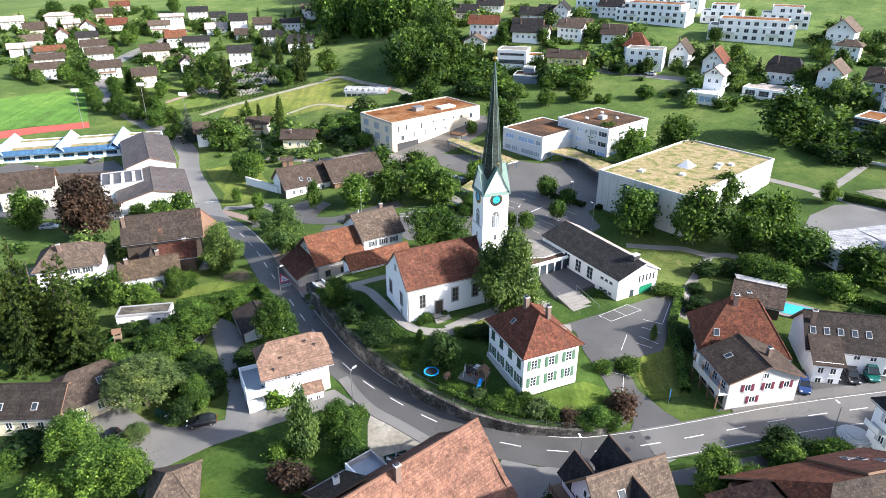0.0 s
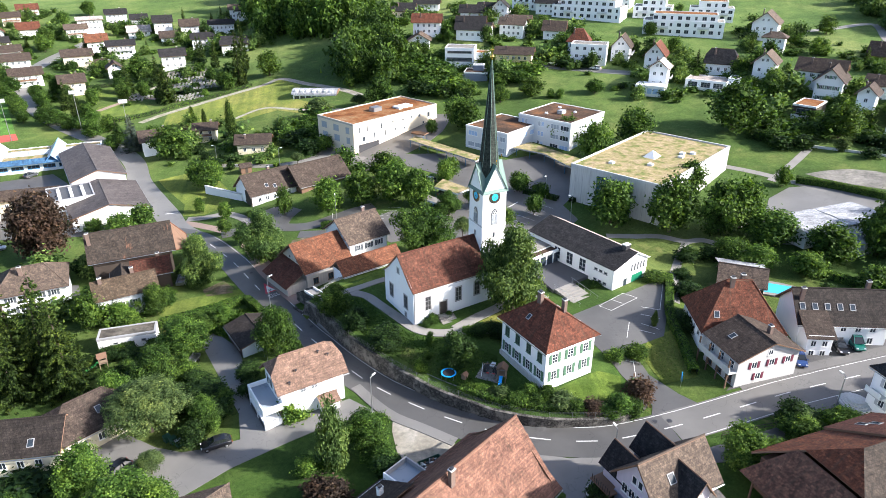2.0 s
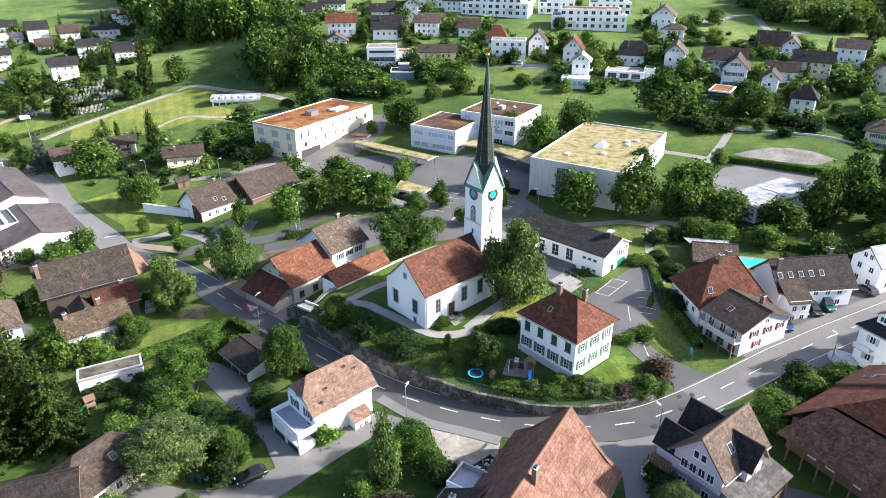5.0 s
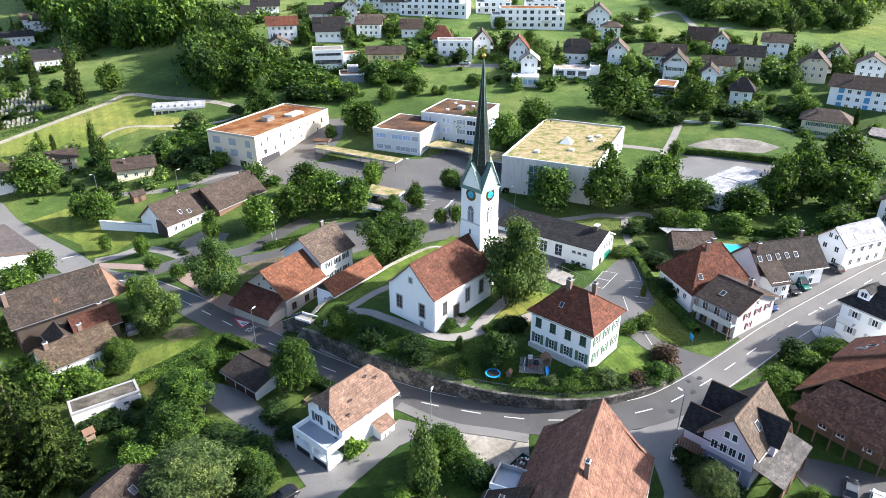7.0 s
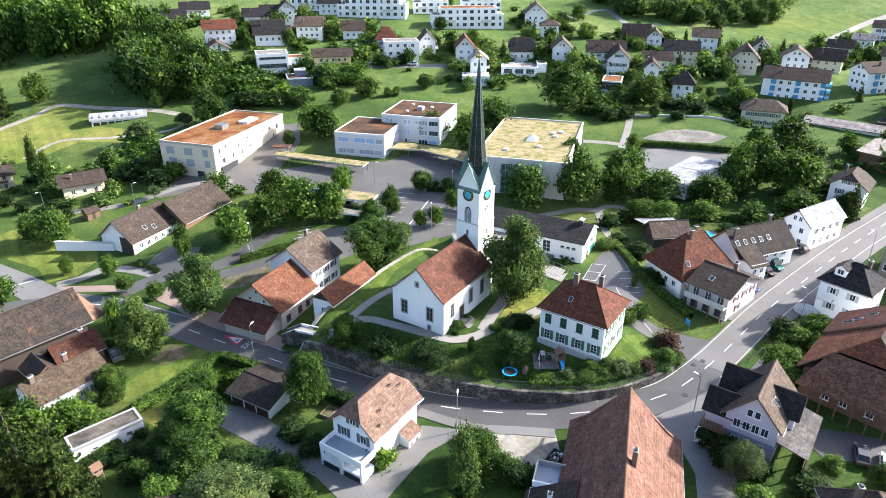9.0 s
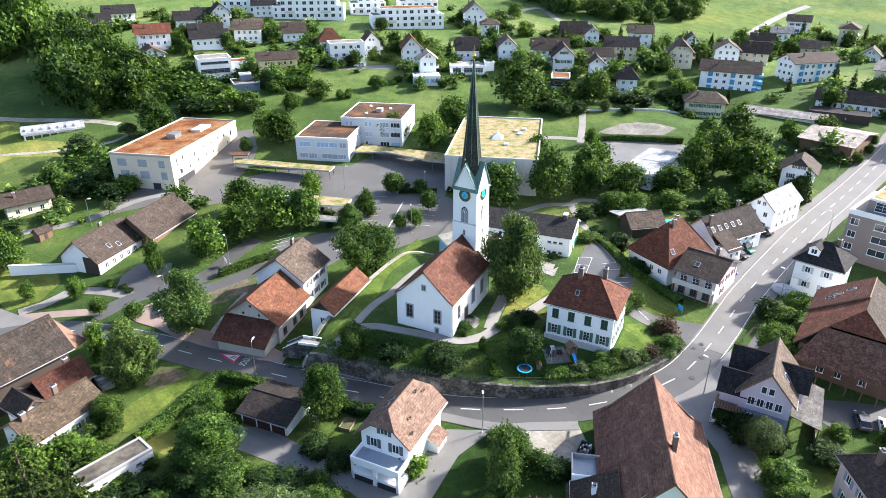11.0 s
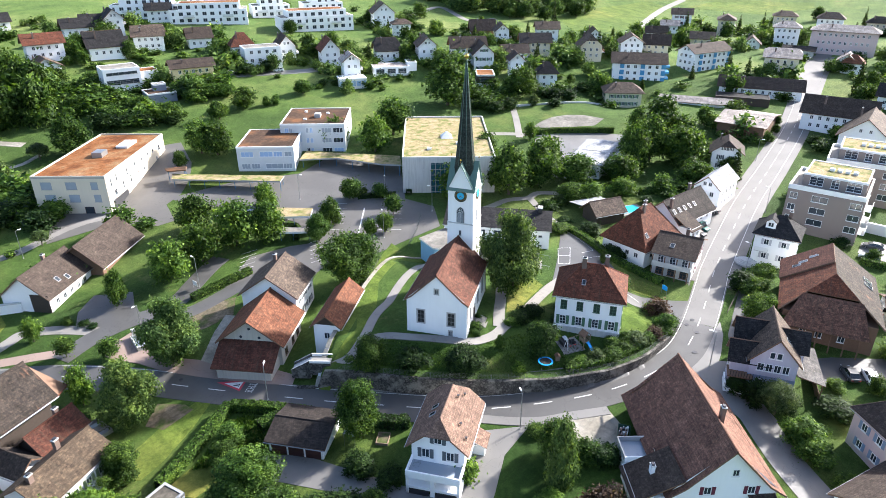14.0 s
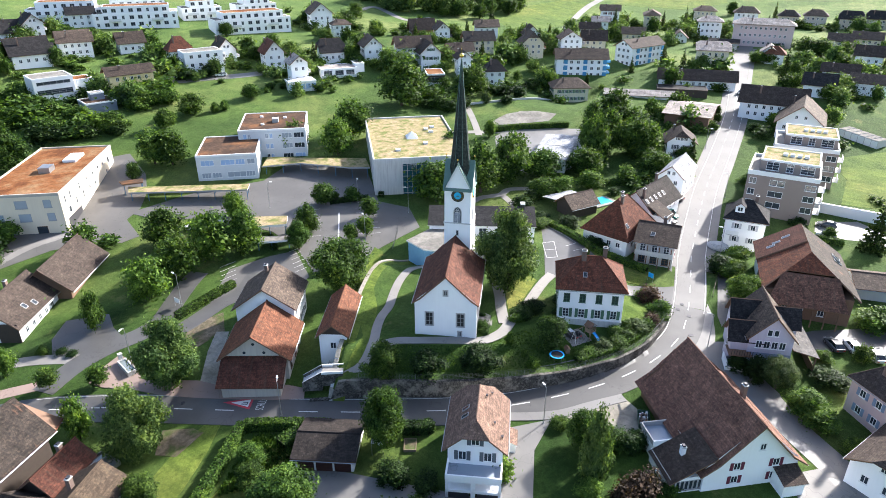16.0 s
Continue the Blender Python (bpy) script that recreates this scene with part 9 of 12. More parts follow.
house("house", -189.7, 395.3, 26, 12, 9, 14.0, 19.0, 22.0, WHITE, SLATE, "gable", 0.0, rows=2, label="white house with grey roof", far=True, depth=7.0)
house("house", -190.9, 440.3, 23, 13, 10, 16.4, 20.4, 24.4, WHITE, REDTILE, "gable", 0.0, rows=1, label="brown roofed chalet on the hillside", far=True, depth=7.0)
house("house", -213.9, 475.9, 24, 12, 9, 18.8, 23.8, 26.8, CREAM, BROWNTILE, "gable", 0.0, rows=2, label="house with pale walls", far=True, depth=7.0)
house("house", -214.5, 505.1, 23, 14, 10, 20.5, 25.5, 29.0, WHITE, REDTILE, "gable", 0.0, rows=2, label="house with red roof by trees", far=True, depth=7.0)
house("house", -218.0, 437.3, 27, 11, 8, 16.6, 21.6, 24.1, CREAM, ETERNIT, "gable", 0.0, rows=2, label="green house with flat gable", far=True, depth=7.0)
house("house", -209.6, 406.6, 117, 10, 8, 15.0, 19.0, 22.5, WHITE, REDTILE, "gable", 0.0, rows=1, label="small house with red roof", far=True, depth=7.0)
house("house", -233.7, 455.3, 27, 18, 10, 17.4, 24.4, 26.4, WHITE, ETERNIT, "hip", 4.0, rows=2, label="white apartment house on the hillside", far=True, depth=7.0)
house("house", -217.6, 388.6, 29, 12, 9, 14.2, 18.2, 21.2, WHITE, GREYTILE, "gable", 0.0, rows=1, label="grey roofed house on the hillside", far=True, depth=7.0)
house("house", -212.5, 368.4, 30, 14, 9, 13.1, 17.1, 19.6, WHITE, ETERNIT, "gable", 0.0, rows=1, label="white house with white roof", far=True, depth=7.0)
house("house", -266.2, 458.1, 30, 15, 10, 15.8, 20.8, 23.8, WHITE, ETERNIT, "gable", 0.0, rows=2, label="white gabled house far off", far=True, depth=7.0)
house("house", -233.0, 423.7, 29, 14, 9, 15.8, 19.8, 23.8, BEIGE, BROWNTILE, "gable", 0.0, rows=1, label="brown house far off", far=True, depth=7.0)
house("house", -122.6, 300.1, 22, 11, 9, 10.5, 15.5, 18.5, BEIGE, BROWNTILE, "gable", 0.0, rows=2, label="house with brown roof", far=True, depth=7.0)
house("house", -60.4, 241.4, 4, 9, 8, 4.2, 8.7, 10.7, CREAM, BROWNTILE, "gable", 0.0, rows=2, label="small beige house with brown roof", far=True, depth=7.0)
house("house", -41.2, 217.2, 179, 12, 8, 5.9, 9.9, 12.4, CREAM, BROWNTILE, "gable", 0.0, rows=1, label="beige house with low brown roof", far=True, depth=7.0)
house("house", -73.7, 227.7, 18, 12, 9, 5.6, 9.6, 12.6, WHITE, BROWNTILE, "gable", 0.0, rows=1, label="house with brown roof behind a tree", far=True, depth=7.0)
house("house", -68.3, 462.7, 8, 14, 10, 21.6, 26.6, 29.6, WHITE, SLATE, "gable", 0.0, rows=2, label="white house with dark roof", far=True, depth=7.0)
house("house", 29.0, 309.1, 166, 14, 9, 30.3, 35.3, 38.8, WHITE, REDTILE, "gable", 0.0, rows=2, label="white house with red roof", far=True, depth=7.0)
house("house", 24.7, 302.2, 77, 12, 11, 22.8, 28.8, 31.8, WHITE, GREYTILE, "gable", 0.0, rows=2, label="white house with balconies", far=True, depth=7.0)
house("house", 10.4, 364.9, 171, 13, 9, 27.3, 32.3, 35.8, WHITE, ORANGETILE, "gable", 0.0, rows=2, label="white house with orange roof", far=True, depth=7.0)
house("house", 24.8, 370.2, 169, 14, 10, 30.1, 34.1, 38.1, BEIGE, SLATE, "gable", 0.0, rows=1, label="house with brown gable", far=True, depth=7.0)
house("house", 38.7, 378.8, 167, 15, 10, 31.7, 36.7, 40.2, WHITE, SLATE, "gable", 0.0, rows=2, label="house with grey roof", far=True, depth=7.0)
house("house", 55.6, 338.0, 163, 13, 10, 32.1, 36.1, 39.6, WHITE, SLATE, "gable", 0.0, rows=1, label="house with slate roof and white gable", far=True, depth=7.0)
house("house", 68.9, 334.1, 71, 12, 9, 33.6, 38.6, 42.6, WHITE, SLATE, "gable", 0.0, rows=2, label="grey gabled house on the hillside", far=True, depth=7.0)
house("house", 94.9, 340.8, 148, 12, 9, 34.5, 39.5, 42.5, WHITE, SLATE, "gable", 0.0, rows=2, label="grey gabled house on the hillside", far=True, depth=7.0)
house("house", 64.9, 339.9, 152, 13, 9, 32.3, 37.3, 40.3, WHITE, SLATE, "gable", 0.0, rows=2, label="dark roofed house on the hillside", far=True, depth=7.0)
house("house", 52.1, 305.7, 151, 13, 9, 27.2, 32.2, 35.2, WHITE, SLATE, "gable", 0.0, rows=2, label="dark roofed house on the hillside", far=True, depth=7.0)
house("house", 68.5, 306.7, 148, 13, 9, 28.9, 33.9, 36.9, WHITE, GREYTILE, "gable", 0.0, rows=2, label="grey roofed house on the hillside", far=True, depth=7.0)

# ---- woods and garden green ----
wood("woodland", [(-54, 384), (-38, 366), (-17, 351), (-4, 359), (6, 373), (9, 404), (11, 452), (20, 520), (-14, 540), (-80, 560), (-60, 440)], 10.5, ["far_tree"], 13.0, 21.0, 3, "dense dark green wood on the hill")
wood("slope_thicket", [(-15, 304), (-12, 286), (-5, 271), (6, 266), (13, 280), (14, 315), (14, 350), (4, 372), (-4, 330)], 5.2, ["wood_tree", "wood_tree", "far_bush"], 9.0, 12.5, 4, "dense trees and bushes on the bank")
wood("bank_thicket", [(10, 268), (22, 239), (36, 239), (31, 266), (30, 286), (13, 284)], 5.0, ["wood_tree", "far_bush", "far_bush"], 6.4, 4.8, 5, "dense bushes on the bank")
wood("upper_thicket", [(44, 247), (57, 243), (67, 252), (62, 262), (48, 261)], 4.2, ["wood_tree", "far_bush"], 6.0, 4.2, 6, "dense bushes below the houses")
wood("west_thicket", [(-34, 222), (-22, 203), (-16, 213), (-12, 226), (-18, 240), (-30, 236)], 5.0, ["wood_tree", "far_bush"], 6.4, 4.6, 9, "dense bushes beside the school")
wood("court_thicket", [(106, 178), (112, 164), (124, 172), (148, 160), (142, 178), (118, 190)], 5.0, ["wood_tree", "far_bush", "far_bush"], 5.6, 4.0, 12, "overgrown gardens above the sports court")
# hilltop crowns take the haze-pale leaf colour
wood("hilltop_wood", [(234, 280), (241, 256), (255, 242), (281, 240), (298, 226), (331, 234), (380, 255), (420, 330), (262, 345)], 11.0, ["far_tree"], 11.0, 11.0, 8, "orchard and woods along the hilltop", LEAFPALE)


LARGE = [(o.matrix_basis.translation.x, o.matrix_basis.translation.y) for o in scene.objects if o.parent is None and o.name.startswith(("apartment_building", "school", "hall", "sports", "pavilion", "building"))]


def gardens():
    """Trees and bushes between the hillside houses, in rows and clumps."""
    rng = random.Random(11)
    homes = [(o.matrix_basis.translation.x, o.matrix_basis.translation.y) for o in scene.objects if o.parent is None and o.name.startswith(("house", "barn", "apartment_building", "school", "hall"))]
    for hx, hy in homes:
        if hy < 150 and hx < 100 or math.hypot(hx, hy - 110) < 60:
            continue
        for k in range(5):
            a, d = rng.random() * 6.28, 8.5 + rng.random() * 5
            x, y = hx + math.cos(a) * d, hy + math.sin(a) * d
            if min(math.hypot(x - u, y - v) for u, v in homes) < 7.8 or min(math.hypot(x - u, y - v) for u, v in LARGE) < 19 or far_from(MAIN, x, y) < 6 or far_from(ZONE, x, y) < 5:
                continue
            r = rng.random()
            if r < 0.3:
                plant("far_tree", round(x, 1), round(y, 1), 3.5 + rng.random() * 3, 4 + rng.random() * 3.5)
            elif r < 0.38:
                plant("far_spruce", round(x, 1), round(y, 1), 3 + rng.random() * 2, 6 + rng.random() * 6)
            else:
                plant("far_bush", round(x, 1), round(y, 1), 2 + rng.random() * 3, 1.5 + rng.random() * 1.8)


gardens()


def garden_green(name, mat, protos, share, w, h, seed, label):
    """Shrubs and small trees between the far houses, too many to count, as one object."""
    rng = np.random.default_rng(seed)
    homes = [(o.matrix_basis.translation.x, o.matrix_basis.translation.y) for o in scene.objects if o.parent is None and o.name.startswith(("house", "barn", "apartment_building", "school", "hall"))]
    H = np.array(homes)
    data = []
    for crown, _ in [c for k in protos for c in KINDS[k]]:
        co = np.empty(len(crown.vertices) * 3)
        crown.vertices.foreach_get("co", co)
        fi = np.empty(len(crown.polygons) * 3, int)
        crown.polygons.foreach_get("vertices", fi)
        data.append((co.reshape(-1, 3), fi.reshape(-1, 3)))
    vs, fs, off = [], [], 0
    for hx, hy in homes:
        if math.hypot(hx - 5, hy - 110) < 85:
            continue
        a0 = rng.random() * 6.28
        for k in range(share):
            a = a0 + rng.normal() * 1.3
            d = 8.0 + abs(rng.normal()) * 5.5
            x, y = hx + math.cos(a) * d, hy + math.sin(a) * d
            if np.min(np.hypot(H[:, 0] - x, H[:, 1] - y)) < 7.0 or min(math.hypot(x - u, y - v) for u, v in LARGE) < 19 or far_from(MAIN, x, y) < 6.5 or far_from(ZONE, x, y) < 5:
                continue
            co, fi = data[rng.integers(len(data))]
            b, s = rng.random() * 6.28, 0.5 + 0.9 * rng.random()
            q = co * np.array([w * s / 9.2, w * s / 9.2, h * s / 10])
            vs.append(np.stack([q[:, 0] * math.cos(b) - q[:, 1] * math.sin(b) + x, q[:, 0] * math.sin(b) + q[:, 1] * math.cos(b) + y, q[:, 2] + on_ground(x, y) - 0.2], 1))
            fs.append(fi + off)
            off += len(co)
    return tagged(new(name, crown_mesh(name, np.concatenate(vs), np.concatenate(fs), mat)), label, "shrubs", kind="stuff")


garden_green("garden_shrubs", LEAVES, ["far_bush"], 10, 3.6, 2.4, 21, "green shrubs in the gardens between hillside houses")
garden_green("garden_trees", LEAFPALE, ["far_bush", "far_tree"], 3, 5.6, 5.6, 22, "leafy garden trees between hillside houses, paled as if by haze")
garden_green("garden_hedges", LEAFYEL, ["far_bush"], 2, 3.0, 2.2, 23, "yellow-green shrubs in hillside gardens")

# ---- trees and bushes ----
plant("light_tree", -42.2, 305.3, 10, 11)
plant("spruce", -55.4, 324.6, 7, 25)
plant("spruce", -78.6, 351.9, 5, 14)
plant("spruce", -69.6, 334.2, 5, 16)
plant("broad_tree", -58.4, 293.7, 6, 7)
plant("cypress", -50.8, 234.8, 3.6, 14)
plant("cypress", -48.6, 225.6, 3.6, 11)
plant("cypress", -66.6, 251.8, 2.4, 8)
plant("cypress", -63.0, 253.9, 2, 6)
plant("willow", -20.5, 239.1, 9, 8)
plant("willow", -5.7, 244.8, 6, 5)
plant("broad_tree", 1.9, 241.5, 11, 11)
plant("dark_bush", -25.6, 216.5, 8, 5)
plant("dark_bush", -23.6, 207.1, 7, 5)
plant("dark_bush", -29.6, 216.0, 7, 4)
plant("dark_bush", -19.8, 217.7, 6, 4)
plant("broad_tree", -67.6, 219.5, 12, 11)
plant("copper_bush", -68.4, 243.7, 4, 4)
plant("broad_tree", -8.2, 270.0, 5, 6)
plant("broad_tree", -2.6, 272.6, 5, 6)
plant("broad_tree", -16.1, 429.6, 12, 14)
plant("broad_tree", 25.7, 213.0, 10, 10)
plant("broad_tree", 16.3, 209.5, 4, 5)
plant("broad_tree", 44.2, 229.7, 7, 6)
plant("broad_tree", 56.3, 231.8, 9, 7)
plant("light_bush", 62.2, 228.0, 3.5, 3.5)
plant("light_bush", 65.2, 226.9, 3.5, 3.5)
plant("broad_tree", 78.4, 227.6, 7, 5)
plant("broad_tree", 40.5, 307.8, 7, 8)
plant("broad_tree", 53.4, 296.3, 6, 7)
plant("light_tree", 59.2, 175.6, 9, 11)
plant("broad_tree", 73.1, 180.4, 12, 12)
plant("dark_bush", 48.0, 253.2, 9, 5)
plant("dark_bush", 54.9, 250.8, 8, 5)
plant("dark_bush", 25.9, 242.9, 7, 4)
plant("dark_bush", 32.6, 237.1, 6, 4)
plant("dark_bush", 20.4, 246.5, 7, 4)
plant("dark_bush", 16.6, 250.5, 8, 5)
plant("broad_tree", 111.0, 256.3, 6, 6)
plant("broad_tree", 122.7, 257.5, 7, 8)
plant("broad_tree", 125.9, 287.3, 6, 6)
plant("dark_bush", 77.1, 257.8, 8, 4)
plant("dark_bush", 85.6, 255.1, 8, 4)
plant("dark_bush", 99.2, 218.1, 5, 3)
plant("dark_bush", 88.6, 228.8, 3, 2)
plant("broad_tree", 106.2, 183.8, 17, 15)
plant("broad_tree", 131.9, 204.9, 9, 8)
plant("broad_tree", 131.9, 169.4, 12, 11)
plant("silver_bush", 126.6, 161.0, 4, 4)
plant("light_tree", 98.4, 145.2, 4, 5.5)
plant("linden", 116.3, 117.8, 9, 12)
plant("broad_tree", 125.5, 113.4, 13, 14)
plant("broad_tree", 125.6, 107.1, 9, 9)
plant("linden", 103.7, 114.2, 8, 11)
plant("light_tree", 198.3, 214.0, 8, 7)
plant("light_tree", 177.6, 244.5, 8, 7)
plant("light_tree", 203.2, 274.7, 9, 8)
plant("spruce", 221.5, 205.5, 6, 17)
plant("cypress", 227.6, 177.2, 2.5, 9)
plant("dark_bush", 136.5, 163.5, 6, 4)
plant("dark_bush", 139.0, 159.0, 6, 4)
plant("dark_bush", 141.5, 154.6, 6, 4)
plant("dark_bush", 130.7, 154.6, 5, 3)
plant("dark_bush", 118.5, 165.9, 6, 4)
plant("dark_bush", 111.7, 167.2, 6, 4)
plant("dark_bush", 109.9, 175.4, 5, 3)
plant("broad_tree", 252.7, 241.0, 9, 9)
plant("broad_tree", 245.1, 245.7, 8, 7)
plant("broad_tree", 252.1, 260.5, 10, 9)
plant("broad_tree", 248.3, 271.3, 9, 8)
plant("broad_tree", 256.3, 229.8, 9, 8)
plant("broad_tree", 242.4, 280.7, 9, 8)
plant("broad_tree", 274.4, 233.1, 10, 9)
plant("broad_tree", 292.0, 235.6, 11, 10)
plant("broad_tree", 296.7, 225.6, 11, 11)
plant("broad_tree", 282.6, 224.2, 10, 9)
plant("broad_tree", 180.7, 186.2, 6, 5)
plant("broad_tree", 177.2, 178.3, 6, 5)
plant("broad_tree", 160.7, 163.8, 4, 4)
plant("dark_bush", 155.7, 155.9, 6, 4)
plant("broad_tree", 170.1, 189.5, 4, 3.5)
plant("broad_tree", 184.9, 173.8, 4, 4)
plant("light_tree", -51.9, 188.3, 7, 9)
plant("light_tree", -51.5, 171.8, 2.8, 4.5)
plant("light_tree", -44.1, 165.0, 3.2, 5)
plant("ball_tree", -42.8, 155.4, 3.4, 4)
plant("ball_tree", -38.3, 148.9, 3.4, 3.6)
plant("ball_tree", -64.5, 165.0, 6, 6.5)
plant("broad_tree", -68.8, 161.9, 8, 6)
plant("linden", -31.8, 138.5, 9.6, 12.5)
plant("linden", -44.6, 131.2, 8.8, 11.5)
plant("light_tree", -28.8, 163.1, 4, 8)
plant("light_tree", -17.7, 162.5, 8.5, 9)
plant("broad_tree", -9.0, 163.9, 9, 9)
plant("dark_bush", -47.2, 202.3, 3, 2.5)
plant("dark_bush", -59.7, 220.8, 4, 3)
plant("dark_bush", -56.3, 213.4, 4, 3)
plant("dark_bush", -50.2, 209.6, 4, 3)
plant("willow", -26.8, 199.2, 4, 4)
plant("light_tree", -0.5, 163.1, 10, 11)
plant("broad_tree", 4.9, 159.1, 8, 10)
plant("light_tree", 14.2, 170.2, 5, 7)
plant("linden", 19.5, 153.0, 5.5, 7)
plant("broad_tree", 2.9, 131.2, 12, 12)
plant("broad_tree", 12.0, 149.5, 6, 7)
plant("ball_tree", 20.6, 141.6, 3.4, 4)
plant("ball_tree", 24.1, 140.1, 4, 4.5)
plant("willow", 13.1, 137.3, 4, 5.5)
plant("linden", 15.3, 100.2, 11.2, 16.6)
plant("light_tree", 48.4, 136.0, 11, 11)
plant("broad_tree", -16.6, 107.2, 6.4, 5.8)
plant("dark_bush", -12.9, 101.6, 5.4, 4.0)
plant("bush", 0.4, 98.4, 2.6, 1.6)
plant("bush", -0.8, 97.4, 1.8, 1.2)
plant("bush", 3.6, 100.0, 1.6, 0.9)
plant("dark_bush", 8.2, 94.3, 4, 2)
plant("dark_bush", 10.8, 93.2, 4.4, 2.6)
plant("bush", 6.2, 94.4, 2.6, 1.5)
plant("bush", 32.6, 105.6, 2.4, 1.4)
plant("broad_tree", 59.6, 128.8, 12, 13)
plant("linden", 69.9, 125.9, 11, 13)
plant("light_tree", 69.7, 110.2, 6.5, 5)
plant("light_tree", 77.5, 105.2, 6.5, 5)
plant("broad_tree", 77.9, 119.0, 11, 8)
plant("broad_tree", 85.5, 109.4, 10, 8)
plant("linden", 96.3, 109.3, 9, 13)
plant("broad_tree", 107.7, 100.6, 13, 12)
plant("broad_tree", 100.6, 94.5, 7, 6)
plant("broad_tree", 106.4, 109.3, 11, 13)
plant("dark_bush", 49.5, 100.9, 6, 4)
plant("dark_bush", 56.9, 115.6, 5, 3)
plant("dark_bush", 61.9, 115.3, 4, 3)
plant("dark_bush", 52.4, 108.8, 4, 2)
plant("bush", 45.4, 106.2, 5, 2)
plant("dark_bush", 44.2, 92.5, 4, 3)
plant("dark_bush", 46.1, 91.2, 4, 3)
plant("dark_bush", 77.0, 98.4, 3, 2)
plant("bush", 32.4, 85.3, 4, 3)
plant("thuja", 38.9, 92.6, 1.4, 3)
plant("spruce", -64.0, 101.0, 11.5, 20)
plant("spruce", -60.2, 98.0, 10.5, 17)
plant("spruce", -68.6, 97.6, 10.5, 18)
plant("broad_tree", -51.6, 121.2, 6, 6)
plant("light_bush", -57.2, 118.9, 6, 4.5)
plant("light_bush", -55.1, 115.6, 5, 3)
plant("broad_tree", -43.3, 105.2, 9, 7)
plant("broad_tree", -45.3, 95.8, 8, 8)
plant("willow", -44.5, 85.2, 12, 9)
plant("light_tree", -50.7, 90.9, 6, 8)
plant("broad_tree", -26.3, 100.2, 7, 10)
plant("broad_tree", -37.0, 86.4, 5.5, 4)
plant("dark_bush", -38.3, 92.4, 8, 2.6)
plant("dark_bush", -39.7, 95.7, 5, 2.6)
plant("dark_bush", -37.8, 89.2, 6, 2.6)
plant("broad_tree", -36.2, 83.6, 5, 5)
plant("light_bush", -37.9, 115.7, 4, 3)
plant("broad_tree", -41.5, 111.8, 5, 4)
plant("dark_bush", -31.1, 95.9, 5, 3)
plant("dark_bush", -30.3, 91.1, 4, 2.5)
plant("light_tree", -62.9, 118.5, 6, 7)
plant("dark_bush", -56.9, 105.8, 4, 3)
for kind, x, y, w, h in (("dark_bush", -52.6, 106.0, 4.5, 2.4), ("bush", -52.0, 101.4, 4, 2.6), ("dark_bush", -50.4, 97.6, 4, 2.8), ("bush", -41.8, 98.4, 4, 3), ("dark_bush", -41.0, 89.4, 4, 2.4), ("bush", -34.4, 90.2, 3.6, 2.4),
                         ("dark_bush", -34.8, 86.6, 4.5, 3), ("bush", -48.6, 104.6, 3.6, 2.2), ("dark_bush", -47.4, 101.0, 4.4, 3), ("bush", -49.8, 110.0, 3, 1.6), ("dark_bush", -46.6, 89.6, 5, 3.6), ("bush", -53.6, 94.6, 4, 2.4)):
    plant(kind, x, y, w, h)
plant("thuja", -17.3, 72.2, 5, 11.5)
plant("broad_tree", -12.5, 75.0, 6, 6)
plant("light_bush", -10.4, 71.1, 5, 3)
plant("dark_bush", -9.4, 68.9, 4.5, 3.2)
plant("light_bush", -20.9, 71.8, 4, 3)
plant("yew", -8.0, 94.2, 7.2, 4.6)
plant("yew", 2.9, 86.8, 5.8, 6.4)
plant("light_bush", -0.9, 92.6, 1.5, 2.6)
plant("bush", -3.2, 87.4, 2, 3)
plant("bush", -10.5, 79.7, 3, 1.5)
plant("dark_bush", 16.5, 90.2, 3, 2)
plant("dark_bush", 12.4, 89.1, 3, 1.5)
plant("light_bush", 12.3, 78.6, 3, 2)
plant("silver_bush", 7.8, 79.5, 3, 1.6)
plant("bush", 9.7, 77.5, 3, 1.8)
plant("bush", 5.4, 80.9, 2.4, 1.3)
plant("light_bush", 24.8, 74.0, 4.5, 3.2)
plant("copper_bush", 29.2, 76.8, 4.5, 3.2)
plant("silver_bush", 16.7, 76.0, 4, 2)
plant("copper_bush", 20.6, 74.2, 3, 2)
plant("light_bush", 14.6, 77.5, 3, 2.2)
plant("bush", 18.3, 74.7, 3, 2)
plant("bush", 22.7, 73.4, 3, 2)
plant("bush", 27.2, 73.7, 3, 2.4)
plant("light_tree", 36.5, 60.8, 7, 7)
plant("light_bush", 54.1, 64.9, 6, 4)
plant("dark_bush", 48.3, 67.1, 6, 4)
plant("light_bush", 47.3, 64.4, 6, 4)
plant("willow", 14.1, 52.8, 6, 6)
plant("dark_bush", 14.8, 56.0, 4, 5)
plant("dark_bush", 16.2, 58.6, 4, 3)
plant("dark_bush", 16.5, 51.6, 4, 3)
plant("bush", 28.4, 84.6, 3, 2.4)
plant("light_bush", 26.0, 46.5, 3, 2)
plant("spruce", -54.5, 298.7, 7, 25)
plant("spruce", -78.2, 340.6, 5, 15)
plant("spruce", -82.1, 284.8, 9, 17)
plant("spruce", -102.2, 303.2, 8, 15)
plant("blue_spruce", -82.5, 230.4, 8, 13)
plant("broad_tree", -151.4, 312.0, 7, 7)
plant("broad_tree", -121.5, 264.7, 8, 7)
plant("broad_tree", -113.0, 258.8, 7, 6)
plant("broad_tree", -134.2, 293.5, 6, 7)
plant("spruce", -120.5, 283.5, 6, 12)
plant("spruce", -113.2, 272.5, 6, 11)
plant("broad_tree", -163.2, 311.6, 9, 9)
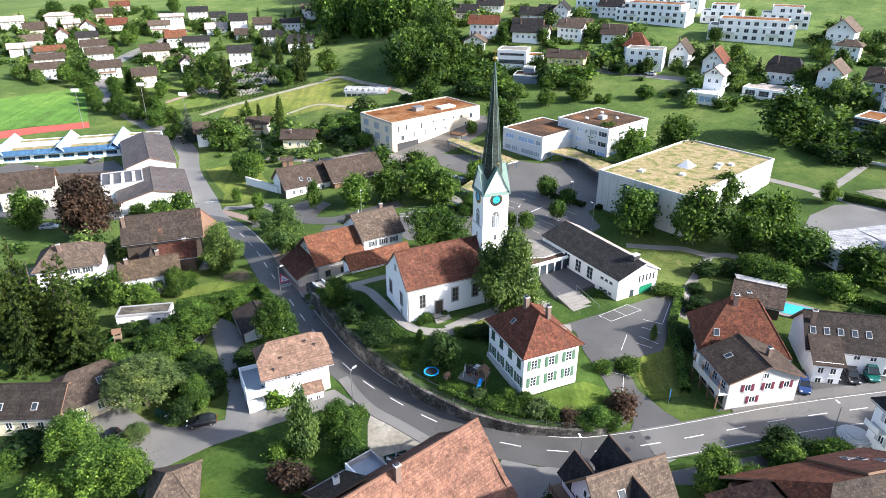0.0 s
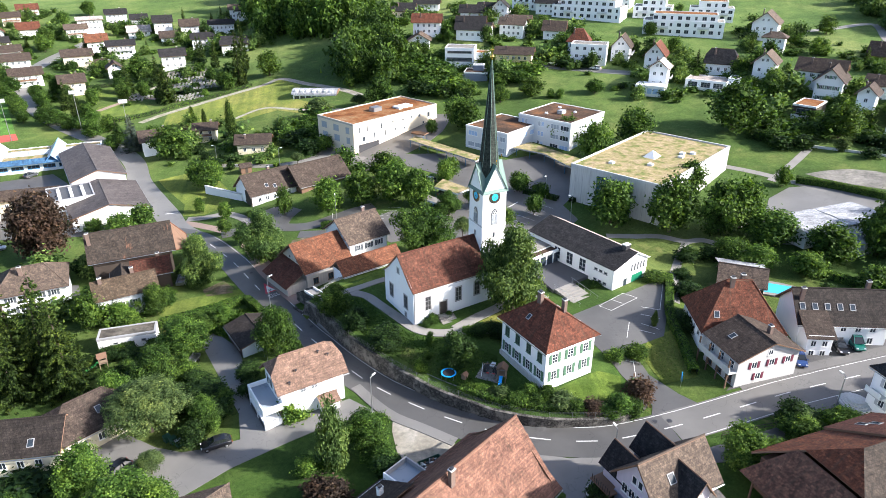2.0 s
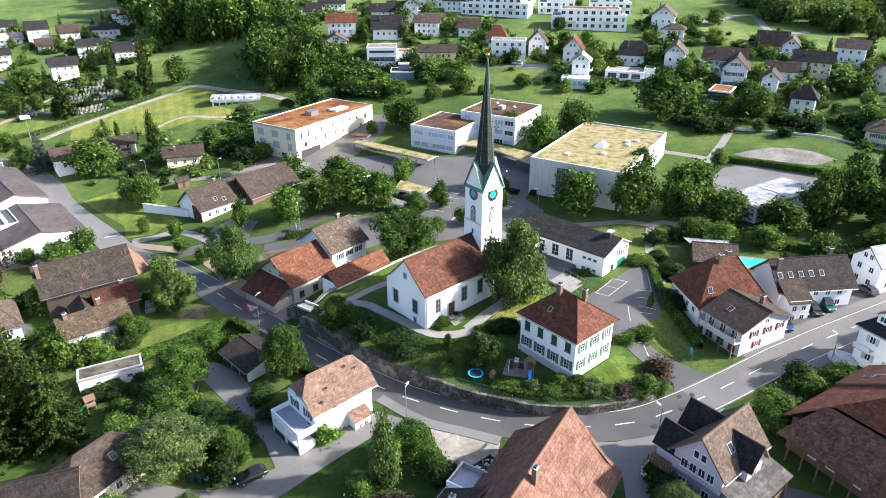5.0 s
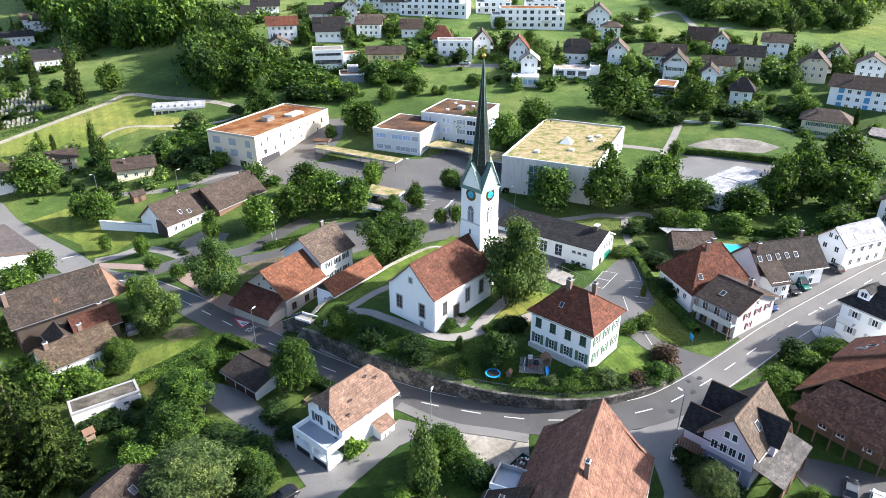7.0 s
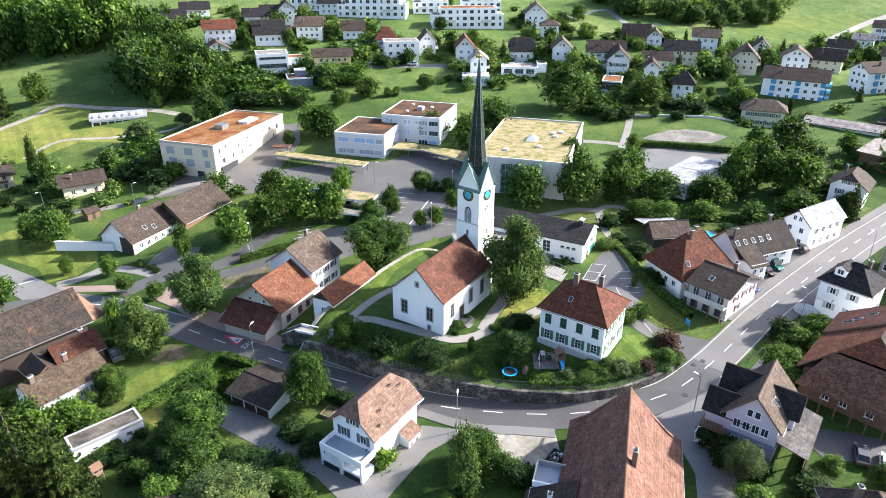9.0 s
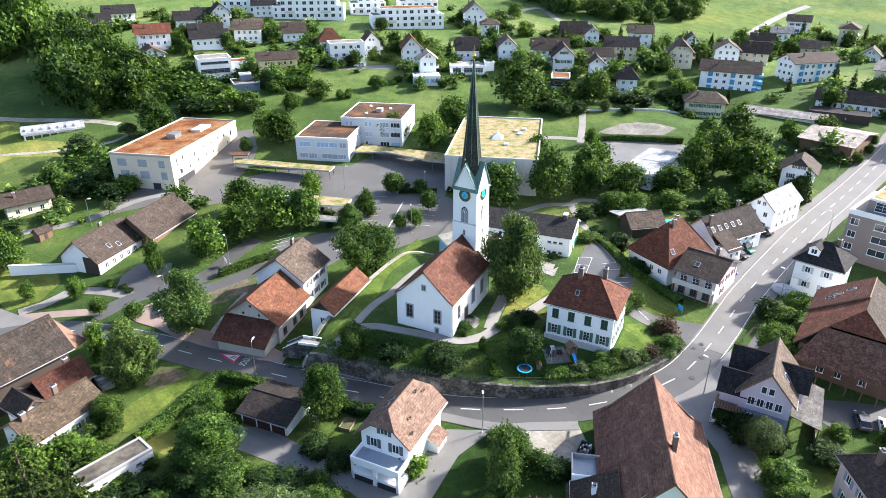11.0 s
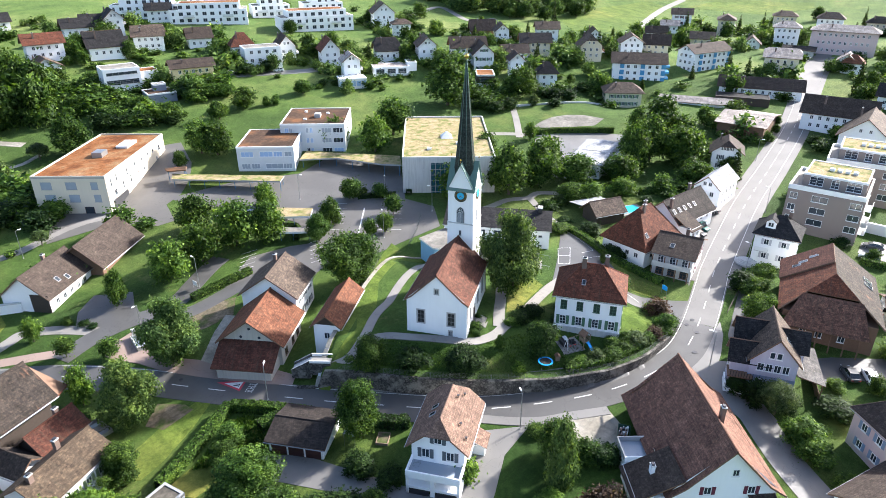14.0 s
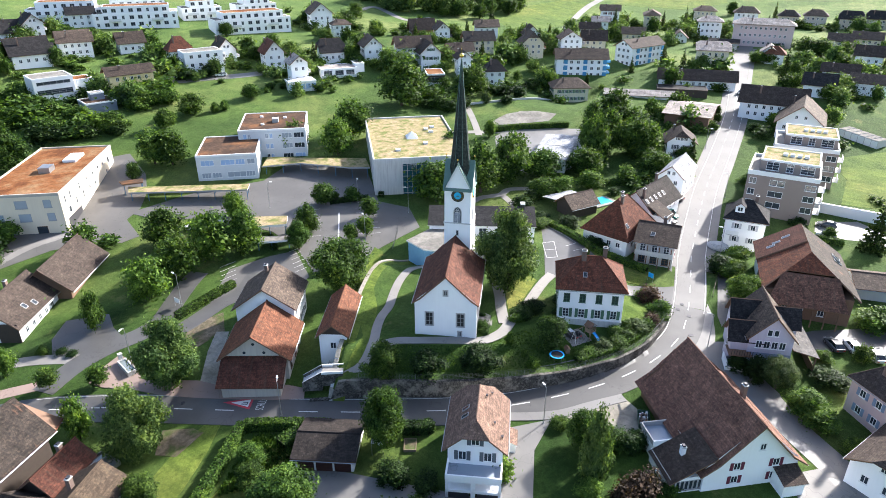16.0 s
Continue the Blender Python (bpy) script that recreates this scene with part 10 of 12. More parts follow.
plant("broad_tree", -163.1, 324.7, 9, 8)
plant("light_bush", -106.5, 267.4, 6, 5)
plant("broad_tree", -100.6, 247.6, 7, 6)
plant("broad_tree", -96.5, 253.8, 7, 6)
plant("broad_tree", -135.5, 276.3, 6, 7)
plant("broad_tree", -168.8, 404.4, 10, 12)
plant("broad_tree", -167.7, 396.7, 9, 9)
plant("broad_tree", -123.9, 349.7, 6, 6)
plant("broad_tree", -101.3, 324.8, 11, 10)
plant("broad_tree", -139.1, 349.8, 6, 6)
plant("broad_tree", -62.5, 216.3, 3, 3)
plant("spruce", -83.0, 459.1, 4, 13)
plant("spruce", -104.0, 448.6, 5, 14)
plant("spruce", -101.3, 419.2, 4, 12)
plant("dark_bush", -52.1, 206.2, 5, 3)
plant("broad_tree", -56.0, 194.2, 6, 7)
plant("light_tree", -50.8, 193.1, 5, 7)
plant("broad_tree", -234.7, 511.3, 10, 10)
plant("broad_tree", -261.7, 506.4, 12, 11)
plant("broad_tree", -235.2, 486.4, 12, 10)
plant("broad_tree", -181.5, 470.7, 9, 9)
plant("broad_tree", -252.5, 472.3, 9, 9)
plant("broad_tree", -175.9, 504.1, 10, 10)
plant("copper_beech", -83.7, 151.5, 15, 17)
plant("linden", -102.6, 159.8, 9, 11)
plant("broad_tree", -76.1, 165.3, 5, 4)
plant("spruce", -77.6, 112.7, 8, 19)
plant("spruce", -75.0, 104.0, 11, 20)
plant("spruce", -67.3, 109.7, 10, 17)
plant("spruce", -71.0, 106.0, 10, 17)
plant("light_bush", -50.6, 128.0, 2.6, 2.4)
plant("light_tree", -47.1, 140.9, 3.9, 7.6)
plant("bush", -49.6, 136.4, 3.2, 2.6)
plant("bush", -50.4, 124.6, 4.0, 2.2)
plant("dark_bush", -36.2, 162.4, 2.2, 0.9)
plant("dark_bush", -35.6, 160.2, 2.0, 0.8)
plant("light_bush", -37.9, 164.9, 2.0, 1.8)
plant("dark_bush", -72.8, 144.4, 4, 3)
plant("linden", -82.8, 116.0, 8, 10)
plant("dark_bush", -37.7, 81.6, 5, 4)
plant("light_tree", -50.6, 74.4, 7, 8)
plant("light_tree", -43.8, 68.2, 10, 7)
plant("light_tree", -40.0, 66.9, 7, 7)
plant("dark_bush", -58.9, 75.6, 8, 3)
plant("light_bush", -51.4, 66.5, 6, 4)
plant("willow", -42.4, 76.1, 4, 4)
plant("copper_bush", -19.3, 67.0, 4, 3.5)
plant("light_bush", -59.0, 71.9, 4, 4)
plant("light_bush", 211.7, 42.9, 8, 7)
plant("broad_tree", 194.5, 53.7, 7, 6)
plant("dark_bush", 144.0, 70.5, 5, 3.5)
plant("dark_bush", 149.4, 72.4, 5, 3)
plant("spruce", 205.6, 70.5, 5, 16)
plant("broad_tree", 217.1, 67.7, 5, 7)
plant("spruce", 213.2, 118.7, 4, 10)
plant("spruce", 192.7, 126.8, 3, 7)
plant("broad_tree", 234.1, 84.0, 8, 5)
plant("broad_tree", 236.2, 79.9, 8, 5)
plant("broad_tree", 256.9, 67.0, 10, 8)
plant("broad_tree", 256.7, 60.5, 10, 8)
plant("spruce", 317.4, 131.3, 4, 13)
plant("spruce", 363.9, 89.9, 4, 12)
plant("broad_tree", 160.6, 86.8, 3, 3)
plant("broad_tree", 152.2, 85.3, 3, 3)
plant("broad_tree", 143.4, 85.1, 4, 3)
plant("broad_tree", 381.7, 116.2, 8, 8)
plant("light_bush", 231.1, 55.5, 5, 4)
plant("broad_tree", 110.9, 87.9, 6, 5)
plant("broad_tree", 96.2, 92.3, 9, 7)
plant("cypress", 168.4, 137.5, 2, 6)
plant("light_tree", 40.8, 60.6, 6, 4)
plant("spruce", 75.7, 39.1, 7, 13)
plant("broad_tree", 77.5, 47.8, 3, 3)
plant("light_bush", 102.8, 69.2, 4, 2.5)
plant("dark_bush", 81.3, 54.7, 4, 2)
plant("light_bush", 41.5, 38.2, 8, 4)
plant("light_bush", 10.9, 48.5, 6, 4)
plant("light_bush", 8.0, 46.1, 5, 3.5)
plant("broad_tree", 28.4, 40.9, 3.5, 3.5)
plant("dark_bush", 19.6, 45.4, 6, 2.5)
plant("light_bush", 4.9, 41.4, 4, 2.5)
plant("copper_bush", -17.2, 65.8, 5, 4)
plant("bush", -15.9, 63.8, 2.5, 1.8)
plant("bush", -14.9, 62.5, 2.5, 1.8)
plant("broad_tree", -1.4, 176.4, 9, 9)
plant("ball_tree", 32.3, 144.9, 4.2, 4.8)
plant("ball_tree", 32.5, 158.6, 5, 5)
plant("ball_tree", 37.0, 153.3, 4, 4)
plant("broad_tree", 28.0, 208.8, 10, 10)
plant("light_tree", 54.5, 187.6, 8, 9)
plant("broad_tree", 72.3, 144.5, 8, 10)
plant("broad_tree", 75.6, 126.7, 10, 12)
plant("broad_tree", 66.1, 114.1, 7, 5)

plant("broad_tree", 32.0, 159.4, 5.4, 5.5)
plant("light_tree", 16.7, 174.2, 4.6, 6)
plant("bush", -2.6, 87.9, 1.6, 1.6)
plant("bush", -1.6, 89.6, 1.2, 1.2)
plant("bush", 36.6, 158.6, 2.0, 1.8)
plant("light_bush", 29.4, 78.2, 3.0, 2.4)
plant("bush", 3.6, 81.9, 2.2, 1.2)
plant("light_bush", 11.2, 77.7, 3.0, 1.5)
plant("bush", 13.0, 76.8, 3.0, 1.6)

for x, y, w, h in ((-137.4, 300.2, 6, 6), (-131.7, 288.7, 6, 6), (-126.0, 276.8, 6, 6), (-119.1, 266.5, 6, 5.6), (-153.1, 304.0, 6.4, 7), (-144.2, 290.8, 6.4, 7), (-137.3, 282.4, 6, 6.4), (-131.7, 268.8, 5, 5),
                   (-129.9, 301.8, 5.6, 8), (-122.5, 291.4, 5.4, 7), (-108.5, 258.1, 5.6, 5), (-103.3, 253.2, 5, 5), (-90.0, 232.0, 5, 5.6), (-88.6, 238.0, 5, 6), (-101.0, 293.0, 6, 8), (-94.0, 297.0, 6, 7)):
    plant("broad_tree", x, y, w, h)
plant("spruce", -90.4, 241.0, 5, 9)

# ---- walls of the churchyard ----
def wall_run(name, pts, inner, outer, up, mat, cap, label, down=0.6, cap_mat=None, step_len=1.6, bed=None):
    """A masonry wall that holds the higher yard, with coping stones as pieces."""
    line = rounded(pts, 3)
    tops = [on_ground(q.x, q.y) + up for q in side_line(line, inner + 1.6)]
    a, c, o = side_line(line, inner), side_line(line, -outer), side_line(line, -outer - 0.6)
    low = [min(on_ground(q.x, q.y), t - up) - down for q, t in zip(o, tops)]
    mb = MB()
    n = len(line)
    for i in range(n - 1):
        j = i + 1
        mb.face([(c[i].x, c[i].y, low[i]), (c[j].x, c[j].y, low[j]), (c[j].x, c[j].y, tops[j]), (c[i].x, c[i].y, tops[i])], mat)
        mb.face([(a[j].x, a[j].y, low[j]), (a[i].x, a[i].y, low[i]), (a[i].x, a[i].y, tops[i]), (a[j].x, a[j].y, tops[j])], mat)
        mb.face([(c[i].x, c[i].y, tops[i]), (c[j].x, c[j].y, tops[j]), (a[j].x, a[j].y, tops[j]), (a[i].x, a[i].y, tops[i])], mat)
    for i in (0, n - 1):
        mb.face([(a[i].x, a[i].y, low[i]), (c[i].x, c[i].y, low[i]), (c[i].x, c[i].y, tops[i]), (a[i].x, a[i].y, tops[i])], mat)
    w = tagged(new(name, mb.mesh(name)), label, "wall", kind="structure")
    if cap:
        for i in range(n - 1):
            d = line[i + 1] - line[i]
            mid = (a[i] + c[i] + a[i + 1] + c[i + 1]) / 4
            L, W = d.length - 0.03, inner + outer + 0.12
            s = MB()
            s.box(-L / 2, -W / 2, 0.004, L / 2, W / 2, 0.12, cap_mat or STONE)
            part("coping_stone", s, w, at=pose(mid.x, mid.y, (tops[i] + tops[i + 1]) / 2, 0, -math.degrees(math.atan2(tops[i + 1] - tops[i], d.length)), math.degrees(math.atan2(d.y, d.x))))
    if bed:
        e, g = side_line(line, inner - 0.02), side_line(line, inner + 1.9)
        m = MB()
        for i in range(n - 1):
            j = i + 1
            zi, zj = on_ground(g[i].x, g[i].y) + 0.03, on_ground(g[j].x, g[j].y) + 0.03
            m.face([(e[i].x, e[i].y, zi), (e[j].x, e[j].y, zj), (g[j].x, g[j].y, zj), (g[i].x, g[i].y, zi)], bed)
            m.face([(g[i].x, g[i].y, zi), (g[j].x, g[j].y, zj), (g[j].x, g[j].y, zj - 0.4), (g[i].x, g[i].y, zi - 0.4)], bed)
        tagged(new("border", m.mesh("border")), "grass border along the top of the wall", "border", kind="structure")
    return w


wall_run("wall_retaining", YARD_WALL, 0.42, 0.12, 0.22, RUBBLE, False, "dark old rubble stone retaining wall beside the road", bed=GRASS)
wall_run("wall_garden", [(120.4, 165.5), (134.0, 155.0), (149.0, 144.4)], 0.15, 0.15, 0.5, CONCRETE, False, "long low concrete wall below the hillside gardens")
wall_run("wall_back", BACK_WALL[::-1], 0.3, 0.3, 0.12, CONCRETE, True, "low concrete wall with pale coping above the farm", cap_mat=GRAVEL, bed=BRIGHTGRASS)


def wire_fence(pts, height, label, gap=2.4, zoff=0.0, mesh=True, mat=None, uphill=None):
    """A fence of posts, rails and a wire grid."""
    line = [Vector(p) for p in pts]
    high = lambda q: on_ground(q.x, q.y) + zoff
    if uphill:
        side = side_line(line, uphill)
        near = lambda q: min(range(len(line)), key=lambda i: (line[i] - q).length)
        high = lambda q: on_ground(*(q + side[near(q)] - line[near(q)])) + zoff
    f = thing("fence", line[0].x, line[0].y, high(line[0]), 0, label, "fence")
    org = Vector((line[0].x, line[0].y, high(line[0])))
    spots = []
    for a, c in zip(line, line[1:]):
        k = max(1, int((c - a).length / gap))
        spots += [a + (c - a) * (i / k) for i in range(k)]
    spots.append(line[-1])
    P = [Vector((q.x, q.y, high(q))) - org for q in spots]
    for q in P:
        m = MB()
        m.tube(q - Vector((0, 0, 0.5)), q + Vector((0, 0, height)), 0.035, 0.035, mat or WIRE, 6)
        part("post", m, f)
    for a, c in zip(P, P[1:]):
        m = MB()
        for z in ((0.25, 0.5, 0.75, 1.0) if mesh else (0.55, 1.0)):
            m.tube(a + Vector((0, 0, height * z)), c + Vector((0, 0, height * z)), 0.009 if mesh else 0.05, 0.009 if mesh else 0.05, mat or WIRE, 4)
        if mesh:
            k = int((c - a).length / 0.22)
            for i in range(1, k):
                q = a + (c - a) * (i / k)
                m.tube(q + Vector((0, 0, 0.1)), q + Vector((0, 0, height)), 0.009, 0.009, WIRE, 3)
        part("wire_panel" if mesh else "rail", m, f)
    return f


inset = lambda pts, d: [(q.x, q.y) for q in side_line([Vector(p) for p in pts], d)]
wire_fence(inset(YARD_WALL, 0.3)[1:8], 1.0, "thin wire mesh fence above the stone wall", zoff=0.2, uphill=1.8)
wire_fence(inset(YARD_WALL, 0.3)[7:], 0.95, "thin wire mesh fence round the rectory garden", zoff=0.2, uphill=1.8)
wire_fence([(-19.4, 117.4), (-11.6, 120.6), (-0.9, 126.8), (9.5, 130.9), (14.4, 132.8)], 1.0, "thin wire mesh fence on the pale wall")
wire_fence([(36.9, 66.4), (41.3, 66.7), (46.1, 66.9), (48.9, 67.5)], 1.0, "dark timber rail fence beside the road", mesh=False, mat=DARKWOOD)
wire_fence([(22.2, 131.5), (29.5, 135.0), (36.5, 139.5)], 1.0, "grey metal railing along the school path", gap=1.8)


def yard_stairs():
    z = on_ground(-18.4, 112.4)
    s = thing("yard_stairs", -20.6, 114.9, z, 125.0, "pale concrete stairs with low parapets up to the churchyard", "stairs")
    m = MB()
    m.box(-2.2, -1.1, -2.2, 1.2, 1.1, 0.06, RUBBLE, PAVING)
    part("landing", m, s)
    for k in range(9):
        m = MB()
        m.box(1.2 + k * 0.34, -0.95, -3.0, 1.2 + (k + 1) * 0.34 + 0.01, 0.95, 0.06 - 0.2 * (k + 1), CONCRETE)
        part("step", m, s)
    for y in (-1.1, 0.95):
        m = MB()
        m.box(-2.2, y, 0.06, 1.2, y + 0.15, 0.5, FRAMEW)
        part("parapet", m, s, "pale low parapet")
        m = MB()
        q = [(1.2, 0.5), (4.3, -1.3), (4.3, -3.0), (1.2, -3.0)]
        m.face([(u, y, w) for u, w in q[::-1]], RUBBLE)
        m.face([(u, y + 0.15, w) for u, w in q], RUBBLE)
        m.face([(1.2, y, 0.5), (4.3, y, -1.3), (4.3, y + 0.15, -1.3), (1.2, y + 0.15, 0.5)], FRAMEW)
        m.face([(4.3, y, -3.0), (4.3, y + 0.15, -3.0), (4.3, y + 0.15, -1.3), (4.3, y, -1.3)], CONCRETE)
        part("stair_parapet", m, s, "pale sloping parapet")


yard_stairs()

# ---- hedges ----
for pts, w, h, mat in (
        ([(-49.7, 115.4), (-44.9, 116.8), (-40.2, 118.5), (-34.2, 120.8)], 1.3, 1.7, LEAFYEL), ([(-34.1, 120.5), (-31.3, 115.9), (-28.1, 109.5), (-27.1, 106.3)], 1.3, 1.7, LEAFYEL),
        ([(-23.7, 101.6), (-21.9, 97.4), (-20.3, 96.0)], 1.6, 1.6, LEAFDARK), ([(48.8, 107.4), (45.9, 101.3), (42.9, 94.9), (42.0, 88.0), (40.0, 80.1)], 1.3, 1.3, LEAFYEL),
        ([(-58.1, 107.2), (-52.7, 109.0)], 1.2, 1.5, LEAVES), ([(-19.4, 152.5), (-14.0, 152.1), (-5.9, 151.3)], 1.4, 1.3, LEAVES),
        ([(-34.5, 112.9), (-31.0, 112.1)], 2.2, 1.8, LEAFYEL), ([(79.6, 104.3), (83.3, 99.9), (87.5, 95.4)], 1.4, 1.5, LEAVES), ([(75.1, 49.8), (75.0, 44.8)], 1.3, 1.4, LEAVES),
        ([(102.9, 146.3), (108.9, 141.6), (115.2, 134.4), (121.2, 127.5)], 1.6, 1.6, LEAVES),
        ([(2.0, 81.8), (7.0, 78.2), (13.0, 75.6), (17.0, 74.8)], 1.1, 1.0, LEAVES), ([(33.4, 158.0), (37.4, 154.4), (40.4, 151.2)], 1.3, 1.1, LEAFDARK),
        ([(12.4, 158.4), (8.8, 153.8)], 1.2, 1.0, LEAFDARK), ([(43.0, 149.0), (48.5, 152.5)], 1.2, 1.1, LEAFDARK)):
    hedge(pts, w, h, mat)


def long_grass(name, poly, count, size, mats, seed, label):
    """Tufts and weeds in rough grass."""
    rng = np.random.default_rng(seed)
    xs, ys = [p[0] for p in poly], [p[1] for p in poly]
    p = []
    while len(p) < count:
        x, y = rng.uniform(min(xs), max(xs)), rng.uniform(min(ys), max(ys))
        if inside(poly, x, y):
            p.append((x, y, on_ground(x, y)))
    p = np.array(p)
    a = rng.normal(size=(count, 3)) * np.array([1, 1, 0.1])
    a /= np.linalg.norm(a, axis=1)[:, None]
    s = (size * (0.4 + rng.random(count)))[:, None]
    lean = rng.normal(size=(count, 3)) * np.array([0.35, 0.35, 0])
    up = (np.array([0, 0, 1.0]) + lean) * s
    v = np.stack([p - a * s * 0.5, p + a * s * 0.5, p + up], 1).reshape(-1, 3)
    f = np.arange(count * 3).reshape(-1, 3)
    return tagged(new(name, crown_mesh(name, v, f, mats)), label, "grass", kind="stuff")


long_grass("lawn_tufts", [(-18.6, 109.6), (-12.4, 99.4), (-6.0, 90.4), (0.4, 83.6), (5.0, 80.0), (9.0, 80.4), (9.6, 88.0), (4.0, 92.6), (-4.0, 96.0), (-8.6, 103.0), (-11.4, 108.4)], 9000, 0.16, LEAVES, 3, "short uneven grass of the churchyard")
long_grass("field_tufts", [(-45, 115), (-34, 118.5), (-29, 108), (-34, 107), (-42, 112)], 3000, 0.5, LEAFYEL, 4, "rough tall garden grass and weeds")
long_grass("bank_tufts", [(34, 80), (40.5, 81), (42, 90), (36, 89)], 1200, 0.16, LEAFYEL, 5, "rough grass beside the drive")

# ---- road markings ----
def lay(q, w, l, ang, mat, parent, name, lift=0.085, label=""):
    """A painted bar, following the slope of the ground, w across and l along."""
    d = Vector((math.cos(ang), math.sin(ang)))
    n = Vector((-d.y, d.x))
    k = max(1, int(l / 1.2))
    mb = MB()
    for i in range(k):
        a, c = q + d * (-l / 2 + l * i / k), q + d * (-l / 2 + l * (i + 1) / k)
        mb.face([(p.x, p.y, max(on_ground(p.x, p.y), on_ground(p.x + n.x * 0.3, p.y + n.y * 0.3), on_ground(p.x - n.x * 0.3, p.y - n.y * 0.3)) + lift)
                 for p in (a - n * w / 2, c - n * w / 2, c + n * w / 2, a + n * w / 2)], mat)
    return part(name, mb, parent, label)


road_main = scene.objects["road_main"]
line = rounded(MAIN)
run, nextd = 0.0, 3.0
for a, c in zip(line, line[1:]):
    L = (c - a).length
    while nextd < run + L:
        q = a + (c - a) * ((nextd - run) / L)
        if -64 < q.x < 200 and not (-31.8 < q.x < -28.0):
            d = c - a
            lay(q, 0.17, 3.0, math.atan2(d.y, d.x), PAINT, road_main, "centre_dash")
        nextd += 6.6
    run += L
for off, x0, x1 in ((-2.75, -45, 60), (2.85, 30, 190), (-2.8, 60, 190)):
    e = side_line(line, off)
    mb = MB()
    for i in range(len(e) - 1):
        if x0 < e[i].x < x1:
            d = (e[i + 1] - e[i]).normalized()
            n = Vector((-d.y, d.x)) * 0.05
            mb.face([(p.x, p.y, max(on_ground(p.x, p.y), on_ground(p.x + n.x * 6, p.y + n.y * 6), on_ground(p.x - n.x * 6, p.y - n.y * 6)) + 0.083) for p in (e[i] - n, e[i + 1] - n, e[i + 1] + n, e[i] + n)], PAINT)
    part("edge_line", mb, road_main)


def flat_poly(pts, lift, mat, parent, name, label=""):
    mb = MB()
    mb.face([(x, y, on_ground(x, y) + lift) for x, y in pts], mat)
    return part(name, mb, parent, label)


def school_marking():
    up = Vector((-0.44, 0.9)).normalized()
    rt = Vector((up.y, -up.x))
    at = lambda o, u, v: tuple(o + rt * u + up * v)
    o = Vector((-30.1, 125.2))
    flat_poly([at(o, -1.35, -1.7), at(o, 1.35, -1.7), at(o, 0.0, 3.0)], 0.1, REDPAINT, road_main, "warning_triangle", "red-bordered white warning triangle on asphalt")
    flat_poly([at(o, -0.85, -1.3), at(o, 0.85, -1.3), at(o, 0.0, 1.7)], 0.112, PAINT, road_main, "triangle_field")
    for u, v, w, h in ((-0.25, -0.5, 0.2, 0.9), (0.12, -0.6, 0.16, 0.7), (-0.08, -1.0, 0.7, 0.1)):
        flat_poly([at(o, u - w / 2, v - h / 2), at(o, u + w / 2, v - h / 2), at(o, u + w / 2, v + h / 2), at(o, u - w / 2, v + h / 2)], 0.122, DARKMETAL, road_main, "sign_bar")
    t = bpy.data.curves.new("road_writing", "FONT")
    t.body, t.align_x, t.align_y, t.size = "SCHULE", "CENTER", "CENTER", 1.0
    t.materials.append(PAINT)
    ob = new("road_writing", t)
    c = Vector((-28.75, 122.2))
    zx = (on_ground(*(c + rt)) - on_ground(*(c - rt))) / 2
    zy = (on_ground(*(c + up)) - on_ground(*(c - up))) / 2
    X, Y = Vector((rt.x, rt.y, zx)), Vector((up.x, up.y, zy))
    Z = X.cross(Y).normalized()
    m = Matrix((X, Y, Z)).transposed().to_4x4() @ Matrix.Diagonal((0.72, 1.9, 1, 1))
    ob.matrix_basis = Matrix.Translation((c.x, c.y, on_ground(c.x, c.y) + 0.1)) @ m
    ob.parent = road_main
    tagged(ob, "white word painted on the road")


school_marking()
road_zone = scene.objects["road_zone"]
lay(Vector((-59.2, 173.3)), 0.4, 3.4, 0.0, PAINT, road_zone, "stop_bar", 0.09)
for q, r in (((28.0, 69.0), 0.42), ((29.3, 71.3), 0.36), ((31.4, 71.0), 0.36), ((-21.0, 108.5), 0.32), ((-34.5, 133.5), 0.32), ((22.0, 67.4), 0.45)):
    m = MB()
    z = on_ground(*q) + 0.1
    m.tube((*q, z - 0.2), (*q, z), r + 0.1, r + 0.1, ASPHALT, 16)
    m.tube((*q, z - 0.2), (*q, z + 0.012), r, r, DARKMETAL, 16)
    part("manhole_cover", m, road_main, "round iron manhole cover")

court, square, car_park = scene.objects["court"], scene.objects["school_square"], scene.objects["car_park"]


def paint_line(a, c, parent, w=0.09, lift=0.1):
    a, c = Vector(a), Vector(c)
    d = c - a
    return lay((a + c) / 2, w, d.length, math.atan2(d.y, d.x), PAINT, parent, "painted_line", lift)


box4 = [(31.1, 98.8), (37.1, 102.2), (39.1, 100.3), (32.8, 97.1)]
for a, c in zip(box4, box4[1:] + box4[:1]):
    paint_line(a, c, court)
paint_line((34.1, 100.5), (35.9, 98.7), court)
for a, c in (((46.4, 104.9), (41.6, 96.1)), ((41.6, 96.1), (38.6, 97.4)), ((40.6, 94.0), (37.6, 95.3)), ((39.5, 91.6), (36.6, 92.9)), ((38.2, 90.6), (35.6, 91.4)), ((32.6, 89.6), (34.6, 93.4)), ((28.9, 84.6), (32.6, 84.2)), ((30.6, 81.0), (32.3, 86.8))):
    paint_line(a, c, court)
paint_line((30.4, 152.8), (19.3, 144.4), square, 0.3)
for k in range(6):
    u = Vector((29.6, 158.0)) + Vector((-2.1, -1.75)) * k
    paint_line(u, u + Vector((-3.2, 3.6)), square)
    u = Vector((34.5, 151.0)) + Vector((-2.1, -1.75)) * k
    paint_line(u, u + Vector((3.2, -4.2)), square)
